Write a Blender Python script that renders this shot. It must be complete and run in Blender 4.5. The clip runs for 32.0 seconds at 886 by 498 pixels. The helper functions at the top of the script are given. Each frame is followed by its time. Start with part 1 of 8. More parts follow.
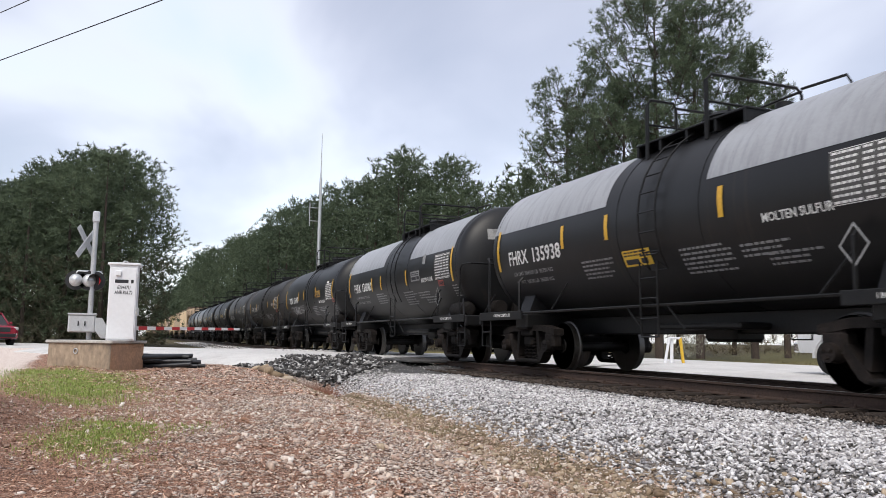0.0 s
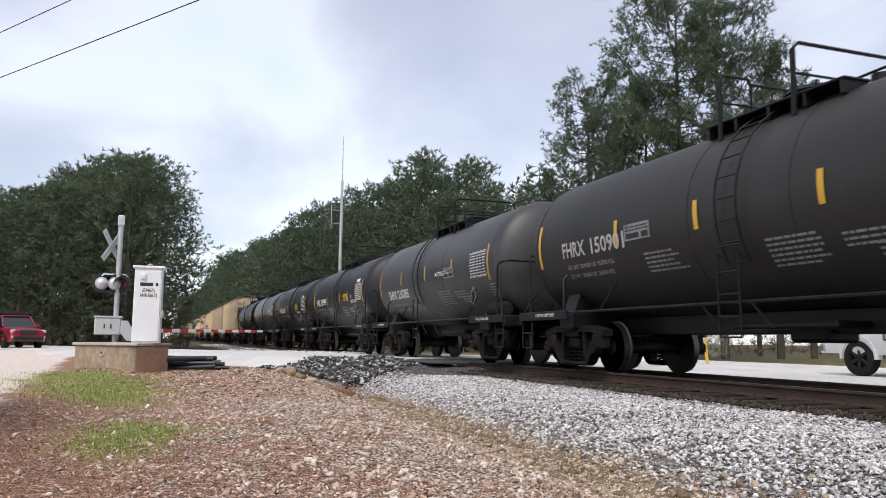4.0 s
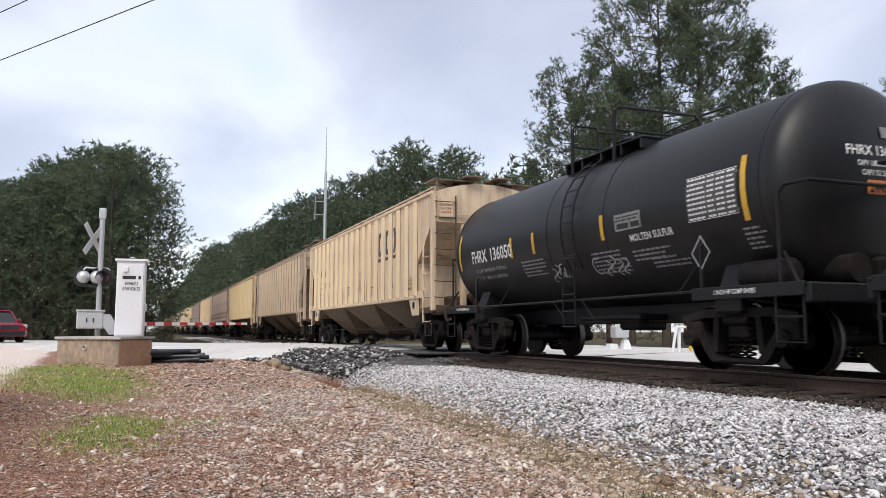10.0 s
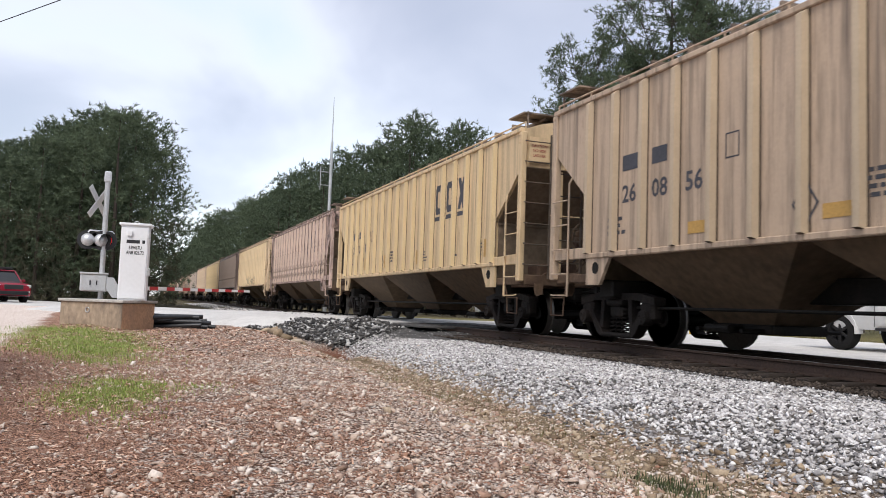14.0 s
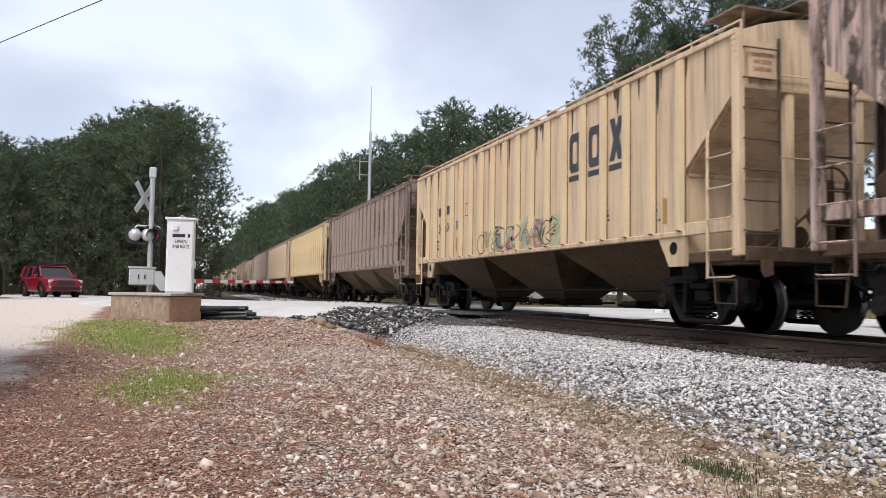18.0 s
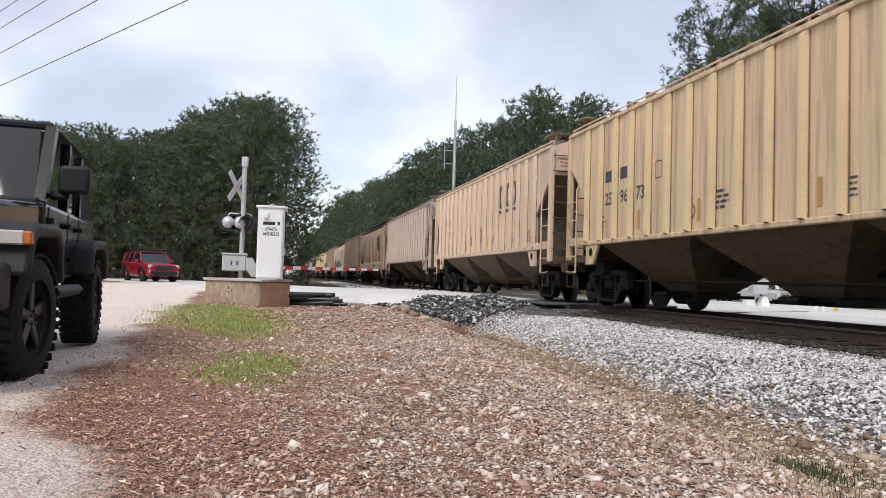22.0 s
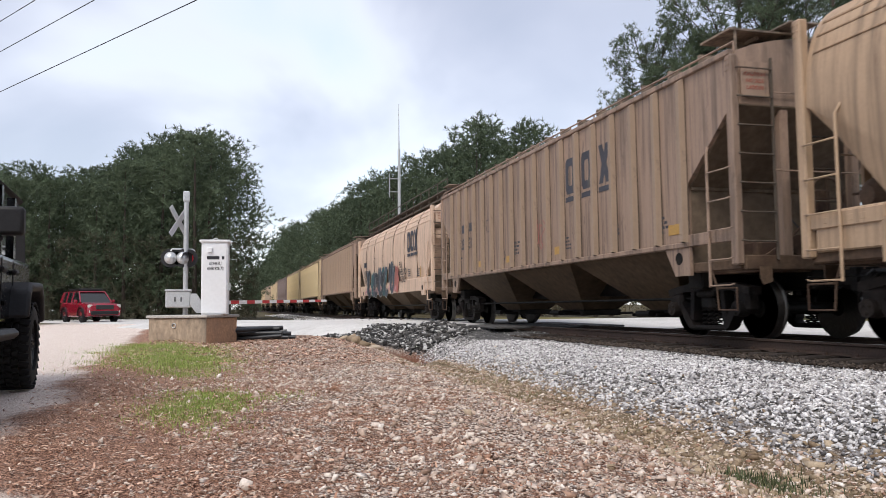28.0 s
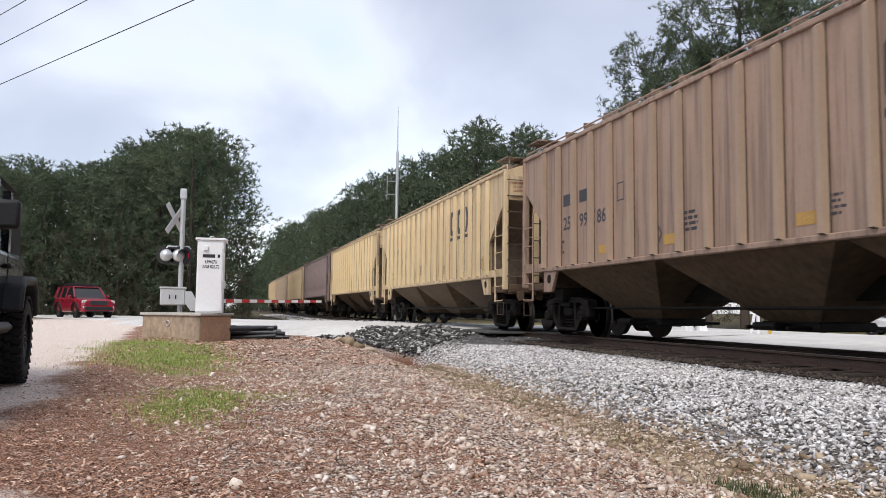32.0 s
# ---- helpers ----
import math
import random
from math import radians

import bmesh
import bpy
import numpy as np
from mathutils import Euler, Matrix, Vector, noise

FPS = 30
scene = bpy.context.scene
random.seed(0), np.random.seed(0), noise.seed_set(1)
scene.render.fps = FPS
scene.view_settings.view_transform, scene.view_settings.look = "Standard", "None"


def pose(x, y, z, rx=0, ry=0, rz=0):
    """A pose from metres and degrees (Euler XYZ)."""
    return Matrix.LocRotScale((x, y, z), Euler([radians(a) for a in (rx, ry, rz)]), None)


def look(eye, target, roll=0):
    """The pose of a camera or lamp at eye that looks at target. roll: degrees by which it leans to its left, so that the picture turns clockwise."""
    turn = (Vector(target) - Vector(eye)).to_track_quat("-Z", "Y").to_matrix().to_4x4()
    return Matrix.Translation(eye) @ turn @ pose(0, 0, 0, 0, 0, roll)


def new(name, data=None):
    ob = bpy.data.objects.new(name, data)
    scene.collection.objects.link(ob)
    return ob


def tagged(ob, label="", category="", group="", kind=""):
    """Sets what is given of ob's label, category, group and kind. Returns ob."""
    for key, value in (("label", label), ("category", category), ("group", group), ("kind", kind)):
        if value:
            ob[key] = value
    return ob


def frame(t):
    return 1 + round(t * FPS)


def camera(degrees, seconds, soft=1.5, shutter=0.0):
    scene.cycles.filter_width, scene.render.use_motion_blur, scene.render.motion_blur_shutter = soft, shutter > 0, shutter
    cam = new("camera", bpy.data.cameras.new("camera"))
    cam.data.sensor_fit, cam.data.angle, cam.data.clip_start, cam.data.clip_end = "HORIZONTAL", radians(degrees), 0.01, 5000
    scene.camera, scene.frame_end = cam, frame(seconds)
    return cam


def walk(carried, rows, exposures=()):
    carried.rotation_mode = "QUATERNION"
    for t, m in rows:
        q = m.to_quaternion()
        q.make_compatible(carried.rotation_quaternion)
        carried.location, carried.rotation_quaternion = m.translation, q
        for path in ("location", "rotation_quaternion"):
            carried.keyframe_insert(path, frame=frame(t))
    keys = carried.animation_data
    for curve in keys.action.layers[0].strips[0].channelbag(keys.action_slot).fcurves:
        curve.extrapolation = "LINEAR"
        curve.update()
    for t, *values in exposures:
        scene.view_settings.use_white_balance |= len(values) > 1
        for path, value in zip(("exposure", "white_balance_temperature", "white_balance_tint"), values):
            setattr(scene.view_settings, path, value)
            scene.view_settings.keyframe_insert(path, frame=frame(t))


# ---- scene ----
cam = camera(58.4, 32.0, soft=0.4, shutter=0.12)
EYE = (0.0, 0.0, 0.535)
# seconds, yaw, pitch, roll: a hand-held camera that only turns
TURNS = [
    (0.0, -21.34, 6.55, -0.87),
    (0.5, -21.38, 6.48, -0.98),
    (1.0, -21.45, 6.38, -0.98),
    (1.5, -21.37, 6.40, -0.87),
    (2.0, -21.08, 6.61, -0.85),
    (2.5, -20.58, 6.92, -0.85),
    (3.0, -20.23, 7.13, -0.85),
    (3.5, -20.01, 7.01, -0.77),
    (5.5, -18.93, 5.14, -0.74),
    (6.0, -18.76, 4.98, -0.87),
    (6.5, -18.76, 4.95, -0.91),
    (7.0, -18.53, 5.00, -1.02),
    (7.5, -17.92, 5.16, -0.98),
    (8.0, -17.49, 5.42, -1.01),
    (8.5, -17.74, 5.72, -0.91),
    (9.0, -18.74, 5.93, -0.63),
    (9.5, -19.99, 6.07, -0.33),
    (10.0, -20.83, 5.96, -0.12),
    (10.5, -21.09, 5.70, -0.26),
    (11.0, -20.92, 5.20, -0.57),
    (11.5, -20.73, 4.72, -1.07),
    (12.0, -20.60, 4.41, -1.57),
    (12.5, -20.46, 4.26, -1.88),
    (13.0, -20.41, 4.21, -2.09),
    (13.5, -20.54, 4.18, -2.12),
    (15.5, -21.27, 3.69, -1.63),
    (16.0, -21.22, 3.50, -1.48),
    (16.5, -21.16, 3.34, -1.30),
    (17.0, -20.77, 3.24, -1.18),
    (17.5, -19.76, 3.17, -1.01),
    (18.0, -17.72, 3.11, -0.91),
    (18.5, -15.68, 3.20, -0.87),
    (19.0, -14.22, 3.33, -0.90),
    (19.5, -13.54, 3.36, -0.84),
    (20.0, -13.46, 3.22, -0.95),
    (20.5, -13.34, 2.83, -1.15),
    (21.0, -12.94, 2.50, -1.49),
    (21.5, -12.28, 2.26, -1.60),
    (22.0, -11.69, 2.18, -1.68),
    (22.5, -11.09, 2.22, -1.51),
    (23.0, -10.78, 2.28, -1.51),
    (23.5, -11.01, 2.43, -1.58),
    (24.0, -11.84, 2.79, -1.45),
    (24.5, -12.98, 3.29, -1.22),
    (25.0, -14.42, 3.95, -0.76),
    (25.5, -15.57, 4.56, -0.44),
    (27.5, -15.70, 4.68, 0.56),
    (28.0, -15.35, 4.17, 0.66),
    (28.5, -15.08, 3.74, 0.62),
    (29.0, -15.04, 3.54, 0.41),
    (29.5, -15.07, 3.54, 0.06),
    (30.0, -15.24, 3.64, -0.14),
    (30.5, -15.44, 3.78, -0.31),
    (31.0, -15.61, 3.96, -0.43),
    (31.5, -15.72, 4.19, -0.58),
    (32.0, -15.72, 4.43, -0.66),
]
walk(cam, [(t, pose(*EYE, 90 + p, r, y)) for t, y, p, r in TURNS], exposures=[(0.0, 0.0), (32.0, 0.0)])

# ------------------------------------------------------------ sky and sun
SUN_UP, SUN_TURN = 52.0, 215.0
world = bpy.data.worlds.new("sky")
scene.world = world
world.use_nodes = True
wn, wl = world.node_tree.nodes, world.node_tree.links
wn.clear()
w_out = wn.new("ShaderNodeOutputWorld")
w_bg = wn.new("ShaderNodeBackground")
w_sky = wn.new("ShaderNodeTexSky")
w_sky.sky_type, w_sky.sun_disc = "NISHITA", False
w_sky.sun_elevation, w_sky.sun_rotation = radians(SUN_UP), radians(SUN_TURN)
w_skybg = wn.new("ShaderNodeBackground")
w_skybg.inputs["Strength"].default_value = 0.07
wl.new(w_sky.outputs["Color"], w_skybg.inputs["Color"])
# overcast layer: broad soft banks with thin brighter and bluish gaps
w_co = wn.new("ShaderNodeTexCoord")
w_sep = wn.new("ShaderNodeSeparateXYZ")
wl.new(w_co.outputs["Generated"], w_sep.inputs["Vector"])
w_up = wn.new("ShaderNodeMath")
w_up.operation = "MAXIMUM"
w_up.inputs[1].default_value = 0.0
wl.new(w_sep.outputs["Z"], w_up.inputs[0])
w_add = wn.new("ShaderNodeMath")
w_add.operation = "ADD"
w_add.inputs[1].default_value = 0.22
wl.new(w_up.outputs["Value"], w_add.inputs[0])
w_div = wn.new("ShaderNodeVectorMath")
w_div.operation = "DIVIDE"
w_cmb = wn.new("ShaderNodeCombineXYZ")
for a in "XYZ":
    wl.new(w_add.outputs["Value"], w_cmb.inputs[a])
wl.new(w_co.outputs["Generated"], w_div.inputs[0])
wl.new(w_cmb.outputs["Vector"], w_div.inputs[1])
w_map = wn.new("ShaderNodeMapping")
w_map.inputs["Location"].default_value = (3.1, 1.7, 0.0)
w_map.inputs["Rotation"].default_value = (0, 0, 0.5)
w_map.inputs["Scale"].default_value = (1.0, 0.62, 0.4)
wl.new(w_div.outputs["Vector"], w_map.inputs["Vector"])
w_noise = wn.new("ShaderNodeTexNoise")
w_noise.inputs["Scale"].default_value = 1.25
w_noise.inputs["Detail"].default_value = 5.0
w_noise.inputs["Roughness"].default_value = 0.42
w_noise.inputs["Distortion"].default_value = 0.35
wl.new(w_map.outputs["Vector"], w_noise.inputs["Vector"])
w_ramp = wn.new("ShaderNodeValToRGB")
w_ramp.color_ramp.interpolation = "B_SPLINE"
w_ramp.color_ramp.elements[0].position, w_ramp.color_ramp.elements[0].color = 0.36, (0.47, 0.475, 0.545, 1)
w_ramp.color_ramp.elements[1].position, w_ramp.color_ramp.elements[1].color = 0.65, (0.70, 0.79, 0.92, 1)
for pos, col in ((0.43, (0.575, 0.57, 0.64, 1)), (0.49, (0.71, 0.705, 0.765, 1)), (0.55, (0.90, 0.90, 0.92, 1))):
    w_ramp.color_ramp.elements.new(pos).color = col
wl.new(w_noise.outputs["Fac"], w_ramp.inputs["Fac"])
wl.new(w_ramp.outputs["Color"], w_bg.inputs["Color"])
w_bg.inputs["Strength"].default_value = 0.90
w_addsh = wn.new("ShaderNodeAddShader")
wl.new(w_bg.outputs["Background"], w_addsh.inputs[0])
wl.new(w_skybg.outputs["Background"], w_addsh.inputs[1])
wl.new(w_addsh.outputs["Shader"], w_out.inputs["Surface"])

sun = new("sun", bpy.data.lights.new("sun", "SUN"))
sun.data.energy, sun.data.angle, sun.data.color = 2.35, radians(24), (1.0, 0.94, 0.86)
sun.matrix_world = look((-20.7, -29.5, 46), (0, 0, 0))

# ------------------------------------------------------------ materials


def mat(name, base, rough=0.6, metal=0.0, grain=0.12, scale=8.0, big=0.6, bump=0.0, second=None, mix=(0.45, 0.62), spec=0.5, stretch=(1, 1, 1), coat=0.0):
    """A surface with variation at two scales; second: another colour that shows in patches."""
    m = bpy.data.materials.new(name)
    m.use_nodes = True
    n, l = m.node_tree.nodes, m.node_tree.links
    b = n["Principled BSDF"]
    co = n.new("ShaderNodeTexCoord")
    mp = n.new("ShaderNodeMapping")
    mp.inputs["Scale"].default_value = stretch
    l.new(co.outputs["Object"], mp.inputs["Vector"])
    fine = n.new("ShaderNodeTexNoise")
    fine.inputs["Scale"].default_value, fine.inputs["Detail"].default_value = scale * 6, 6
    wide = n.new("ShaderNodeTexNoise")
    wide.inputs["Scale"].default_value, wide.inputs["Detail"].default_value = big, 4
    for t in (fine, wide):
        l.new(mp.outputs["Vector"], t.inputs["Vector"])
    add = n.new("ShaderNodeMath")
    add.operation = "MULTIPLY_ADD"
    add.inputs[1].default_value = 0.5
    l.new(fine.outputs["Fac"], add.inputs[0])
    half = n.new("ShaderNodeMath")
    half.operation = "MULTIPLY"
    half.inputs[1].default_value = 0.5
    l.new(wide.outputs["Fac"], half.inputs[0])
    l.new(half.outputs["Value"], add.inputs[2])
    rmp = n.new("ShaderNodeValToRGB")
    lo = [c * (1 - grain * 2) for c in base]
    hi = [min(1, c * (1 + grain * 2)) for c in base]
    rmp.color_ramp.elements[0].position, rmp.color_ramp.elements[0].color = 0.3, (*lo, 1)
    rmp.color_ramp.elements[1].position, rmp.color_ramp.elements[1].color = 0.7, (*hi, 1)
    l.new(add.outputs["Value"], rmp.inputs["Fac"])
    colour = rmp.outputs["Color"]
    if second:
        pat = n.new("ShaderNodeTexNoise")
        pat.inputs["Scale"].default_value, pat.inputs["Detail"].default_value = scale * 0.5, 8
        pat.inputs["Roughness"].default_value = 0.65
        l.new(mp.outputs["Vector"], pat.inputs["Vector"])
        rr = n.new("ShaderNodeMapRange")
        rr.inputs["From Min"].default_value, rr.inputs["From Max"].default_value = mix
        l.new(pat.outputs["Fac"], rr.inputs["Value"])
        mx = n.new("ShaderNodeMix")
        mx.data_type = "RGBA"
        l.new(rr.outputs["Result"], mx.inputs["Factor"])
        l.new(colour, mx.inputs[6])
        mx.inputs[7].default_value = (*second, 1)
        colour = mx.outputs[2]
    l.new(colour, b.inputs["Base Color"])
    b.inputs["Metallic"].default_value = metal
    b.inputs["Specular IOR Level"].default_value = spec
    b.inputs["Coat Weight"].default_value = coat
    b.inputs["Coat Roughness"].default_value = 0.08
    ro = n.new("ShaderNodeMapRange")
    ro.inputs["To Min"].default_value, ro.inputs["To Max"].default_value = max(0.02, rough - 0.1), min(1, rough + 0.1)
    l.new(wide.outputs["Fac"], ro.inputs["Value"])
    l.new(ro.outputs["Result"], b.inputs["Roughness"])
    if bump:
        bp = n.new("ShaderNodeBump")
        bp.inputs["Strength"].default_value, bp.inputs["Distance"].default_value = min(1.0, bump), 0.02
        l.new(fine.outputs["Fac"], bp.inputs["Height"])
        l.new(bp.outputs["Normal"], b.inputs["Normal"])
    return m


def paint(name, base, rust=0.2, soot=0.3, rough=0.55, seed=0.0, rust_colour=(0.10, 0.045, 0.028), fade=(0.0, 0.0, 0.0), spec=0.5, blot=0.0):
    """Weathered car-body paint: vertical run marks, rust blooms and road soot, in the car's own space."""
    m = bpy.data.materials.new(name)
    m.use_nodes = True
    n, l = m.node_tree.nodes, m.node_tree.links
    b = n["Principled BSDF"]
    co = n.new("ShaderNodeTexCoord")

    def tex(sx, sy, sz, scale, detail=6.0, rough_=0.6):
        mp = n.new("ShaderNodeMapping")
        mp.inputs["Scale"].default_value = (sx, sy, sz)
        mp.inputs["Location"].default_value = (seed, seed * 1.7, seed * 0.3)
        l.new(co.outputs["Object"], mp.inputs["Vector"])
        t = n.new("ShaderNodeTexNoise")
        t.inputs["Scale"].default_value, t.inputs["Detail"].default_value, t.inputs["Roughness"].default_value = scale, detail, rough_
        l.new(mp.outputs["Vector"], t.inputs["Vector"])
        return t.outputs["Fac"]

    def step(fac, a, c):
        r = n.new("ShaderNodeMapRange")
        r.inputs["From Min"].default_value, r.inputs["From Max"].default_value = a, c
        l.new(fac, r.inputs["Value"])
        return r.outputs["Result"]

    def blend(fac, one, two, amount=1.0):
        mx = n.new("ShaderNodeMix")
        mx.data_type = "RGBA"
        mu = n.new("ShaderNodeMath")
        mu.operation = "MULTIPLY"
        mu.inputs[1].default_value = amount
        l.new(fac, mu.inputs[0])
        l.new(mu.outputs["Value"], mx.inputs["Factor"])
        if isinstance(one, tuple):
            mx.inputs[6].default_value = (*one, 1)
        else:
            l.new(one, mx.inputs[6])
        if isinstance(two, tuple):
            mx.inputs[7].default_value = (*two, 1)
        else:
            l.new(two, mx.inputs[7])
        return mx.outputs[2]

    runs = tex(1, 3.4, 0.16, 2.2, 7, 0.65)
    fine = tex(1, 1, 1, 26, 5)
    wide = tex(1, 0.5, 1, 0.55, 4)
    blooms = tex(1, 2.6, 0.42, 1.5, 9, 0.7)
    drips = tex(1, 6.5, 0.10, 1.6, 5, 0.7)
    pale = tuple(min(1, c * 1.24 + f) for c, f in zip(base, fade))
    dull = tuple(c * 0.74 for c in base)
    c = blend(step(wide, 0.3, 0.7), base, pale)
    c = blend(step(fine, 0.35, 0.75), c, dull, 0.35)
    c = blend(step(runs, 0.47, 0.64), c, tuple(c_ * 0.26 + 0.006 for c_ in base), soot)
    c = blend(step(drips, 0.60 - 0.16 * rust, 0.66 - 0.14 * rust), c, (0.045, 0.030, 0.022), min(0.9, 0.10 + soot * 0.6))
    c = blend(step(blooms, 0.66 - 0.3 * rust, 0.76 - 0.22 * rust), c, rust_colour, min(1.0, 0.35 + rust))
    if blot:
        c = blend(step(tex(1, 1.7, 0.62, 1.9, 9, 0.74), 0.60 - 0.09 * blot, 0.67 - 0.09 * blot), c, (0.040, 0.026, 0.021), min(0.92, 0.45 + 0.5 * blot))
    l.new(c, b.inputs["Base Color"])
    b.inputs["Roughness"].default_value = rough
    b.inputs["Specular IOR Level"].default_value = spec
    bp = n.new("ShaderNodeBump")
    bp.inputs["Strength"].default_value, bp.inputs["Distance"].default_value = 0.25, 0.01
    l.new(wide, bp.inputs["Height"])
    l.new(bp.outputs["Normal"], b.inputs["Normal"])
    return m


def glow(name, colour, strength):
    m = bpy.data.materials.new(name)
    m.use_nodes = True
    b = m.node_tree.nodes["Principled BSDF"]
    b.inputs["Base Color"].default_value = (*colour, 1)
    b.inputs["Emission Color"].default_value = (*colour, 1)
    b.inputs["Emission Strength"].default_value = strength
    b.inputs["Roughness"].default_value = 0.3
    return m


def flat(name, colour, rough=0.5, metal=0.0):
    return mat(name, colour, rough, metal, grain=0.06, scale=3.0)


GREASE = mat("greasy_black_iron", (0.0085, 0.0078, 0.0072), 0.62, 0.0, 0.3, 4, 1.2, 0.3, (0.026, 0.020, 0.016), (0.5, 0.75), spec=0.15)
TRUCK = mat("dusty_truck_iron", (0.0130, 0.0112, 0.0105), 0.7, 0.0, 0.3, 4, 1.2, 0.4, (0.036, 0.028, 0.024), (0.5, 0.75), spec=0.15)
WHEEL = mat("dark_wheel_steel", (0.0095, 0.0085, 0.008), 0.6, 0.0, 0.3, 5, 1.5, 0.2, spec=0.25)
TREAD = mat("polished_wheel_tread", (0.11, 0.105, 0.10), 0.42, 1.0, 0.2, 5)
RAILTOP = mat("polished_rail_head", (0.22, 0.20, 0.19), 0.35, 0.8, 0.2, 3)
RAILRUST = mat("rusty_rail", (0.055, 0.033, 0.024), 0.8, 0.0, 0.3, 5, 1.0, 0.5)
TIE = mat("weathered_tie_wood", (0.030, 0.021, 0.016), 0.85, 0.0, 0.35, 3, 1.0, 0.8, (0.08, 0.058, 0.045), (0.55, 0.8), stretch=(0.6, 5, 5))
TANK_BLACK = paint("black_tank_paint", (0.0090, 0.0093, 0.0102), 0.0, 0.2, 0.44, 1.0, (0.03, 0.026, 0.024), (0.004, 0.004, 0.004), 0.34)
TANK_SATIN = paint("dusty_satin_black_tank_paint", (0.024, 0.025, 0.028), 0.0, 0.2, 0.34, 2.0, (0.03, 0.026, 0.024), (0.010, 0.010, 0.011), 0.85)
TANK_DULL = paint("matte_brown_black_tank_paint", (0.013, 0.0120, 0.0112), 0.05, 0.3, 0.55, 7.0, (0.05, 0.042, 0.036), (0.010, 0.009, 0.008), 0.5)
TANK_CHALK = paint("chalk_streaked_black_tank_paint", (0.0090, 0.0092, 0.0100), 0.13, 0.2, 0.50, 17.0, (0.085, 0.087, 0.090), (0.006, 0.006, 0.006), 0.45)
TANK_BAND = paint("grey_sulfur_dusted_paint", (0.30, 0.31, 0.33), 0.02, 0.3, 0.45, 3.0, (0.12, 0.11, 0.11))
TANK_GREY = paint("dark_grey_tank_paint", (0.034, 0.034, 0.036), 0.03, 0.35, 0.50, 5.0, (0.05, 0.045, 0.04), (0.018, 0.018, 0.018), 0.6)
FRAME_BLACK = mat("black_frame_paint", (0.0085, 0.0085, 0.009), 0.5, 0.0, 0.25, 4, 1.0, 0.1, spec=0.3)
STENCIL = mat("white_stencil", (0.72, 0.72, 0.70), 0.6, 0.0, 0.1, 4)
STENCIL_DULL = mat("dusty_white_stencil", (0.27, 0.27, 0.27), 0.7, 0.0, 0.15, 6)
STENCIL_DUSTY = mat("worn_white_stencil", (0.48, 0.47, 0.45), 0.65, 0.0, 0.2, 6)
PANEL_DARK = mat("dusty_dark_panel", (0.075, 0.073, 0.070), 0.7, 0.0, 0.3, 6)
PANEL_GREY = mat("worn_grey_card", (0.24, 0.24, 0.235), 0.6, 0.0, 0.25, 7, 1.5, 0.0, (0.10, 0.10, 0.10), (0.5, 0.7))
PLACARD_R = mat("faded_red_card", (0.32, 0.06, 0.045), 0.55, 0.0, 0.15, 5)
PLACARD_G = mat("dirty_gold_card", (0.40, 0.23, 0.045), 0.6, 0.0, 0.2, 6)
REFLECT_DULL = mat("dusty_yellow_reflector", (0.46, 0.27, 0.07), 0.5, 0.0, 0.15, 5)
SPRAY_WHITE = mat("thin_white_spray", (0.50, 0.50, 0.50), 0.6, 0.0, 0.2, 6)
REFLECT = mat("yellow_reflector", (0.62, 0.36, 0.03), 0.4, 0.0, 0.12, 4)
PLACARD_Y = mat("yellow_placard", (0.70, 0.44, 0.04), 0.5, 0.0, 0.1, 4)
PLACARD_O = mat("orange_placard", (0.62, 0.20, 0.07), 0.5, 0.0, 0.1, 4)
INK = mat("black_ink", (0.02, 0.02, 0.025), 0.6, 0.0, 0.1, 4)
CAUTION_RED = mat("faded_red_print", (0.34, 0.09, 0.06), 0.6, 0.0, 0.15, 5)
RED_INK = mat("red_ink", (0.35, 0.03, 0.03), 0.6, 0.0, 0.1, 4)
LOGO_INK = mat("faded_navy_paint", (0.045, 0.047, 0.06), 0.6, 0.0, 0.25, 6, 1.0, 0.0, (0.18, 0.15, 0.11), (0.6, 0.8))
CONCRETE = mat("stained_concrete", (0.36, 0.28, 0.20), 0.85, 0.0, 0.25, 3, 0.8, 0.5, (0.15, 0.125, 0.10), (0.48, 0.7), stretch=(1, 1, 0.4))
CLAY_STAIN = mat("clay_washed_concrete", (0.50, 0.315, 0.195), 0.85, 0.0, 0.2, 3, 0.8, 0.4, (0.36, 0.24, 0.16), (0.5, 0.7))
CONCRETE_TOP = mat("pale_concrete_top", (0.42, 0.40, 0.37), 0.8, 0.0, 0.2, 4, 0.8, 0.4)
ENAMEL = mat("white_enamel", (0.80, 0.81, 0.83), 0.35, 0.0, 0.03, 2, 0.5)
GALV = mat("galvanised_steel", (0.50, 0.51, 0.52), 0.45, 0.55, 0.12, 6, 1.0, 0.1)
ALU = mat("brushed_aluminium", (0.62, 0.63, 0.64), 0.4, 0.6, 0.1, 6)
HOOD = mat("black_signal_hood", (0.018, 0.018, 0.02), 0.5, 0.0, 0.15, 4)
LAMP_RED = glow("red_signal_lens", (0.70, 0.02, 0.03), 0.45)
ARM_RED = mat("red_reflective_tape", (0.50, 0.035, 0.04), 0.4, 0.0, 0.1, 5)
ARM_WHITE = mat("white_reflective_tape", (0.80, 0.80, 0.79), 0.4, 0.0, 0.06, 5)
RUBBER = mat("black_rubber", (0.012, 0.012, 0.0125), 0.75, 0.0, 0.25, 5, 1.0, 0.2, spec=0.25)
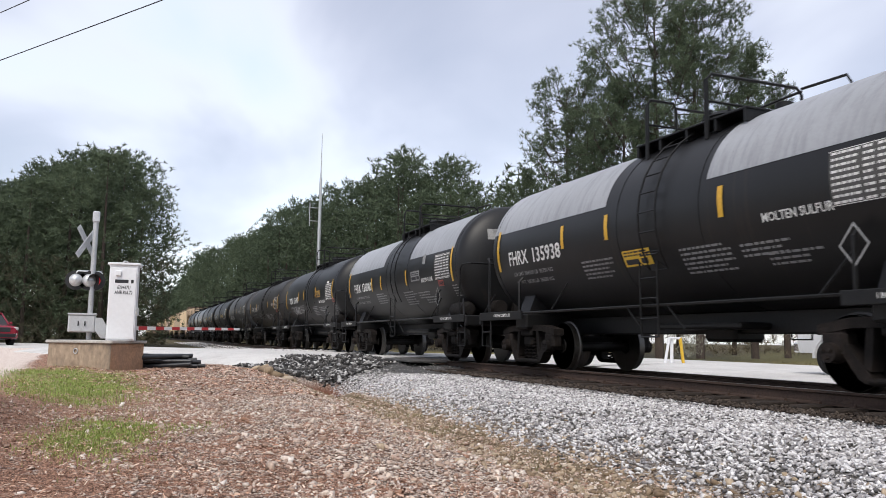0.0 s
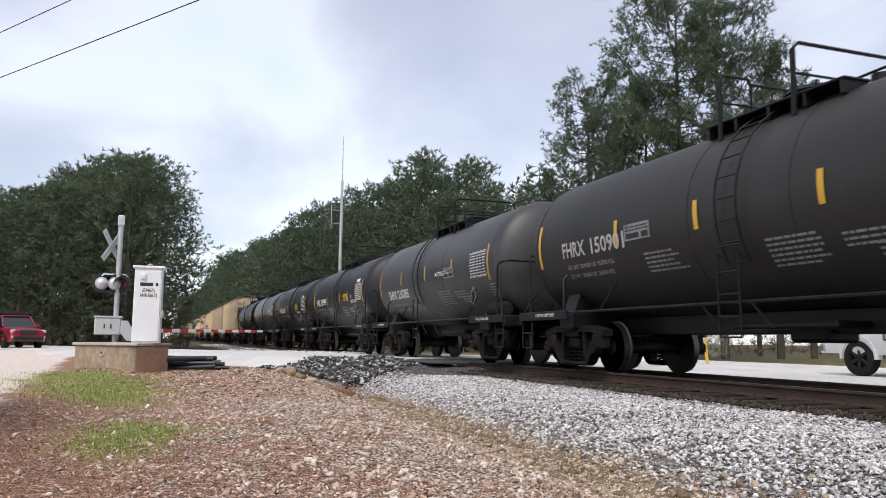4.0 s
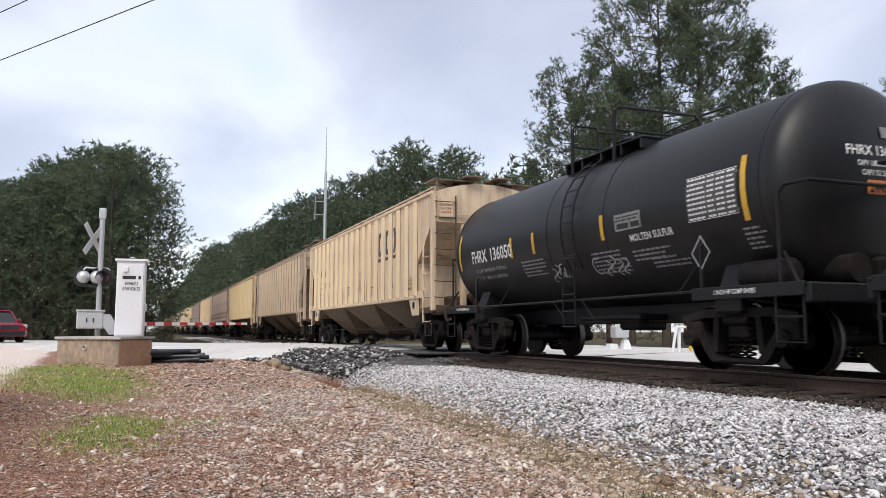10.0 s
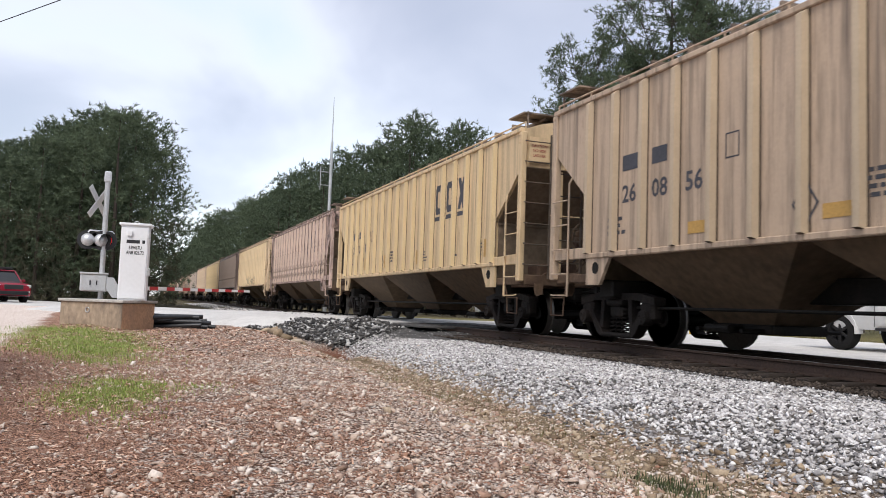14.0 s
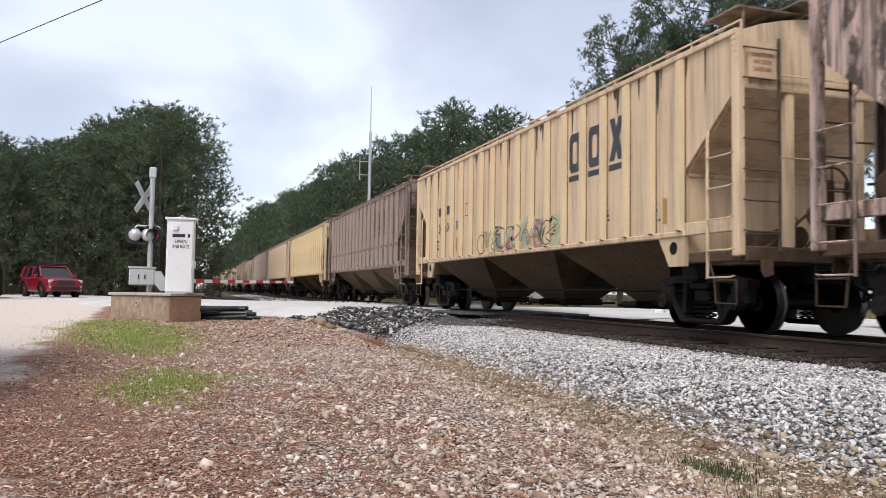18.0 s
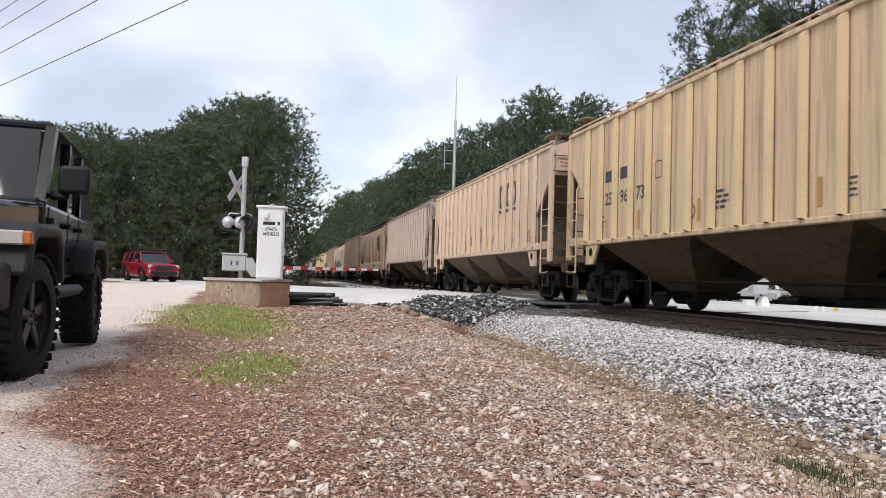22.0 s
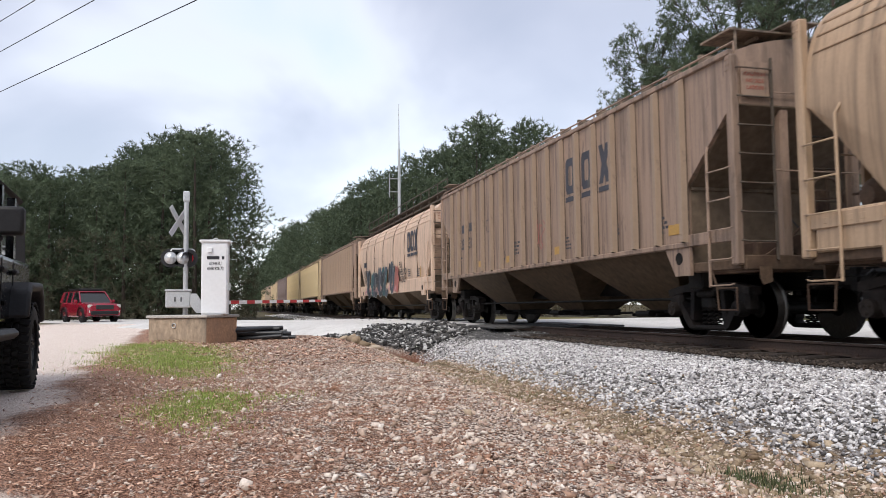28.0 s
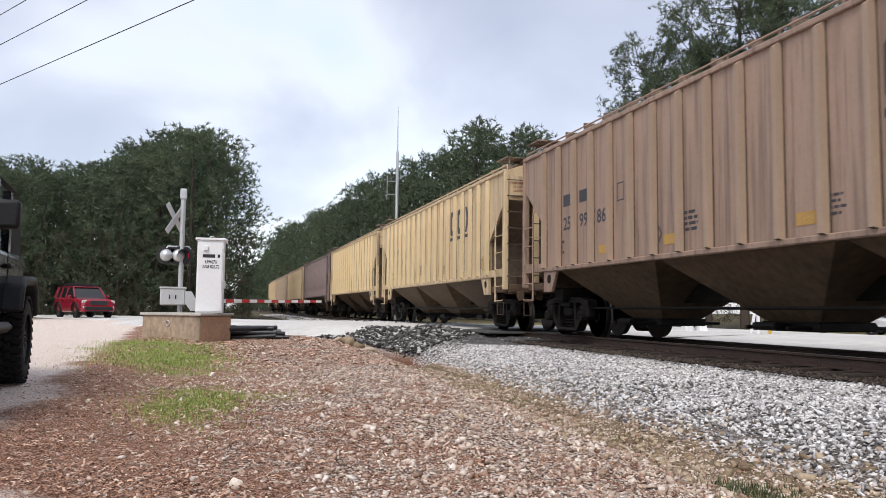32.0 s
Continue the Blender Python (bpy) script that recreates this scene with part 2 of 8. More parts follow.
PIPE = mat("black_plastic_pipe", (0.022, 0.024, 0.028), 0.4, 0.0, 0.2, 3)
GLASS = bpy.data.materials.new("tinted_glass")
GLASS.use_nodes = True
_g = GLASS.node_tree.nodes["Principled BSDF"]
_g.inputs["Base Color"].default_value = (0.012, 0.014, 0.016, 1)
_g.inputs["Roughness"].default_value = 0.03
_g.inputs["Specular IOR Level"].default_value = 0.6
DARK_RIM = mat("dark_alloy_rim", (0.06, 0.06, 0.062), 0.3, 0.6, 0.15, 5)
# brown for seam grime, also painted as the shadow lines beside hopper ribs
GRIME_SHADE = mat("brown_grime_and_rib_shade", (0.085, 0.058, 0.040), 0.8, 0.0, 0.35, 4, 1.2, 0.0, (0.20, 0.14, 0.095), (0.5, 0.7), stretch=(1, 1, 0.3))
CAR_RED = mat("red_car_paint", (0.24, 0.008, 0.024), 0.22, 0.0, 0.04, 2, coat=0.8)
CAR_BLACK = mat("black_car_paint", (0.004, 0.004, 0.005), 0.18, 0.0, 0.08, 2, spec=0.3, coat=0.35)
CAR_WHITE = mat("white_car_paint", (0.72, 0.73, 0.74), 0.3, 0.0, 0.03, 2, coat=0.6)
CAR_SILVER = mat("silver_car_paint", (0.55, 0.56, 0.56), 0.3, 0.3, 0.04, 2, coat=0.6)
TRIM = mat("grey_black_plastic_trim", (0.017, 0.017, 0.019), 0.55, 0.0, 0.12, 6, 1.0, 0.1, spec=0.3)
CHROME = mat("chrome", (0.7, 0.7, 0.7), 0.15, 1.0, 0.04, 3)
LIGHT_CLEAR = mat("clear_lamp_lens", (0.50, 0.47, 0.45), 0.12, 0.1, 0.05, 4)
AMBER = mat("amber_lens", (0.55, 0.14, 0.02), 0.25, 0.0, 0.05, 4)
WIRE = mat("black_cable", (0.02, 0.02, 0.022), 0.6, 0.0, 0.1, 4)
BARK = mat("pine_bark", (0.055, 0.040, 0.032), 0.9, 0.0, 0.3, 3, 1.0, 0.8, stretch=(3, 3, 0.6))

# ------------------------------------------------------------ building tools


class Shape:
    """Collects corners and faces of one mesh."""

    def __init__(self):
        self.v, self.f = [], []

    def add(self, verts, faces):
        o = len(self.v)
        self.v += [tuple(p) for p in verts]
        self.f += [tuple(i + o for i in q) for q in faces]
        return self

    def box(self, c, s, bev=0.0, m=None):
        hx, hy, hz = (a / 2 for a in s)
        if bev <= 0:
            vs = [(x * hx, y * hy, z * hz) for z in (-1, 1) for y in (-1, 1) for x in (-1, 1)]
            fs = [(0, 2, 3, 1), (4, 5, 7, 6), (0, 1, 5, 4), (2, 6, 7, 3), (0, 4, 6, 2), (1, 3, 7, 5)]
        else:
            bev = min(bev, hx * 0.9, hy * 0.9, hz * 0.9)
            vs, idx = [], {}
            for sx in (-1, 1):
                for sy in (-1, 1):
                    for sz in (-1, 1):
                        for a in range(3):
                            idx[sx, sy, sz, a] = len(vs)
                            p = [sx * (hx - bev), sy * (hy - bev), sz * (hz - bev)]
                            p[a] = (sx * hx, sy * hy, sz * hz)[a]
                            vs.append(tuple(p))
            fs = []
            for s1 in (-1, 1):
                q = [idx[s1, a, b, 0] for a, b in ((-1, -1), (1, -1), (1, 1), (-1, 1))]
                fs.append(tuple(q if s1 > 0 else q[::-1]))
                q = [idx[a, s1, b, 1] for a, b in ((-1, -1), (1, -1), (1, 1), (-1, 1))]
                fs.append(tuple(q if s1 < 0 else q[::-1]))
                q = [idx[a, b, s1, 2] for a, b in ((-1, -1), (1, -1), (1, 1), (-1, 1))]
                fs.append(tuple(q if s1 > 0 else q[::-1]))
                for s2 in (-1, 1):
                    fs.append((idx[s1, s2, -1, 0], idx[s1, s2, 1, 0], idx[s1, s2, 1, 1], idx[s1, s2, -1, 1]))
                    fs.append((idx[s1, -1, s2, 0], idx[s1, 1, s2, 0], idx[s1, 1, s2, 2], idx[s1, -1, s2, 2]))
                    fs.append((idx[-1, s1, s2, 1], idx[1, s1, s2, 1], idx[1, s1, s2, 2], idx[-1, s1, s2, 2]))
                    for s3 in (-1, 1):
                        fs.append(tuple(idx[s1, s2, s3, a] for a in range(3)))
        c = Vector(c)
        vs = [(m @ Vector(p) if m else Vector(p)) + c for p in vs]
        return self.add(vs, fs)

    def cyl(self, a, b, r, r2=None, n=12, caps=True):
        a, b = Vector(a), Vector(b)
        r2 = r if r2 is None else r2
        d = (b - a).normalized()
        u = d.orthogonal().normalized()
        w = d.cross(u)
        vs = []
        for p, rr in ((a, r), (b, r2)):
            for i in range(n):
                t = 2 * math.pi * i / n
                vs.append(p + (u * math.cos(t) + w * math.sin(t)) * rr)
        fs = [(i, (i + 1) % n, n + (i + 1) % n, n + i) for i in range(n)]
        if caps:
            fs += [tuple(range(n))[::-1], tuple(range(n, 2 * n))]
        return self.add(vs, fs)

    def tube(self, pts, r, n=6):
        pts = [Vector(p) for p in pts]
        vs, fs = [], []
        u = (pts[1] - pts[0]).orthogonal().normalized()
        for k, p in enumerate(pts):
            d = (pts[min(k + 1, len(pts) - 1)] - pts[max(k - 1, 0)]).normalized()
            u = (u - d * u.dot(d)).normalized()
            w = d.cross(u)
            rr = r[k] if isinstance(r, (list, tuple)) else r
            for i in range(n):
                t = 2 * math.pi * i / n
                vs.append(p + (u * math.cos(t) + w * math.sin(t)) * rr)
        for k in range(len(pts) - 1):
            for i in range(n):
                j = (i + 1) % n
                fs.append((k * n + i, k * n + j, (k + 1) * n + j, (k + 1) * n + i))
        fs += [tuple(range(n))[::-1], tuple(range((len(pts) - 1) * n, len(pts) * n))]
        return self.add(vs, fs)

    def rings(self, rows, closed=True, caps=True):
        """Skin over rows of equally many points."""
        n = len(rows[0])
        vs = [p for row in rows for p in row]
        fs = []
        for k in range(len(rows) - 1):
            for i in range(n if closed else n - 1):
                j = (i + 1) % n
                fs.append((k * n + i, k * n + j, (k + 1) * n + j, (k + 1) * n + i))
        if caps and closed:
            fs += [tuple(range(n))[::-1], tuple(range((len(rows) - 1) * n, len(rows) * n))]
        return self.add(vs, fs)

    def prism(self, outline, lo, hi, axis="x"):
        """An outline of (a, b) pulled along an axis: x takes (y, z), y takes (x, z), z takes (x, y)."""
        put = {"x": lambda a, b, c: (c, a, b), "y": lambda a, b, c: (a, c, b), "z": lambda a, b, c: (a, b, c)}[axis]
        n = len(outline)
        vs = [put(a, b, lo) for a, b in outline] + [put(a, b, hi) for a, b in outline]
        fs = [(i, (i + 1) % n, n + (i + 1) % n, n + i) for i in range(n)]
        fs += [tuple(range(n))[::-1], tuple(range(n, 2 * n))]
        return self.add(vs, fs)

    def lathe(self, profile, axis="y", n=32, c=(0, 0, 0), a0=0.0, a1=360.0, caps=True):
        """profile: (along, radius); turned round an axis through c."""
        full = a1 - a0 >= 360
        rows = []
        m = n if full else n + 1
        for s, r in profile:
            row = []
            for i in range(m):
                t = radians(a0 + (a1 - a0) * i / n)
                x, z = r * math.sin(t), r * math.cos(t)
                p = {"y": (x, s, z), "x": (s, x, z), "z": (x, z, s)}[axis]
                row.append((p[0] + c[0], p[1] + c[1], p[2] + c[2]))
            rows.append(row)
        return self.rings(rows, closed=full, caps=full and caps)


MESHES = {}


def mesh_of(shape, name, material, smooth=35.0):
    me = bpy.data.meshes.new(name)
    me.from_pydata(shape.v, [], shape.f)
    if smooth:
        me.polygons.foreach_set("use_smooth", [True] * len(me.polygons))
        me.set_sharp_from_angle(angle=radians(smooth))
    bm = bmesh.new()
    bm.from_mesh(me)
    bmesh.ops.recalc_face_normals(bm, faces=bm.faces)
    bm.to_mesh(me)
    bm.free()
    me.materials.append(material)
    return me


def part(name, shape, material, parent=None, label="", m=None, smooth=35.0, key=None):
    """One mesh object. shape: a Shape, a mesh, or a function that makes a Shape, which key keeps for reuse."""
    if isinstance(shape, bpy.types.Mesh):
        me = shape
    elif key:
        full = (key, material.name)
        if full not in MESHES:
            MESHES[full] = mesh_of(shape() if callable(shape) else shape, name, material, smooth)
        me = MESHES[full]
    else:
        me = mesh_of(shape() if callable(shape) else shape, name, material, smooth)
    ob = new(name, me)
    ob.parent = parent
    if m is not None:
        ob.matrix_basis = m
    if label:
        tagged(ob, label)
    return ob


def thing(name, label, category, group="", m=None, kind=""):
    ob = new(name)
    ob.empty_display_size = 0.2
    if m is not None:
        ob.matrix_basis = m
    return tagged(ob, label, category, group, kind)


TEXTS = {}


def letters(text, height, align="LEFT"):
    """Flat lettering as a mesh in the y-z plane facing -x: reads along -y."""
    k = (text, align)
    if k not in TEXTS:
        cu = bpy.data.curves.new("lettering", "FONT")
        cu.body, cu.size, cu.align_x, cu.resolution_u, cu.offset = text, 1.0, align, 2, 0.02
        ob = new("lettering", cu)
        me = bpy.data.meshes.new_from_object(ob.evaluated_get(bpy.context.evaluated_depsgraph_get()))
        bpy.data.objects.remove(ob)
        TEXTS[k] = ([tuple(v.co) for v in me.vertices], [tuple(p.vertices) for p in me.polygons])
        bpy.data.meshes.remove(me)
    vs, fs = TEXTS[k]
    s = Shape()
    h = height / 0.7
    return s.add([(0.0, -x * h, y * h) for x, y, _ in vs], fs)


def wrapped(shape, radius, centre_z, z0, y0, lift=0.008):
    """Lays flat lettering (in y and z) on the near side of a lying cylinder."""
    out = Shape()
    a0 = (z0 - centre_z) / radius
    a0 = math.asin(max(-1, min(1, a0)))
    vs = []
    for _, y, z in shape.v:
        a = a0 + z / radius
        vs.append((-(radius + lift) * math.cos(a), y0 + y, centre_z + (radius + lift) * math.sin(a)))
    return out.add(vs, shape.f)


def bars(rows, length, gap, size, seed=0, shape=None, ragged=0.35):
    """Lines of writing too small to read: a row of short bars for each line, in the y-z plane."""
    rng = random.Random(seed)
    s = shape or Shape()
    for r in range(rows):
        y, end = 0.0, -length * (1 - ragged * rng.random())
        z = -r * gap
        while y > end:
            w = size * rng.uniform(1.2, 4.5)
            w = min(w, y - end + 0.01)
            s.add([(0, y, z), (0, y - w, z), (0, y - w, z + size), (0, y, z + size)], [(0, 1, 2, 3)])
            y -= w + size * 0.7
    return s


def soft_edges(ob, width, segments=2):
    """Rounded edges on a larger body part."""
    b = ob.modifiers.new("bevel", "BEVEL")
    b.width, b.segments, b.limit_method, b.angle_limit = width, segments, "ANGLE", radians(28)
    return ob


def shift(shape, dx, dy, dz):
    out = Shape()
    return out.add([(x + dx, y + dy, z + dz) for x, y, z in shape.v], shape.f)
TRACK_X = 8.6

# ------------------------------------------------------------ ground, roads, track
ROAD_MID, ROAD_DIR = Vector((8.6, 27.2)), Vector((-0.5, 0.866)).normalized()
ROAD_HALF = 4.3
SIDE_ROAD = (11.2, 33.0)


def smoothstep(a, b, v):
    t = np.clip((v - a) / (b - a), 0, 1)
    return t * t * (3 - 2 * t)


def wave(x, y, s, k):
    return np.sin(x * s + k) * np.cos(y * s * 0.83 + k * 1.7) + 0.5 * np.sin(x * s * 2.3 + y * s * 1.9 + k * 0.6)


def off_road(x, y):
    """Distance from the middle line of the crossing road, and the way along it."""
    dx, dy = x - ROAD_MID.x, y - ROAD_MID.y
    return np.abs(dx * ROAD_DIR.y - dy * ROAD_DIR.x), dx * ROAD_DIR.x + dy * ROAD_DIR.y


def ditch_x(y):
    return 3.15 + 0.06 * np.clip(y, -20, 22)


def land(x, y):
    """Height of the natural ground."""
    x, y = np.asarray(x, float), np.asarray(y, float)
    z = -0.24 - 0.004 * np.clip(y, 0, 25) + 0.025 * wave(x, y, 0.9, 0.4) + 0.012 * wave(x, y, 2.7, 2.1)
    z = z + 0.08 * smoothstep(-0.4, -1.2, x)
    # ditch and ballast slope beside the track
    dx = ditch_x(y)
    depth = -0.36 * np.exp(-((x - dx) / 0.9) ** 2)
    z = z + depth * smoothstep(26, 17, y)
    t = np.clip((x - dx - 0.2) / (TRACK_X - 1.6 - dx - 0.2), 0, 1)
    z = np.where(x > dx + 0.2, np.maximum(z, -0.62 + 0.36 * t ** 0.9), z)
    z = np.where((x > TRACK_X - 1.6) & (x < TRACK_X + 2.2), -0.265, z)
    # washed-out hollow by the road edge
    z = z - 0.40 * np.exp(-(((x - 4.2) / 0.9) ** 2 + ((y - 18.7) / 1.3) ** 2))
    z = z + 0.16 * np.exp(-(((x - 2.0) / 1.4) ** 2 + ((y - 18.5) / 2.2) ** 2))
    # the far side
    far = smoothstep(TRACK_X + 1.6, TRACK_X + 2.8, x)
    z = z * (1 - far) + far * (-0.22 - 0.32 * smoothstep(21, 30, x))
    bank = smoothstep(SIDE_ROAD[1] + 6, SIDE_ROAD[1] + 16, x)
    z = z + bank * 0.82
    # roadbed under the crossing
    d, s = off_road(x, y)
    k = smoothstep(ROAD_HALF + 2.2, ROAD_HALF + 0.3, d) * (1 - smoothstep(10.4, 11.2, x))
    return z * (1 - k) + k * road_z(x, y, s) - 0.03 * k


def road_z(x, y, s):
    """The road climbs to rail level at the crossing."""
    return -0.10 * smoothstep(6, 20, s) - 0.13 * smoothstep(-2.5, -6.5, s) - 0.012


GROUND = bpy.data.materials.new("mixed_ground")


def ground_material():
    """Needle-strewn red dirt with pale stone, sandy drive, grass by patches of its own, far grass."""
    GROUND.use_nodes = True
    n, l = GROUND.node_tree.nodes, GROUND.node_tree.links
    b = n["Principled BSDF"]
    b.inputs["Roughness"].default_value = 0.92
    b.inputs["Specular IOR Level"].default_value = 0.2
    co = n.new("ShaderNodeTexCoord")

    def tex(scale, detail=6.0, rough=0.6, stretch=(1, 1, 1), kind="ShaderNodeTexNoise"):
        mp = n.new("ShaderNodeMapping")
        mp.inputs["Scale"].default_value = stretch
        l.new(co.outputs["Object"], mp.inputs["Vector"])
        t = n.new(kind)
        t.inputs["Scale"].default_value = scale
        if kind == "ShaderNodeTexNoise":
            t.inputs["Detail"].default_value, t.inputs["Roughness"].default_value = detail, rough
        l.new(mp.outputs["Vector"], t.inputs["Vector"])
        return t

    def rng(v, a, c, lo=0.0, hi=1.0):
        r = n.new("ShaderNodeMapRange")
        r.interpolation_type = "SMOOTHSTEP"
        for k, q in (("From Min", a), ("From Max", c), ("To Min", lo), ("To Max", hi)):
            r.inputs[k].default_value = q
        l.new(v, r.inputs["Value"])
        return r.outputs["Result"]

    def op(kind, a, c):
        m = n.new("ShaderNodeMath")
        m.operation = kind
        for i, q in enumerate((a, c)):
            if isinstance(q, (int, float)):
                m.inputs[i].default_value = q
            else:
                l.new(q, m.inputs[i])
        return m.outputs["Value"]

    def blend(f, a, c):
        m = n.new("ShaderNodeMix")
        m.data_type = "RGBA"
        l.new(f, m.inputs["Factor"])
        for i, q in ((6, a), (7, c)):
            if isinstance(q, tuple):
                m.inputs[i].default_value = (*q, 1)
            else:
                l.new(q, m.inputs[i])
        return m.outputs[2]

    sep = n.new("ShaderNodeSeparateXYZ")
    l.new(co.outputs["Object"], sep.inputs["Vector"])
    x, y = sep.outputs["X"], sep.outputs["Y"]
    fine, mid, wide = tex(95, 6, 0.75, (1, 0.55, 1)), tex(6.5, 8, 0.7), tex(0.9, 6, 0.65)
    chips = tex(24, 3, 0.6, (1, 0.6, 1))
    needles = blend(rng(fine.outputs["Fac"], 0.40, 0.62), (0.045, 0.018, 0.011), (0.60, 0.345, 0.235))
    clay = blend(rng(fine.outputs["Fac"], 0.3, 0.7), (0.28, 0.17, 0.12), (0.66, 0.52, 0.43))
    drift = tex(2.1, 7, 0.72, (1, 0.75, 1))
    # pale stony ground towards the ditch, needles to the west of it
    cells = tex(46, stretch=(1, 0.62, 1), kind="ShaderNodeTexVoronoi")
    pick = n.new("ShaderNodeSeparateColor")
    l.new(cells.outputs["Color"], pick.inputs["Color"])
    stony = blend(rng(fine.outputs["Fac"], 0.40, 0.60), (0.10, 0.055, 0.036), (0.70, 0.59, 0.50))
    stony = blend(op("MULTIPLY", rng(pick.outputs["Red"], 0.35, 0.9), 0.75), stony, (0.82, 0.735, 0.655))
    stony = blend(op("MULTIPLY", rng(cells.outputs["Distance"], 0.40, 0.66), 0.95), stony, (0.085, 0.042, 0.027))
    east = op("ADD", op("ADD", op("MULTIPLY", x, 0.17), op("MULTIPLY", drift.outputs["Fac"], 2.2)), op("MULTIPLY", mid.outputs["Fac"], 1.3))
    dirt = blend(rng(mid.outputs["Fac"], 0.54, 0.70), needles, clay)
    dirt = blend(rng(east, 1.78, 2.06), dirt, stony)
    dirt = blend(rng(chips.outputs["Fac"], 0.64, 0.68), dirt, (0.62, 0.52, 0.44))
    # pale sandy drive on the west side
    wob = op("ADD", x, op("MULTIPLY", op("SUBTRACT", wide.outputs["Fac"], 0.5), 1.2))
    edge = op("SUBTRACT", op("ADD", wob, op("MULTIPLY", y, 0.065)), op("MULTIPLY", rng(y, 4.4, 2.8), 0.6))
    sand = blend(rng(fine.outputs["Fac"], 0.40, 0.60), (0.50, 0.39, 0.325), (0.92, 0.83, 0.76))
    sand = blend(rng(mid.outputs["Fac"], 0.57, 0.70), sand, (0.50, 0.36, 0.29))
    c = blend(rng(edge, -0.78, -1.12), dirt, sand)
    # mats of short grass
    for gx0, gy0, ax, ay in ((-0.72, 13.6, 0.85, 3.2), (-0.20, 7.0, 0.42, 1.0), (-1.2, 17.5, 1.1, 2.2)):
        q = op("ADD", op("POWER", op("DIVIDE", op("SUBTRACT", x, gx0), ax), 2.0), op("POWER", op("DIVIDE", op("SUBTRACT", y, gy0), ay), 2.0))
        q = op("ADD", q, op("MULTIPLY", op("SUBTRACT", mid.outputs["Fac"], 0.5), 2.4))
        c = blend(op("MULTIPLY", rng(q, 1.1, 0.25), 0.75), c, blend(rng(fine.outputs["Fac"], 0.35, 0.65), (0.09, 0.11, 0.03), (0.30, 0.36, 0.11)))
    # damp, weedy ditch bottom
    dd = op("ABSOLUTE", op("SUBTRACT", op("SUBTRACT", x, op("MULTIPLY", y, 0.06)), 3.1), 0.0)
    weed = blend(rng(fine.outputs["Fac"], 0.3, 0.7), (0.09, 0.065, 0.038), (0.30, 0.23, 0.15))
    inditch = op("MULTIPLY", rng(dd, 0.85, 0.3), rng(y, 19, 16))
    c = blend(inditch, c, weed)
    # red clay in the washed-out hollow
    hollow = op("ADD", op("POWER", op("DIVIDE", op("SUBTRACT", x, 3.95), 1.15), 2.0), op("POWER", op("DIVIDE", op("SUBTRACT", y, 18.8), 1.6), 2.0))
    c = blend(rng(hollow, 1.3, 0.4), c, blend(rng(fine.outputs["Fac"], 0.35, 0.65), (0.075, 0.027, 0.016), (0.24, 0.105, 0.06)))
    # ballast fines near the track
    grav = blend(rng(fine.outputs["Fac"], 0.3, 0.7), (0.035, 0.032, 0.030), (0.20, 0.185, 0.17))
    gx = op("SUBTRACT", op("SUBTRACT", x, op("MULTIPLY", y, 0.06)), 3.7)
    c = blend(op("MULTIPLY", rng(gx, -0.2, 0.35), rng(x, 11.4, 10.8)), c, grav)
    # grass beyond the far road and to the west
    green = blend(rng(fine.outputs["Fac"], 0.3, 0.7), (0.10, 0.10, 0.035), (0.26, 0.22, 0.10))
    c = blend(rng(x, 11.5, 12.5), c, green)
    c = blend(rng(y, 44, 52), c, blend(rng(mid.outputs["Fac"], 0.4, 0.6), (0.055, 0.045, 0.028), (0.12, 0.10, 0.05)))
    l.new(c, b.inputs["Base Color"])
    bp = n.new("ShaderNodeBump")
    bp.inputs["Strength"].default_value, bp.inputs["Distance"].default_value = 0.9, 0.014
    l.new(op("SUBTRACT", op("ADD", fine.outputs["Fac"], op("MULTIPLY", mid.outputs["Fac"], 1.5)), op("MULTIPLY", cells.outputs["Distance"], 0.9)), bp.inputs["Height"])
    l.new(bp.outputs["Normal"], b.inputs["Normal"])


ground_material()


def axis(near_lo, near_hi, step, lo, hi):
    a = list(np.arange(near_lo, near_hi + 1e-6, step))
    g, v = step, near_hi
    while v < hi:
        g *= 1.25
        v += g
        a.append(min(v, hi))
    g, v, left = step, near_lo, []
    while v > lo:
        g *= 1.25
        v -= g
        left.append(max(v, lo))
    return np.array(left[::-1] + a)


def sheet(name, xs, ys, zf, material):
    gx, gy = np.meshgrid(xs, ys)
    gz = zf(gx, gy)
    co = np.stack([gx, gy, gz], -1).reshape(-1, 3)
    nx, ny = len(xs), len(ys)
    i = np.arange((nx - 1) * (ny - 1))
    r, c = i // (nx - 1), i % (nx - 1)
    a = r * nx + c
    fs = np.stack([a, a + 1, a + nx + 1, a + nx], 1)
    me = bpy.data.meshes.new(name)
    me.from_pydata(co.tolist(), [], fs.tolist())
    me.polygons.foreach_set("use_smooth", [True] * len(me.polygons))
    me.materials.append(material)
    return new(name, me)


tagged(sheet("ground", axis(-6, 12, 0.14, -1500, 1500), axis(0.5, 30, 0.16, -1500, 1500), land, GROUND),
       "red-brown dirt strewn with pine needles, stones and patches of pale gravel", "ground", kind="structure")

PAVING = mat("pale_worn_road", (0.60, 0.585, 0.56), 0.8, 0.0, 0.14, 5, 0.35, 0.4, (0.48, 0.465, 0.44), (0.5, 0.72))
ASPHALT = mat("dark_patched_asphalt", (0.065, 0.063, 0.062), 0.85, 0.0, 0.25, 6, 0.5, 0.6, (0.12, 0.115, 0.11), (0.5, 0.7))


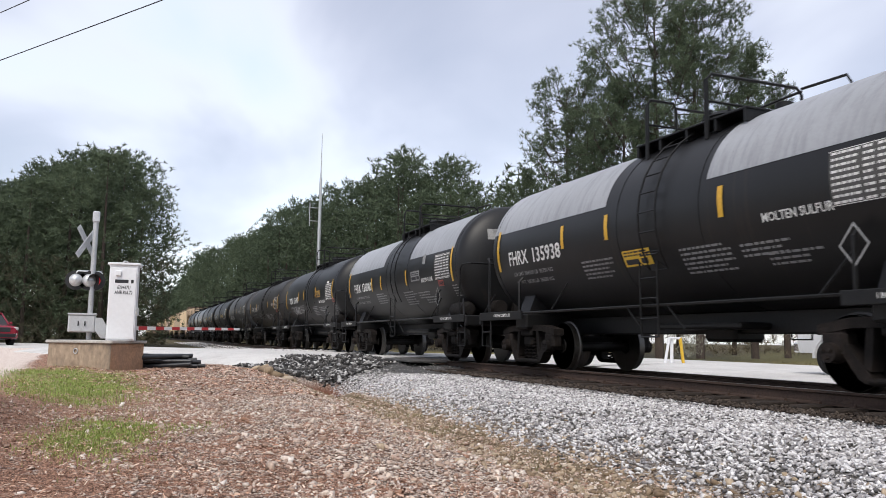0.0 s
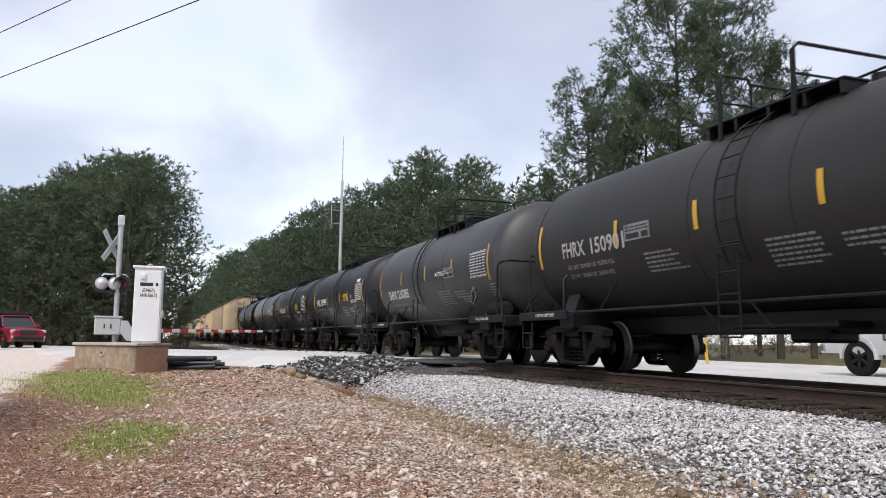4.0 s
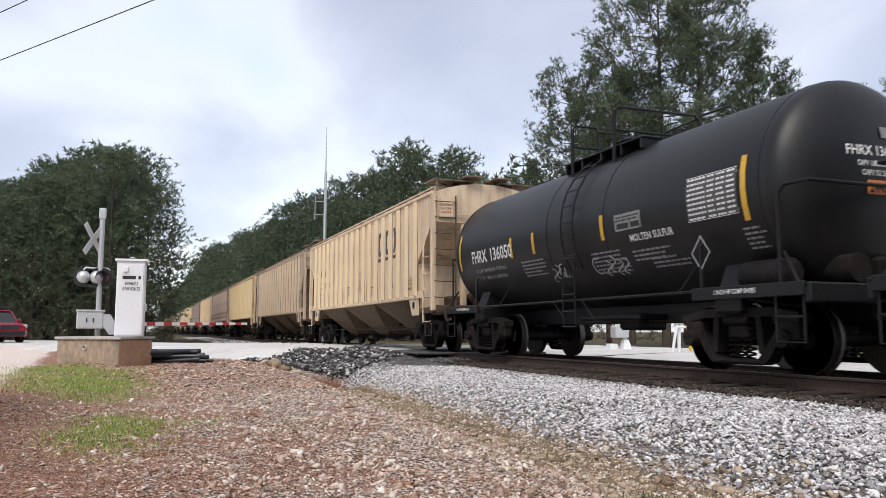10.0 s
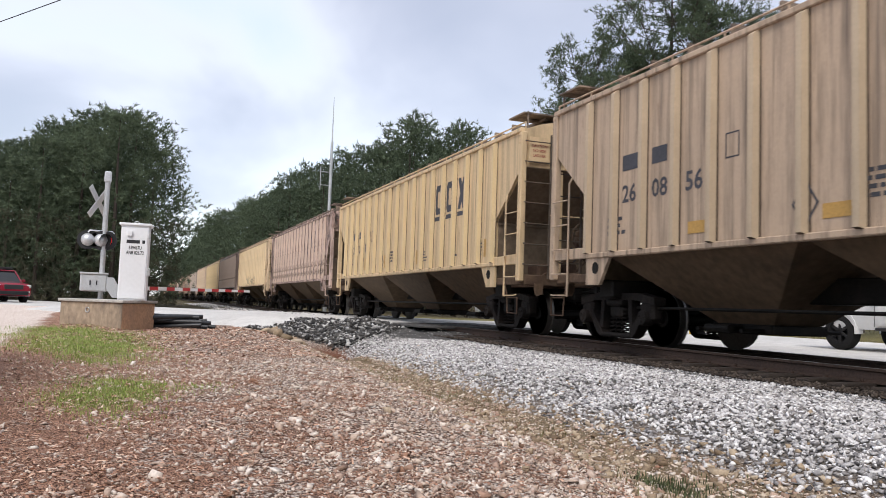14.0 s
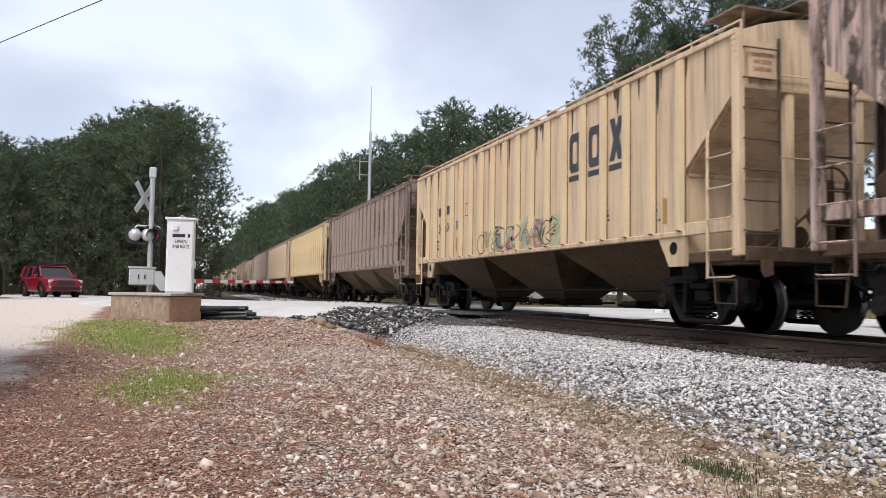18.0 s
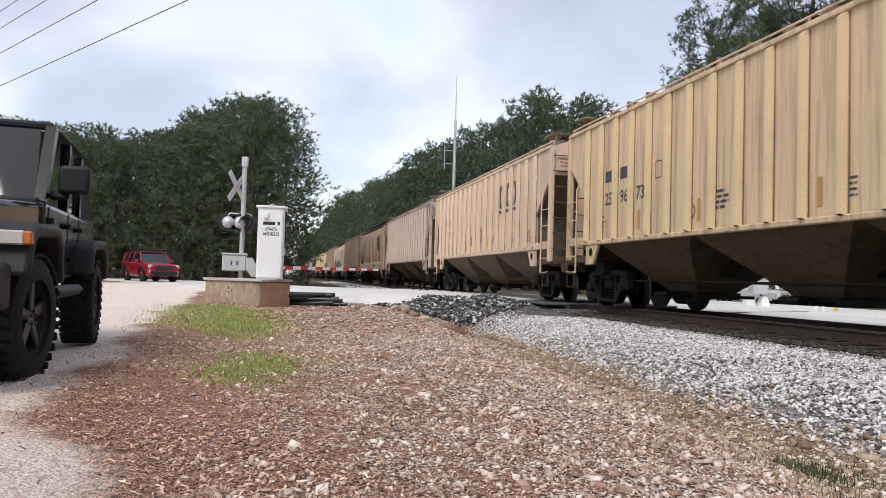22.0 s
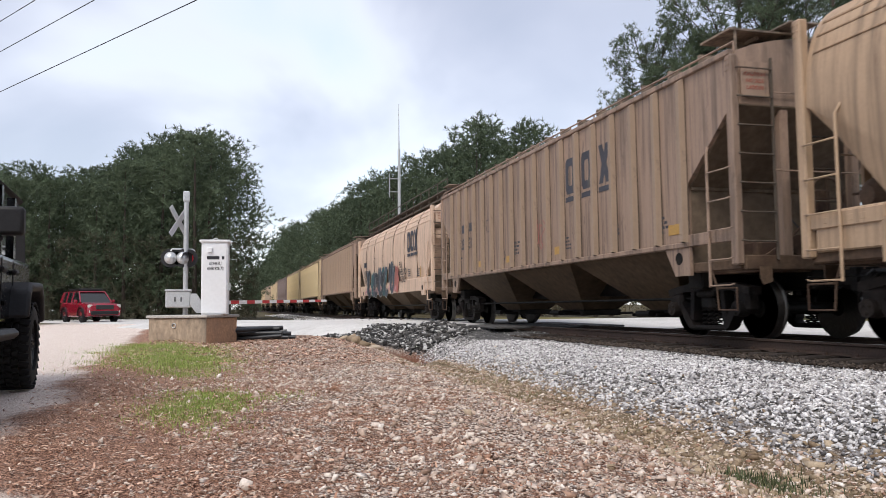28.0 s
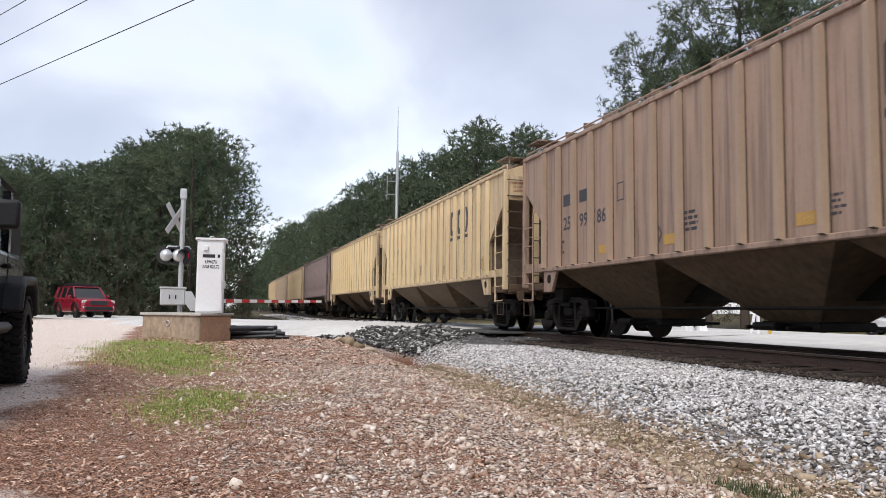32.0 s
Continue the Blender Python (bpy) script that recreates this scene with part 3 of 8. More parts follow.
def strip(name, centre, direction, half, s0, s1, zf, material, label, step=1.0, lift=0.02, edge=0.12):
    """A road strip with soft uneven edges and a real edge thickness."""
    n = Vector((direction.y, -direction.x))
    s = Shape()
    rows = []
    k = int((s1 - s0) / step)
    rng = random.Random(len(name))
    for i in range(k + 1):
        t = s0 + (s1 - s0) * i / k
        row = []
        for j in range(-6, 7):
            w = half * j / 6
            if abs(j) == 6:
                w += rng.uniform(-edge, edge)
            p = centre + direction * t + n * w
            z = float(zf(p.x, p.y, t)) + lift - (0.06 if abs(j) == 6 else 0.0)
            row.append((p.x, p.y, z))
        rows.append(row)
    s.rings(rows, closed=False)
    return tagged(part(name, s, material, None, smooth=60), label, "road", kind="structure")


strip("road", ROAD_MID, ROAD_DIR, ROAD_HALF, -8.5, 90.0, road_z, PAVING, "pale sun-bleached road over the level crossing")
strip("frontage_road", Vector(((SIDE_ROAD[0] + SIDE_ROAD[1]) / 2, 0)), Vector((0, 1)), (SIDE_ROAD[1] - SIDE_ROAD[0]) / 2, -90, 36.5,
      lambda x, y, t: -0.155 - 0.32 * smoothstep(21, 30, x), PAVING, "pale concrete road beside the railway", 2.0)
strip("road_shoulder", ROAD_MID + Vector((-0.866, -0.5)) * (ROAD_HALF + 0.85), ROAD_DIR, 1.0, -0.6, 16.0, lambda x, y, t: float(land(x, y)) + 0.01, PAVING, "pale worn gravel shoulder of the road", 0.5, 0.035, 0.2)
strip("asphalt_apron", ROAD_MID + Vector((-0.866, -0.5)) * (ROAD_HALF + 1.0), ROAD_DIR, 1.2, -7.6, -0.9, lambda x, y, t: float(land(x, y)), ASPHALT, "dark patched asphalt shoulder at the crossing", 0.4, 0.035, 0.3)

# rails, ties
RAIL_OUTLINE = [(-0.07, -0.17), (0.07, -0.17), (0.07, -0.155), (0.012, -0.135), (0.009, -0.045), (0.036, -0.03), (0.036, -0.004), (0.026, 0.0), (-0.026, 0.0), (-0.036, -0.004),
                (-0.036, -0.03), (-0.009, -0.045), (-0.012, -0.135), (-0.07, -0.155)]
for k in (-1, 1):
    s = Shape()
    for a in range(8):
        y0 = -60 + a * 60
        s.prism([(q + TRACK_X + k * 0.7535, z) for q, z in RAIL_OUTLINE], y0 + 0.004, y0 + 59.996, "y")
    r = tagged(part("rail", s, RAILRUST, None), "rusty steel rail with a bright running surface", "rail", "running rails", "structure")
    part("running_surface", Shape().box((TRACK_X + k * 0.7535, 180, 0.0015), (0.05, 480, 0.003)), RAILTOP, r, "polished rail head")


def tie_shape(v):
    rng = random.Random(v)
    s = Shape()
    s.box((0, 0, -0.25), (2.55 + rng.uniform(-0.05, 0.12), 0.22, 0.17), 0.02)
    return s


bed = thing("track_bed", "creosoted wooden ties half sunk in ballast", "railway track", kind="structure")
for i in range(110):
    y = -14 + i * 0.52 + random.uniform(-0.04, 0.04)
    if 19.4 < y < 35.0:
        continue
    v = i % 5
    part("tie", lambda v=v: tie_shape(v), TIE, bed, "", pose(TRACK_X + random.uniform(-0.06, 0.05), y, random.uniform(-0.01, 0.012), 0, 0, random.uniform(-1.5, 1.5)), key="tie%d" % v)
    for k in (-1, 1):
        part("tie_plate", lambda: Shape().box((0, 0, -0.172), (0.34, 0.18, 0.018), 0.004).cyl((-0.10, 0.05, -0.17), (-0.10, 0.05, -0.13), 0.02, n=6).cyl((0.10, -0.05, -0.17), (0.10, -0.05, -0.13), 0.02, n=6),
             RAILRUST, bed, "", pose(TRACK_X + k * 0.7535, y, 0.003), key="tie_plate")
part("crossing_panel", Shape().box((TRACK_X, 27.2, -0.03), (1.28, 15.4, 0.05), 0.01).box((TRACK_X - 1.35, 27.2, -0.03), (1.0, 15.4, 0.05), 0.01).box((TRACK_X + 1.35, 27.2, -0.03), (1.0, 15.4, 0.05), 0.01), ASPHALT, bed, "black asphalt crossing surface")

# ------------------------------------------------------------ crossing signal, case, pipes
BASE_Y = 21.0


def signal_case():
    z0 = float(land(-0.7, BASE_Y)) - 0.12
    base = thing("concrete_base", "stained tan concrete foundation with a pale flat top", "foundation", m=pose(-0.77, BASE_Y + 0.7, 0, 0, 0, -28))
    part("block", Shape().box((0, 0, (z0 + 0.33) / 2), (1.60, 1.62, 0.33 - z0), 0.015), CONCRETE, base)
    part("top_slab", Shape().box((0, 0, 0.365), (1.70, 1.72, 0.07), 0.012), CONCRETE_TOP, base)
    part("clay_stained_side", Shape().box((0.8015, 0, (z0 + 0.32) / 2), (0.003, 1.58, 0.32 - z0 - 0.02)), CLAY_STAIN, base, "side washed with tan clay")
    ring = Shape().tube([(0.05 * math.cos(a / 8 * math.pi), 0, -0.06 + 0.06 * math.sin(a / 8 * math.pi)) for a in range(17)], 0.012, 5)
    part("lifting_eye", ring, GALV, base, "", pose(-0.08, -0.825, 0.20))
    case = thing("signal_case", "white enamelled steel signal case with black lettering", "signal box", m=pose(-0.24, BASE_Y + 0.55, 0.40, 0, 0, -4))
    part("cabinet", Shape().box((0, 0, 0.94), (0.66, 0.62, 1.88), 0.012), ENAMEL, case)
    part("lid", Shape().box((0, 0, 1.90), (0.76, 0.72, 0.06), 0.012), ENAMEL, case)
    part("door", Shape().box((0, -0.322, 0.92), (0.60, 0.02, 1.76), 0.006), ENAMEL, case)
    part("lifting_ring", Shape().tube([(0.07 * math.cos(a / 6 * math.pi), 0, 1.93 + 0.07 * math.sin(a / 6 * math.pi)) for a in range(7)], 0.012, 5), GALV, case)
    part("vent", Shape().box((-0.12, -0.36, 1.66), (0.12, 0.07, 0.13), 0.01), ENAMEL, case)
    for z in (0.62, 1.55):
        part("hinge", Shape().cyl((0.345, -0.30, z), (0.345, -0.30, z + 0.14), 0.022, n=8), GALV, case)
    part("handle", Shape().box((0.37, -0.28, 0.72), (0.06, 0.10, 0.20), 0.02), GALV, case)
    for txt, z in (("639467U", 1.27), ("ANB 826.72", 1.145)):
        t = letters(txt, 0.088, align="CENTER")
        part("case_lettering", Shape().add([(-y * 0.66 + 0.02, -0.336, q + z) for _, y, q in t.v], t.f), INK, case, smooth=0)
    t = bars(1, 0.42, 0.1, 0.085, 5, None, 0)
    part("street_line", Shape().add([(-y - 0.19, -0.336, q + 1.42) for _, y, q in t.v], t.f), INK, case, smooth=0)


signal_case()


def crossing_signal():
    g = float(land(-1.06, 23.2))
    sig = thing("crossing_signal", "galvanised crossing signal mast with crossbuck, red flashers and lowered gate", "crossing signal", m=pose(-1.06, 23.2, 0))
    part("foundation", Shape().box((0, 0, g + 0.06), (0.7, 0.7, 0.5), 0.03), CONCRETE_TOP, sig)
    part("mast", Shape().cyl((0, 0, g + 0.2), (0.0, 0, 3.62), 0.068, n=16).cyl((0, 0, g + 0.2), (0, 0, g + 0.55), 0.12, 0.08, n=16), GALV, sig)
    part("mast_cap", Shape().box((0, -0.02, 3.70), (0.18, 0.16, 0.30), 0.03).cyl((0, -0.11, 3.74), (0, -0.08, 3.74), 0.05, n=10), ALU, sig)
    # crossbuck seen from behind, facing up the road
    for a in (48, -48):
        part("crossbuck_blade", Shape().box((0, 0, 0), (1.06, 0.02, 0.17), 0.004), ALU, sig, "bare aluminium back of a crossbuck blade", pose(-0.20, 0.05 + (0.014 if a > 0 else -0.016), 3.0, 0, a, 55))
    # flasher arms with round dark backgrounds and hooded lamps, both ways
    part("cross_arm", Shape().tube([(-0.40, -0.10, 2.16), (-0.36, -0.10, 2.22), (0.20, 0.06, 2.22), (0.24, 0.06, 2.16)], 0.022, 6), ALU, sig)
    for x, face, lit in ((-0.40, 1, False), (0.06, -1, True), (-0.08, 1, False)):
        y = -0.10 if x < 0 else 0.02
        lamp = part("flasher", Shape().cyl((x, y - 0.03, 1.97), (x, y + 0.03, 1.97), 0.26 if face < 0 else 0.20, n=28) if face < 0 else
                    Shape().lathe([(-0.13, 0.0), (-0.12, 0.08), (-0.07, 0.14), (0.0, 0.17), (0.05, 0.17)], "y", 20, (x, y, 1.97)), HOOD if face < 0 else ALU, sig, "dark round flasher background" if face < 0 else "bare metal back of a flasher lamp")
        if face < 0:
            part("lens", Shape().cyl((x, y - 0.06, 1.97), (x, y - 0.03, 1.97), 0.14, n=24), LAMP_RED if lit else RED_INK, lamp, "red flasher lens")
            part("hood", Shape().lathe([(-0.36, 0.165), (-0.03, 0.165)], "y", 16, (x, y, 1.97), -110, 110), HOOD, lamp, "black visor")
        else:
            part("background", Shape().cyl((x, y + 0.05, 1.97), (x, y + 0.07, 1.97), 0.26, n=28), HOOD, lamp)
    # gate mechanism, counterweights and the lowered arm
    mech = part("gate_mechanism", Shape().box((-0.18, -0.06, 0.82), (0.66, 0.40, 0.46), 0.03).box((-0.18, -0.06, 1.07), (0.70, 0.44, 0.05), 0.01), ALU, sig, "aluminium gate mechanism case")
    for lx in (-0.26, -0.10):
        part("latch", Shape().box((lx, -0.275, 0.82), (0.03, 0.03, 0.12)), INK, mech)
    for cy in (-0.22, 0.18):
        part("counterweight_arm", Shape().prism([(-0.10, 0.98), (0.30, 0.98), (0.62, 0.44), (0.30, 0.44)], cy - 0.02, cy + 0.02, "y"), ALU, sig)
    part("battery_box", Shape().box((-0.45, 0.15, g + 0.42), (0.62, 0.5, 0.5), 0.02), HOOD, sig)
    a0, d, rise = Vector((0.25, 0.1, 0.72)), Vector((0.60, 0.80, 0.0)).normalized(), 0.012
    n, w = 18, 0.406
    for i in range(n):
        p, q = a0 + d * (i * w) + Vector((0, 0, rise * i * w)), a0 + d * ((i + 1) * w) + Vector((0, 0, rise * (i + 1) * w))
        mid = (p + q) / 2
        part("gate_arm_stripe", Shape().box((0, 0, 0), (w, 0.035, 0.115 - 0.002 * i), 0.004), ARM_RED if i % 2 == 0 else ARM_WHITE, sig, "", pose(mid.x, mid.y, mid.z, 0, -math.degrees(math.atan(rise)), math.degrees(math.atan2(d.y, d.x))))
    part("conduit", Shape().tube([(0.1, -0.1, g + 0.4), (0.25, -0.25, g + 0.55), (0.4, -0.3, g + 0.45)], 0.02, 6), RUBBER, sig)


crossing_signal()


def pipe_pile():
    rng = random.Random(4)
    for i in range(13):
        lay = i // 5
        x, y = 0.50 + rng.uniform(-0.22, 0.22), 22.2 + (i % 5) * 0.2 + rng.uniform(-0.05, 0.05)
        L = rng.uniform(1.1, 1.6)
        z = float(land(x, y)) + 0.08 + lay * 0.115
        p = tagged(part("plastic_pipe", Shape().cyl((-L / 2, 0, 0), (L / 2, 0, 0), 0.058, n=14).cyl((-L / 2, 0, 0), (-L / 2 + 0.12, 0, 0), 0.066, n=14), PIPE, None, "", pose(x + 0.5, y, z, 0, rng.uniform(-5, 4), rng.uniform(-22, 16))),
                   "short black plastic conduit lying in a pile", "pipe", "pile of pipes")


pipe_pile()

# ------------------------------------------------------------ vehicles


def tyre_shape(r, w):
    s = Shape()
    s.lathe([(-w / 2, r * 0.62), (-w / 2, r * 0.86), (-w * 0.42, r * 0.97), (-w * 0.3, r), (w * 0.3, r), (w * 0.42, r * 0.97), (w / 2, r * 0.86), (w / 2, r * 0.62), (-w / 2, r * 0.62)], "x", 40, caps=False)
    return s


def tread_lugs(r, w, n):
    s = Shape()
    for i in range(n):
        for j, (x0, x1, o) in enumerate(((-0.505, -0.2, 0.0), (-0.19, 0.0, 0.35), (0.01, 0.2, 0.7), (0.21, 0.505, 0.5))):
            turn = Matrix.Rotation(2 * math.pi * (i + o) / n, 3, "X")
            s.box(turn @ Vector(((x0 + x1) / 2 * w, 0, r + 0.004)), ((x1 - x0) * w, 2 * math.pi * r / n * 0.68, 0.026), 0.004, turn @ Matrix.Rotation(radians(12 if j % 2 else -12), 3, "Z"))
    return s


def rim_shape(r, w, spokes=5):
    s = Shape()
    s.lathe([(-w * 0.40, r * 0.64), (-w * 0.40, r * 0.58), (-w * 0.10, r * 0.55), (-w * 0.06, 0.02)], "x", 30, caps=False)
    s.cyl((-w * 0.36, 0, 0), (-w * 0.05, 0, 0), r * 0.17, n=16)
    for i in range(spokes):
        a = 2 * math.pi * i / spokes
        c = Matrix.Rotation(a, 3, "X") @ Vector((-w * 0.30, 0, r * 0.34))
        s.box(c, (w * 0.16, r * 0.17, r * 0.52), 0.01, Matrix.Rotation(a, 3, "X"))
        c = Matrix.Rotation(a, 3, "X") @ Vector((-w * 0.40, 0, r * 0.11))
        s.cyl(c, c + Vector((-0.015, 0, 0)), 0.012, n=6)
    return s


def add_wheel(car, x, y, r, w, kind, tread=0, spokes=5, rim=None, steer=0):
    side = -1 if x < 0 else 1
    t = part("wheel", lambda: tyre_shape(r, w), RUBBER, car, "black all-terrain tyre" if tread else "", pose(x, y, r, 0, 0, (0 if side < 0 else 180) + steer), key="tyre" + kind)
    if tread:
        tagged(part("tread", lambda: tread_lugs(r, w, tread), RUBBER, t, "", key="tread" + kind), "knobby rubber tread blocks", kind="stuff")
    part("rim", lambda: rim_shape(r, w, spokes), rim or TRIM, t, "", key="rim" + kind)
    return t


def loft_body(sections):
    """Car body from cross-sections (y, half width low, half width high, z low, z waist, z top)."""
    s = Shape()
    rows = []
    for y, wl, wh, z0, zw, z1 in sections:
        half = [(0, z0), (wl * 0.96, z0), (wl, z0 + 0.12), (wl * 1.01, (z0 + zw) / 2), (wl, zw), (wh + (wl - wh) * 0.15, zw + (z1 - zw) * 0.8), (wh * 0.86, z1), (0, z1 + 0.01)]
        rows.append([(x, y, z) for x, z in half] + [(-x, y, z) for x, z in half[-2:0:-1]])
    return s.rings(rows)


def suv():
    """Red mid-size SUV; its front points to -y in its own space."""
    d = Vector((0.46, -0.89))
    car = thing("red_suv", "dark red sport-utility vehicle with a black roof rack", "car", m=pose(-7.5, 49.6, -0.13, 0, 0, math.degrees(math.atan2(d.y, d.x)) + 90))
    part("body", loft_body([(-2.36, 0.78, 0.72, 0.42, 0.75, 0.95), (-2.25, 0.90, 0.80, 0.36, 0.85, 1.06), (-1.6, 0.96, 0.84, 0.34, 0.95, 1.12), (-0.95, 0.96, 0.84, 0.34, 1.02, 1.16),
                                (0.2, 0.96, 0.84, 0.34, 1.04, 1.18), (1.6, 0.96, 0.84, 0.36, 1.06, 1.18), (2.25, 0.92, 0.82, 0.42, 1.06, 1.18), (2.38, 0.84, 0.76, 0.46, 1.0, 1.12)]), CAR_RED, car)
    part("cabin", Shape().rings([[(-0.84, -1.0, 1.15), (0.84, -1.0, 1.15), (0.84, 2.32, 1.15), (-0.84, 2.32, 1.15)], [(-0.70, -0.30, 1.72), (0.70, -0.30, 1.72), (0.72, 2.15, 1.74), (-0.72, 2.15, 1.74)]]), GLASS, car, "dark tinted windows", smooth=0)
    part("roof", Shape().box((0, 0.92, 1.755), (1.46, 2.56, 0.07), 0.03), CAR_RED, car)
    for x in (-1, 1):
        for y0, y1 in ((-0.98, -0.32), (0.50, 0.50), (1.45, 1.40), (2.28, 2.10)):
            part("pillar", Shape().tube([(x * 0.85, y0, 1.16), (x * 0.715, y1, 1.74)], 0.04 if y0 < 2 else 0.09, 6), CAR_RED, car)
        part("mirror", Shape().box((x * 1.04, -0.75, 1.22), (0.2, 0.12, 0.16), 0.04), CAR_RED, car)
        part("headlight", Shape().box((x * 0.70, -2.27, 0.92), (0.40, 0.14, 0.17), 0.04), LIGHT_CLEAR, car)
        part("fog_light", Shape().box((x * 0.74, -2.33, 0.62), (0.2, 0.06, 0.14), 0.03), LIGHT_CLEAR, car)
        for y in (-1.42, 1.38):
            part("wheel_flare", Shape().lathe([(-0.12, 0.50), (0.12, 0.50), (0.12, 0.42), (-0.12, 0.42)], "x", 16, (x * 0.90, y, 0.42), -95, 95), TRIM, car)
            add_wheel(car, x * 0.84, y, 0.40, 0.27, "suv", 0, 6, DARK_RIM)
    part("grille", Shape().box((0, -2.36, 0.86), (0.95, 0.06, 0.24), 0.02), HOOD, car)
    part("bumper", Shape().box((0, -2.34, 0.55), (1.5, 0.14, 0.20), 0.04).box((0, -2.30, 0.42), (1.2, 0.1, 0.1), 0.02), TRIM, car)
    rack = part("roof_rack", Shape().box((0, 0.75, 1.86), (1.24, 1.9, 0.05), 0.01).tube([(-0.62, -0.2, 1.92), (0.62, -0.2, 1.92), (0.62, 1.7, 1.92), (-0.62, 1.7, 1.92), (-0.62, -0.2, 1.92)], 0.03, 6), HOOD, car)
    part("crossbar", Shape().box((0, 0.3, 1.82), (1.2, 0.06, 0.05)).box((0, 1.3, 1.82), (1.2, 0.06, 0.05)), HOOD, rack)


suv()




def offroader():
    """Black boxy off-road car with wide flares; front points to -y in its own space, seen from its left side."""
    car = thing("off_road_car", "black boxy off-road car with wide flares and knobby tyres", "car", m=pose(-2.52, 6.88, -0.19, 0, 0, 5.6) @ Matrix.Diagonal((0.95, 0.97, 0.93, 1)))
    hub = 0.43
    soft_edges(part("tub", Shape().prism([(-0.72, 0.66), (-0.72, 1.30), (2.0, 1.32), (2.30, 1.32), (2.30, 0.70), (2.0, 0.66)], -0.80, 0.80), CAR_BLACK, car), 0.05, 3)
    soft_edges(part("bonnet", Shape().rings([[(-0.62, -2.0, 1.14), (0.62, -2.0, 1.14), (0.62, -2.0, 1.0), (-0.62, -2.0, 1.0)], [(-0.64, -1.95, 1.22), (0.64, -1.95, 1.22), (0.64, -1.95, 0.75), (-0.64, -1.95, 0.75)],
                                    [(-0.78, -0.62, 1.31), (0.78, -0.62, 1.31), (0.78, -0.62, 0.75), (-0.78, -0.62, 0.75)]]), CAR_BLACK, car), 0.13, 5)
    part("cowl", Shape().box((0, -0.58, 1.31), (1.5, 0.22, 0.05), 0.02), TRIM, car)
    part("grille", Shape().box((0, -2.05, 0.98), (1.3, 0.10, 0.50), 0.03), TRIM, car)
    for i in range(7):
        part("grille_slot", Shape().box((-0.36 + i * 0.12, -2.103, 1.0), (0.06, 0.012, 0.30), 0.02), HOOD, car)
    soft_edges(part("front_bumper", Shape().prism([(-2.46, 0.60), (-2.46, 0.76), (-2.36, 0.80), (-2.12, 0.80), (-2.12, 0.52), (-2.36, 0.52)], -0.88, 0.88), TRIM, car), 0.03, 3)
    for hx in (-0.4, 0.4):
        part("tow_hook", Shape().tube([(hx, -2.40, 0.80), (hx, -2.52, 0.82), (hx, -2.52, 0.90), (hx, -2.38, 0.90)], 0.016, 6), HOOD, car)
    for x in (-1, 1):
        part("headlight", Shape().cyl((x * 0.52, -2.11, 1.02), (x * 0.52, -2.05, 1.02), 0.11, n=20), LIGHT_CLEAR, car)
        part("fog_pocket", Shape().prism([(x * 0.62, 0.60), (x * 0.84, 0.60), (x * 0.84, 0.72), (x * 0.62, 0.74)], -2.46, -2.44, "y"), HOOD, car)
        # flat-topped flare with a lamp strip on its front face
        for fy, hw in ((-1.45, 0.56), (1.55, 0.56)):
            fl = [(fy - hw - 0.10, 0.72), (fy - hw, 0.98), (fy - hw + 0.16, 1.07), (fy + hw - 0.12, 1.09), (fy + hw + 0.06, 0.98), (fy + hw + 0.16, 0.66), (fy + hw + 0.04, 0.66), (fy + hw - 0.05, 0.92),
                  (fy + hw - 0.18, 1.00), (fy - hw + 0.22, 0.98), (fy - hw + 0.10, 0.92), (fy - hw, 0.72)]
            a, b2 = (x * 0.66, x * 0.97)
            soft_edges(part("fender_flare", Shape().prism(fl, min(a, b2), max(a, b2)), TRIM, car, "grey-black plastic fender flare"), 0.035, 3)
        part("turn_lamp", Shape().box((x * 0.80, -2.07, 0.96), (0.26, 0.05, 0.09), 0.01), LIGHT_CLEAR, car, "clear daytime lamp")
        part("side_marker", Shape().box((x * 0.945, -2.04, 0.96), (0.05, 0.09, 0.085), 0.01), AMBER, car, "amber side marker")
        for y in (-0.55, 0.42, 1.1):
            part("door_seam", Shape().box((x * 0.803, y, 1.0), (0.006, 0.012, 0.56)), HOOD, car)
        for y in (0.28, 1.0):
            part("door_handle", Shape().box((x * 0.83, y, 1.16), (0.05, 0.18, 0.05), 0.015), TRIM, car)
        for y, z in ((-0.50, 1.16), (-0.50, 0.86), (0.46, 0.86), (0.46, 1.16)):
            part("hinge", Shape().box((x * 0.82, y, z), (0.04, 0.10, 0.05), 0.01), CAR_BLACK, car)
        # windscreen pillar, door frames, side glass
        part("pillar", Shape().prism([(-0.62, 1.31), (-0.50, 1.31), (-0.14, 1.96), (-0.26, 1.98)], x * 0.74 - 0.04, x * 0.74 + 0.04), CAR_BLACK, car)
        part("pillar", Shape().prism([(0.42, 1.31), (0.52, 1.31), (0.52, 1.93), (0.42, 1.93)], x * 0.75 - 0.04, x * 0.75 + 0.04), CAR_BLACK, car)
        part("pillar", Shape().prism([(1.16, 1.31), (1.30, 1.31), (1.30, 1.91), (1.16, 1.91)], x * 0.75 - 0.04, x * 0.75 + 0.04), CAR_BLACK, car)
        part("side_window", Shape().prism([(0.52, 1.32), (1.16, 1.32), (1.16, 1.91), (0.52, 1.93)], x * 0.75 - 0.005, x * 0.75 + 0.005), GLASS, car)
        part("soft_top_side", Shape().prism([(1.30, 1.31), (2.28, 1.31), (2.10, 1.88), (1.30, 1.91)], x * 0.74 - 0.02, x * 0.74 + 0.02), RUBBER, car)
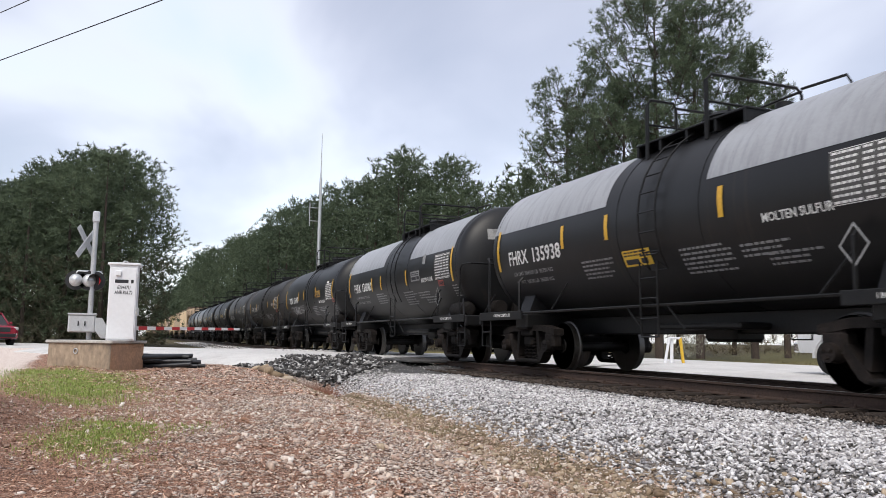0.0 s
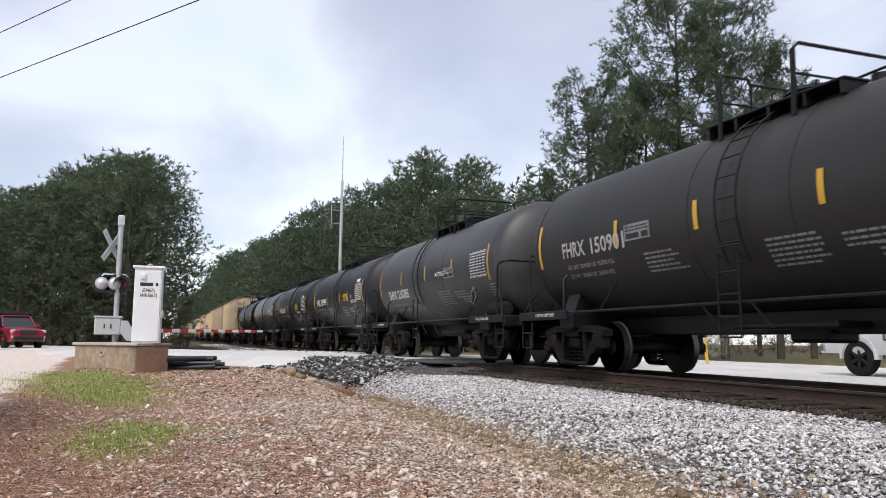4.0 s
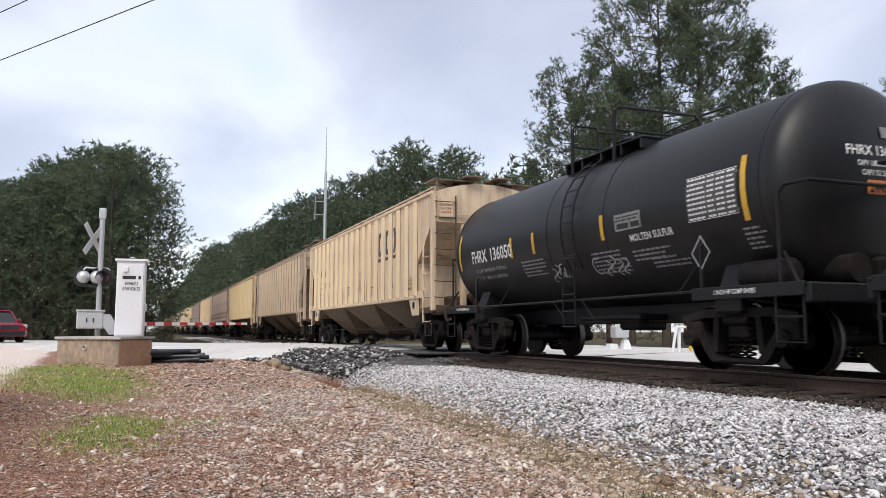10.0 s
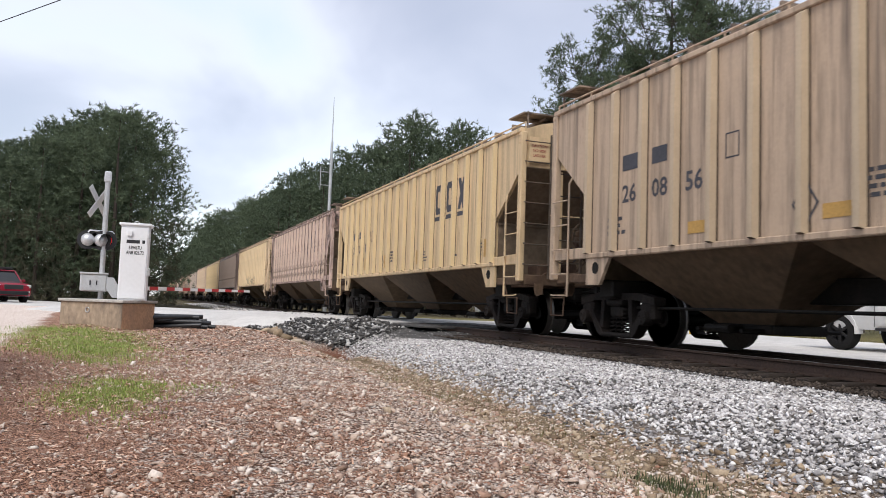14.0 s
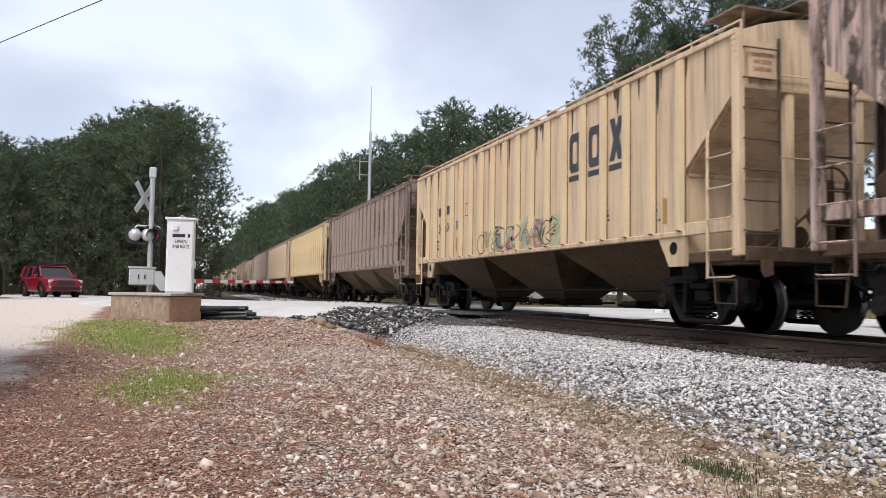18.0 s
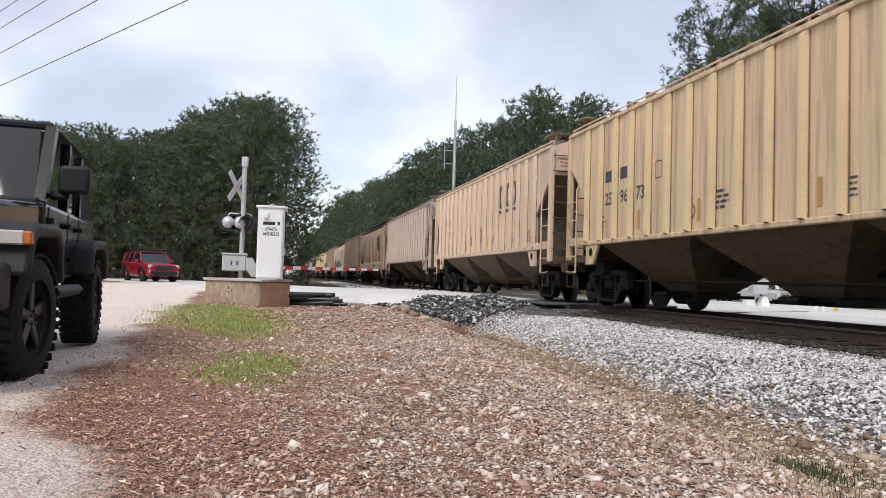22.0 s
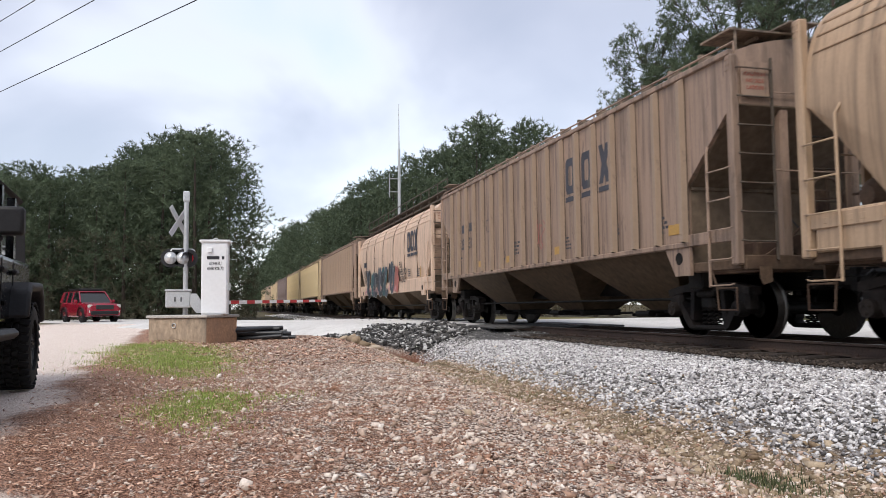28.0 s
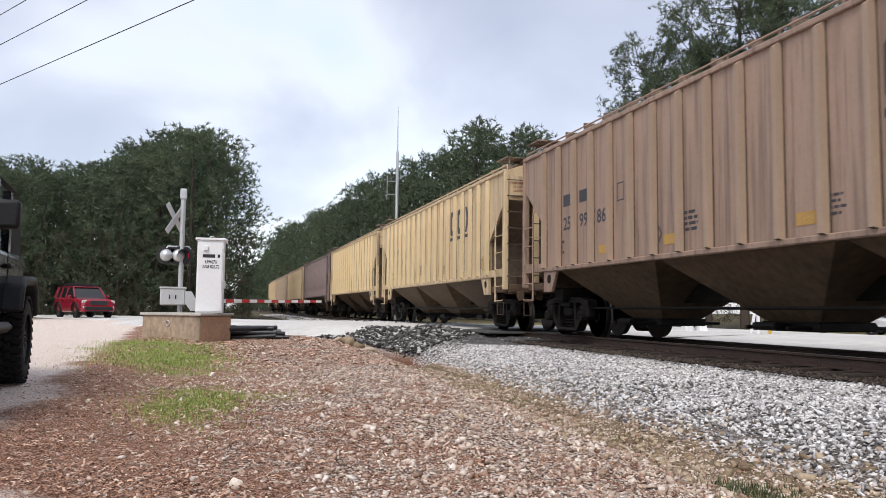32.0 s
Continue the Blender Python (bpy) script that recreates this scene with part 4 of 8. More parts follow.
        m = soft_edges(part("mirror", Shape().box((x * 0.965, -0.42, 1.51), (0.23, 0.14, 0.23)).box((x * 0.85, -0.42, 1.37), (0.16, 0.06, 0.06)), TRIM, car, "square black door mirror"), 0.03, 3)
        part("mirror_glass", Shape().box((x * 0.965, -0.345, 1.51), (0.15, 0.008, 0.18)), GLASS, m)
        part("rock_rail", Shape().box((x * 0.84, 0.05, 0.58), (0.16, 1.35, 0.10), 0.04), TRIM, car)
        for y in (-1.45, 1.55):
            add_wheel(car, x * (0.77 if y < 0 else 0.80), y, hub, 0.30, "jeep", 32, 5, DARK_RIM, -9 if y < 0 else 0)
    part("windscreen", Shape().rings([[(-0.70, -0.56, 1.34), (0.70, -0.56, 1.34), (0.70, -0.54, 1.34), (-0.70, -0.54, 1.34)], [(-0.66, -0.24, 1.95), (0.66, -0.24, 1.95), (0.66, -0.22, 1.95), (-0.66, -0.22, 1.95)]]), GLASS, car, smooth=0)
    part("windscreen_frame", Shape().box((0, -0.20, 1.975), (1.52, 0.10, 0.07), 0.02), CAR_BLACK, car)
    for tx, tm in ((-0.2, TRIM), (0.0, PLACARD_Y)):
        part("dash_toy", Shape().box((tx, -0.42, 1.42), (0.10, 0.05, 0.08), 0.02), tm, car, "small toy on the dashboard")
    part("soft_top", Shape().box((0, 0.96, 1.99), (1.50, 2.3, 0.07), 0.03), RUBBER, car, "black fabric top")
    part("interior", Shape().box((0, 0.5, 1.2), (1.4, 1.9, 0.3), 0.05).box((-0.35, 0.35, 1.45), (0.5, 0.14, 0.5), 0.05).box((0.35, 0.35, 1.45), (0.5, 0.14, 0.5), 0.05), HOOD, car)
    part("axle", Shape().cyl((-0.8, -1.45, hub), (0.8, -1.45, hub), 0.07, n=10).cyl((-0.8, 1.55, hub), (0.8, 1.55, hub), 0.07, n=10).box((0, 0, 0.60), (1.0, 3.6, 0.16), 0.04), HOOD, car)


offroader()


def pickup():
    car = thing("white_pickup", "white full-size pickup truck waiting on the frontage road", "truck", m=pose(15.9, 11.9, -0.135, 0, 0, 180))
    part("body", loft_body([(-2.95, 0.86, 0.80, 0.55, 0.95, 1.10), (-2.85, 0.98, 0.9, 0.50, 1.05, 1.20), (-1.2, 1.0, 0.9, 0.48, 1.15, 1.26), (0.8, 1.0, 0.9, 0.48, 1.15, 1.26), (2.85, 1.0, 0.94, 0.50, 1.15, 1.28), (2.95, 0.96, 0.9, 0.55, 1.1, 1.25)]), CAR_WHITE, car)
    part("cabin", Shape().rings([[(-0.86, -1.15, 1.22), (0.86, -1.15, 1.22), (0.86, 1.0, 1.22), (-0.86, 1.0, 1.22)], [(-0.68, -0.40, 1.90), (0.68, -0.40, 1.90), (0.70, 0.8, 1.90), (-0.70, 0.8, 1.90)]]), GLASS, car, smooth=0)
    part("roof", Shape().box((0, 0.2, 1.91), (1.4, 1.35, 0.06), 0.02), CAR_WHITE, car)
    part("bumper", Shape().box((0, -2.98, 0.62), (1.9, 0.16, 0.24), 0.04), CHROME, car)
    part("grille", Shape().box((0, -2.93, 0.96), (1.1, 0.1, 0.34), 0.03), TRIM, car)
    for x in (-1, 1):
        part("headlight", Shape().box((x * 0.78, -2.90, 0.98), (0.36, 0.14, 0.26), 0.04), LIGHT_CLEAR, car)
        part("mirror", Shape().box((x * 1.1, -0.8, 1.34), (0.2, 0.14, 0.26), 0.04), TRIM, car)
        part("door_seam", Shape().box((x * 1.012, -0.95, 0.85), (0.006, 0.012, 0.6)).box((x * 1.012, 0.2, 0.85), (0.006, 0.012, 0.6)), HOOD, car)
        part("side_step", Shape().box((x * 1.0, 0.1, 0.50), (0.14, 2.0, 0.07), 0.02), HOOD, car)
        part("door_panel_lines", shift(bars(2, 0.5, 0.12, 0.07, 8), 0, 0, 0) if x < 0 else shift(bars(2, 0.5, 0.12, 0.07, 9), 0, 0, 0), INK, car, "", pose(x * 1.016, -0.2, 0.92))
        for y in (-1.9, 1.85):
            add_wheel(car, x * 0.88, y, 0.41, 0.27, "pickup", 0, 6)
            part("wheel_arch", Shape().lathe([(-0.1, 0.50), (0.1, 0.50), (0.1, 0.44), (-0.1, 0.44)], "x", 16, (x * 0.92, y, 0.42), -95, 95), CAR_WHITE, car)


pickup()


MOVERS = []


def sedan():
    car = thing("silver_sedan", "silver four-door sedan parked across the frontage road", "car", m=pose(31.0, 33.75, -0.45, 0, 0, 32))
    MOVERS.append(car)
    part("body", loft_body([(-2.35, 0.72, 0.66, 0.34, 0.60, 0.72), (-2.2, 0.86, 0.78, 0.28, 0.70, 0.80), (-1.1, 0.91, 0.82, 0.24, 0.82, 0.95), (0.6, 0.91, 0.82, 0.24, 0.86, 0.97), (1.9, 0.90, 0.80, 0.28, 0.86, 0.99), (2.35, 0.80, 0.72, 0.36, 0.80, 0.93)]), CAR_SILVER, car)
    part("cabin", Shape().rings([[(-0.78, -1.15, 0.95), (0.78, -1.15, 0.95), (0.78, 1.75, 0.97), (-0.78, 1.75, 0.97)], [(-0.58, -0.25, 1.42), (0.58, -0.25, 1.42), (0.58, 0.85, 1.42), (-0.58, 0.85, 1.42)]]), GLASS, car, smooth=0)
    part("roof", Shape().box((0, 0.3, 1.435), (1.16, 1.2, 0.05), 0.02), CAR_SILVER, car)
    for x in (-1, 1):
        for a in (((-1.15, 0.95), (-0.28, 1.42)), ((0.30, 0.97), (0.32, 1.42)), ((1.75, 0.97), (0.85, 1.42))):
            part("pillar", Shape().tube([(x * 0.79, a[0][0], a[0][1]), (x * 0.60, a[1][0], a[1][1])], 0.035, 6), CAR_SILVER, car)
        part("headlight", Shape().box((x * 0.64, -2.2, 0.66), (0.34, 0.2, 0.14), 0.05), LIGHT_CLEAR, car)
        part("mirror", Shape().box((x * 1.0, -0.8, 0.98), (0.18, 0.10, 0.12), 0.03), CAR_SILVER, car)
        for y in (-1.4, 1.4):
            add_wheel(car, x * 0.80, y, 0.33, 0.22, "sedan", 0, 8, ALU)
    part("grille", Shape().box((0, -2.33, 0.55), (0.9, 0.06, 0.16), 0.03), HOOD, car)


sedan()

# ------------------------------------------------------------ pines
NEEDLE = bpy.data.materials.new("pine_needles")


def needle_material(m, dark, light):
    m.use_nodes = True
    n, l = m.node_tree.nodes, m.node_tree.links
    b = n["Principled BSDF"]
    g = n.new("ShaderNodeNewGeometry")
    o = n.new("ShaderNodeObjectInfo")
    r = n.new("ShaderNodeValToRGB")
    r.color_ramp.elements[0].color, r.color_ramp.elements[1].color = (*dark, 1), (*light, 1)
    mix = n.new("ShaderNodeMath")
    mix.operation = "MULTIPLY_ADD"
    mix.inputs[1].default_value = 0.7
    l.new(g.outputs["Random Per Island"], mix.inputs[0])
    sc = n.new("ShaderNodeMath")
    sc.operation = "MULTIPLY"
    sc.inputs[1].default_value = 0.3
    l.new(o.outputs["Random"], sc.inputs[0])
    l.new(sc.outputs["Value"], mix.inputs[2])
    l.new(mix.outputs["Value"], r.inputs["Fac"])
    l.new(r.outputs["Color"], b.inputs["Base Color"])
    b.inputs["Roughness"].default_value = 0.7
    b.inputs["Specular IOR Level"].default_value = 0.25


needle_material(NEEDLE, (0.044, 0.066, 0.040), (0.128, 0.165, 0.095))


def tufts(points, size, per, seed, thick=1.0):
    """Loose blades fanned round each point, for brush and shrubs."""
    pts = np.asarray(points, float)
    return brushes(pts, np.tile([0.0, 0.0, 0.35], (len(pts), 1)), size, per, seed, 0.09 * thick * size, 1.0)


def brushes(pts, ways, size, per, seed, width, spread):
    """Needle brushes: thin blades fanned about the way that each twig points."""
    rng = np.random.default_rng(seed)
    n = len(pts) * per
    c, a = np.repeat(pts, per, 0), np.repeat(ways, per, 0)
    d = a + rng.normal(size=(n, 3)) * spread
    d /= np.linalg.norm(d, axis=1)[:, None] + 1e-9
    u = np.cross(d, rng.normal(size=(n, 3)))
    u /= np.linalg.norm(u, axis=1)[:, None] + 1e-9
    L = size * rng.uniform(0.6, 1.2, (n, 1))
    w = width * rng.uniform(0.7, 1.3, (n, 1)) * 0.5
    foot = c - a * rng.uniform(0.0, 0.7, (n, 1)) * size
    v = np.stack([foot + u * w, foot + d * L, foot - u * w], 1).reshape(-1, 3)
    return v, np.arange(n * 3).reshape(-1, 3)


def pine(seed, height, crown_from, spread, limbs, twigs, size, per, width, shape="open", loose=0.3, fan=0.8, tuft=5):
    """Trunk with upturned limbs; brushes of needles gathered in uneven tufts along them. Returns two meshes."""
    rng = random.Random(seed)
    wood = Shape()
    lean = (rng.uniform(-0.02, 0.02), rng.uniform(-0.02, 0.02))
    r0 = 0.0125 * height
    cuts = (-0.02, 0.2, 0.45, 0.7, 0.9, 1.0)
    wood.tube([(lean[0] * z * height, lean[1] * z * height, z * height) for z in cuts], [r0, r0 * 0.82, r0 * 0.62, r0 * 0.4, r0 * 0.15, 0.01], 7)
    pts, ways = [], []
    lobes = [(rng.uniform(0, 6.28), rng.uniform(0.5, 1.2)) for _ in range(5)]
    for i in range(limbs):
        t = (i + rng.random()) / limbs
        q = crown_from + (0.97 - crown_from) * t
        if shape == "open":
            reach = spread * (0.30 + 0.70 * math.sin(math.pi * (t * 0.70 + 0.16))) * rng.uniform(0.55, 1.1)
        elif shape == "slim":
            reach = spread * (1.05 - 0.6 * t) * rng.uniform(0.5, 1.2)
        else:
            reach = spread * math.sqrt(max(0.0, 1.03 - t ** 1.7)) * min(1.0, 0.7 + 1.6 * t) * rng.uniform(0.7, 1.08)
        a = i * 2.399 + rng.uniform(-0.6, 0.6)
        lobe = lobes[int(t * 4.99)]
        reach *= 1.0 + 0.2 * lobe[1] * math.cos(a - lobe[0])
        p0 = Vector((lean[0] * q * height, lean[1] * q * height, q * height))
        out = Vector((math.cos(a), math.sin(a), 0))
        up = 0.18 + 0.75 * t
        mid = p0 + (out + Vector((0, 0, up * 0.25))) * reach * 0.55
        tip = p0 + (out + Vector((0, 0, up))) * reach
        if shape != "round":
            wood.tube([p0, mid, tip], [r0 * 0.22 * (1.1 - t * 0.7), r0 * 0.12, 0.012], 4)
        side = Vector((-out.y, out.x, 0))
        for c in range(twigs):
            f = 0.30 + 0.70 * math.sqrt((c + rng.random()) / twigs)
            base = p0.lerp(mid, f * 2) if f < 0.5 else mid.lerp(tip, f * 2 - 1)
            w = (out * rng.uniform(-0.1, 0.9) + side * rng.uniform(-1, 1) + Vector((0, 0, rng.uniform(0.1, 1.1)))).normalized()
            end = base + w * (reach * 0.22 * rng.uniform(0.3, 1.3)) + Vector((rng.gauss(0, 1), rng.gauss(0, 1), rng.gauss(0.15, 0.8))) * loose
            if shape == "open":
                wood.tube([base, end], [0.018, 0.009], 3)
            for _ in range(tuft):
                pts.append(tuple(end + Vector((rng.gauss(0, 1), rng.gauss(0, 1), rng.gauss(0, 0.75))) * size * 0.75))
                ways.append((w.x * 0.5 + rng.gauss(0, 0.3), w.y * 0.5 + rng.gauss(0, 0.3), 0.6))
    top = Vector((lean[0] * height, lean[1] * height, height))
    for c in range(12):
        pts.append(tuple(top + Vector((rng.gauss(0, 0.22), rng.gauss(0, 0.22), -rng.random() * 1.0))))
        ways.append((rng.gauss(0, 0.5), rng.gauss(0, 0.5), 0.8))
    v, f = brushes(np.array(pts), np.array(ways), size, per, seed, width, fan)
    return mesh_of(wood, "trunk", BARK), raw_needles("crown", v, f)


def raw_needles(name, v, f):
    me = bpy.data.meshes.new(name)
    me.from_pydata(v.tolist(), [], f.tolist())
    me.materials.append(NEEDLE)
    return me


KINDS = {
    "tall": [pine(11, 20.0, 0.22, 4.3, 74, 13, 0.30, 14, 0.030, "open", 0.16, 0.8, 6), pine(12, 18.0, 0.34, 2.7, 56, 10, 0.30, 14, 0.030, "open", 0.15, 0.8, 6), pine(13, 15.0, 0.35, 0.95, 40, 6, 0.30, 14, 0.030, "slim", 0.10, 0.8, 5)],
    "wood": [pine(q, 16.0, 0.03, 3.9, 56, 6, 0.40, 8, 0.070, "round", 0.22, 0.7, 4) for q in (21, 22, 23, 24)],
    "west": [pine(q, 16.0, 0.03, 3.9, 74, 6, 0.36, 9, 0.062, "round", 0.22, 0.7, 4) for q in (25, 26, 27)],
    "far": [pine(q, 16.0, 0.04, 3.8, 36, 5, 0.55, 7, 0.12, "round", 0.25, 0.7, 3) for q in (31, 32, 33)],
}


def plant(kind, variant, x, y, z, scale, turn, label, group, wide=1.0):
    trunk, crown = KINDS[kind][variant % len(KINDS[kind])]
    t = thing("pine_tree", label, "pine tree", group, pose(x, y, z, 0, 0, turn) @ Matrix.Diagonal((scale * wide, scale * wide, scale, 1)))
    part("trunk", trunk, BARK, t)
    part("crown", crown, NEEDLE, t)
    return t


rng = random.Random(77)
# taller pines beyond the frontage road: bearing, distance, height, kind
for bear, d, h, v in ((36.5, 50, 22.8, 0), (39.2, 50, 21.4, 1), (42.7, 51, 18.9, 2), (44.7, 52, 16.9, 2), (30.3, 52, 17.3, 1), (32.6, 55, 16.4, 0), (37.8, 60, 15.0, 0), (27.2, 56, 12.9, 2), (48.5, 55, 14.0, 0), (53, 52, 15.0, 1), (34.2, 50, 16.6, 1), (41.4, 55, 13.0, 1)):
    plant("tall", v, d * math.sin(radians(bear)), d * math.cos(radians(bear)), 0.1, h / (20.0, 18.0, 15.0)[v], rng.uniform(0, 360), "tall loblolly pine with an open, ragged crown", "tall pines beyond the road")
# the belt along the far side of the line, closing on it with distance
for i in range(88):
    y = 57 + i * 3.6 + 0.022 * i * i + rng.uniform(-1.2, 1.2)
    x = 22.0 - 8.2 * min(1.0, (y - 57) / 95) + rng.uniform(-1.0, 1.0)
    for row in range(2 if y < 150 else 1):
        plant("far" if y > 170 else "wood", i + row, x + row * 4.5, y, -0.1, rng.uniform(0.95, 1.08) * (0.80 if y < 62 else 1.0), rng.uniform(0, 360), "dense dark green pine in the belt beside the line", "pine belt along the railway", 1.12)
# the wood on the west side, behind the road: bearing from the line, and the height of its edge
for i in range(46):
    a = -33 + 33.5 * (i + rng.random()) / 46
    h = 12.0 if a < -8 else 12.2 + 3.4 * min(1, (a + 8) / 3.0)
    h = h if a < -0.4 else 15.0 - 2.4 * (a + 0.4)
    d = 63 + 6 * (i % 3) + rng.uniform(-2, 2)
    plant("west", i, d * math.sin(radians(a)), d * math.cos(radians(a)), -0.2, h * rng.uniform(0.85, 0.94) / 16.0 * d / 65, rng.uniform(0, 360), "dense dark green pine at the edge of the wood", "pine wood behind the road", 1.2)
# a second, solid row behind the wood and the belt
for i in range(34):
    a = -34 + 33.0 * (i + rng.random()) / 34
    h = 12.6 if a < -8 else 12.8 + 3.0 * min(1, (a + 8) / 3.0)
    plant("far", i, 80 * math.sin(radians(a)), 80 * math.cos(radians(a)), -0.2, h / 16.0 * 80 / 65 * 0.79, rng.uniform(0, 360), "dark green pine deeper in the wood", "pine wood behind the road", 1.35)
for i in range(34):
    y = 58 + i * 4.2
    plant("far", i, 30.0 - 8.2 * min(1.0, (y - 57) / 95), y, -0.1, rng.uniform(0.8, 0.9), rng.uniform(0, 360), "dense dark green pine in the belt beside the line", "pine belt along the railway", 1.3)
# distant wood closing the view all round
for i in range(32):
    a = 60 + 250.0 * i / 32
    d = 75 + 10 * (i % 2)
    plant("far", i, d * math.sin(radians(a)), d * math.cos(radians(a)), -0.2, rng.uniform(0.85, 1.05), rng.uniform(0, 360), "dark green pine in the surrounding wood", "surrounding wood", 1.6)

for bear, d, h in ((128, 30, 19), (146, 27, 21), (163, 29, 20), (181, 26, 22), (198, 28, 20), (216, 27, 21), (236, 30, 20), (256, 27, 18)):
    plant("wood", bear, d * math.sin(radians(bear)), d * math.cos(radians(bear)), -0.2, h / 16.0, rng.uniform(0, 360), "tall loblolly pine close behind the drive", "surrounding wood", 1.0)

# undergrowth that closes the foot of the woods
BRUSH = bpy.data.materials.new("dark_undergrowth")
needle_material(BRUSH, (0.028, 0.030, 0.019), (0.09, 0.085, 0.05))
STRAW = bpy.data.materials.new("dry_brush")
needle_material(STRAW, (0.075, 0.062, 0.042), (0.21, 0.175, 0.115))


def brush(name, spots, size, per, material, label, seed):
    v, f = tufts(spots, size, per, seed, 0.6)
    me = bpy.data.meshes.new(name)
    me.from_pydata(v.tolist(), [], f.tolist())
    me.materials.append(material)
    return tagged(new(name, me), label, "undergrowth", kind="stuff")


spots = []
for i in range(7000):
    a, d = rng.uniform(-34, 2.2), rng.uniform(58, 74)
    spots.append((d * math.sin(radians(a)), d * math.cos(radians(a)), rng.random() ** 1.5 * 6.0))
for i in range(2600):
    y = 54 + 180 * rng.random() ** 1.6
    spots.append((21.0 - 8.2 * min(1.0, (y - 57) / 95) + rng.uniform(-1.5, 5), y, rng.random() ** 1.6 * 5.0))
brush("undergrowth", spots, 0.55, 12, BRUSH, "dark tangled undergrowth at the foot of the pines", 5)
spots = []
for i in range(2400):
    a, d = rng.uniform(20, 62), rng.uniform(50, 58)
    spots.append((d * math.sin(radians(a)), d * math.cos(radians(a)), 0.1 + rng.random() ** 1.4 * 3.6))
brush("dry_brush", spots, 0.45, 14, STRAW, "dry grey-brown brush on the bank across the road", 6)

# radio mast with a small side antenna
tower = thing("radio_mast", "thin grey radio mast with a small side antenna", "mast", m=pose(12.74, 58.6, 0))
part("pole", Shape().tube([(0, 0, -0.3), (0, 0, 8.5), (0, 0, 12.6)], [0.16, 0.13, 0.10], 8), GALV, tower)
part("whip", Shape().tube([(0, 0, 12.6), (0, 0, 16.1)], [0.05, 0.02], 6), GALV, tower)
part("side_antenna", Shape().tube([(0, 0, 10.3), (-0.75, 0.1, 10.3)], 0.03, 5).tube([(0, 0, 9.3), (-0.75, 0.1, 9.3)], 0.03, 5).tube([(-0.75, 0.1, 8.9), (-0.75, 0.1, 10.7)], 0.03, 5), GALV, tower)

# ------------------------------------------------------------ loose stone, litter and grass
def island_material(name, colours, rough=0.85, spec=0.3):
    m = bpy.data.materials.new(name)
    m.use_nodes = True
    n, l = m.node_tree.nodes, m.node_tree.links
    b = n["Principled BSDF"]
    g = n.new("ShaderNodeNewGeometry")
    r = n.new("ShaderNodeValToRGB")
    e = r.color_ramp.elements
    for i, c in enumerate(colours):
        q = e[i] if i < 2 else e.new(0.5)
        q.position = i / (len(colours) - 1) if i < 2 else 0.5
        q.color = (*c, 1)
    for i, c in enumerate(colours):
        e[i].position = i / max(1, len(colours) - 1)
    for i, c in enumerate(colours):
        e[i].color = (*c, 1)
    l.new(g.outputs["Random Per Island"], r.inputs["Fac"])
    t = n.new("ShaderNodeTexNoise")
    co = n.new("ShaderNodeTexCoord")
    t.inputs["Scale"].default_value, t.inputs["Detail"].default_value = 70, 5
    l.new(co.outputs["Object"], t.inputs["Vector"])
    mr = n.new("ShaderNodeMapRange")
    mr.inputs["To Min"].default_value, mr.inputs["To Max"].default_value = 0.6, 1.4
    l.new(t.outputs["Fac"], mr.inputs["Value"])
    mx = n.new("ShaderNodeMix")
    mx.data_type, mx.blend_type = "RGBA", "MULTIPLY"
    mx.inputs["Factor"].default_value = 1.0
    l.new(r.outputs["Color"], mx.inputs[6])
    l.new(mr.outputs["Result"], mx.inputs[7])
    l.new(mx.outputs[2], b.inputs["Base Color"])
    b.inputs["Roughness"].default_value = rough
    b.inputs["Specular IOR Level"].default_value = spec
    return m


CUBE = np.array([(x, y, z) for z in (-1, 1) for y in (-1, 1) for x in (-1, 1)], float)
CUBE_F = np.array([(0, 2, 3, 1), (4, 5, 7, 6), (0, 1, 5, 4), (2, 6, 7, 3), (0, 4, 6, 2), (1, 3, 7, 5)])


def raw_mesh(name, v, f, material):
    me = bpy.data.meshes.new(name)
    me.vertices.add(len(v))
    me.vertices.foreach_set("co", np.ascontiguousarray(v, np.float32).ravel())
    k = f.shape[1]
    me.loops.add(f.size)
    me.loops.foreach_set("vertex_index", np.ascontiguousarray(f, np.int32).ravel())
    me.polygons.add(len(f))
    me.polygons.foreach_set("loop_start", np.arange(0, f.size, k, dtype=np.int32))
    me.update(calc_edges=True)
    me.materials.append(material)
    return me


def turns(rng, n):
    q = rng.normal(size=(n, 4))
    q /= np.linalg.norm(q, axis=1)[:, None]
    w, x, y, z = q.T
    return np.stack([1 - 2 * (y * y + z * z), 2 * (x * y - z * w), 2 * (x * z + y * w), 2 * (x * y + z * w), 1 - 2 * (x * x + z * z), 2 * (y * z - x * w),
                     2 * (x * z - y * w), 2 * (y * z + x * w), 1 - 2 * (x * x + y * y)], 1).reshape(n, 3, 3)


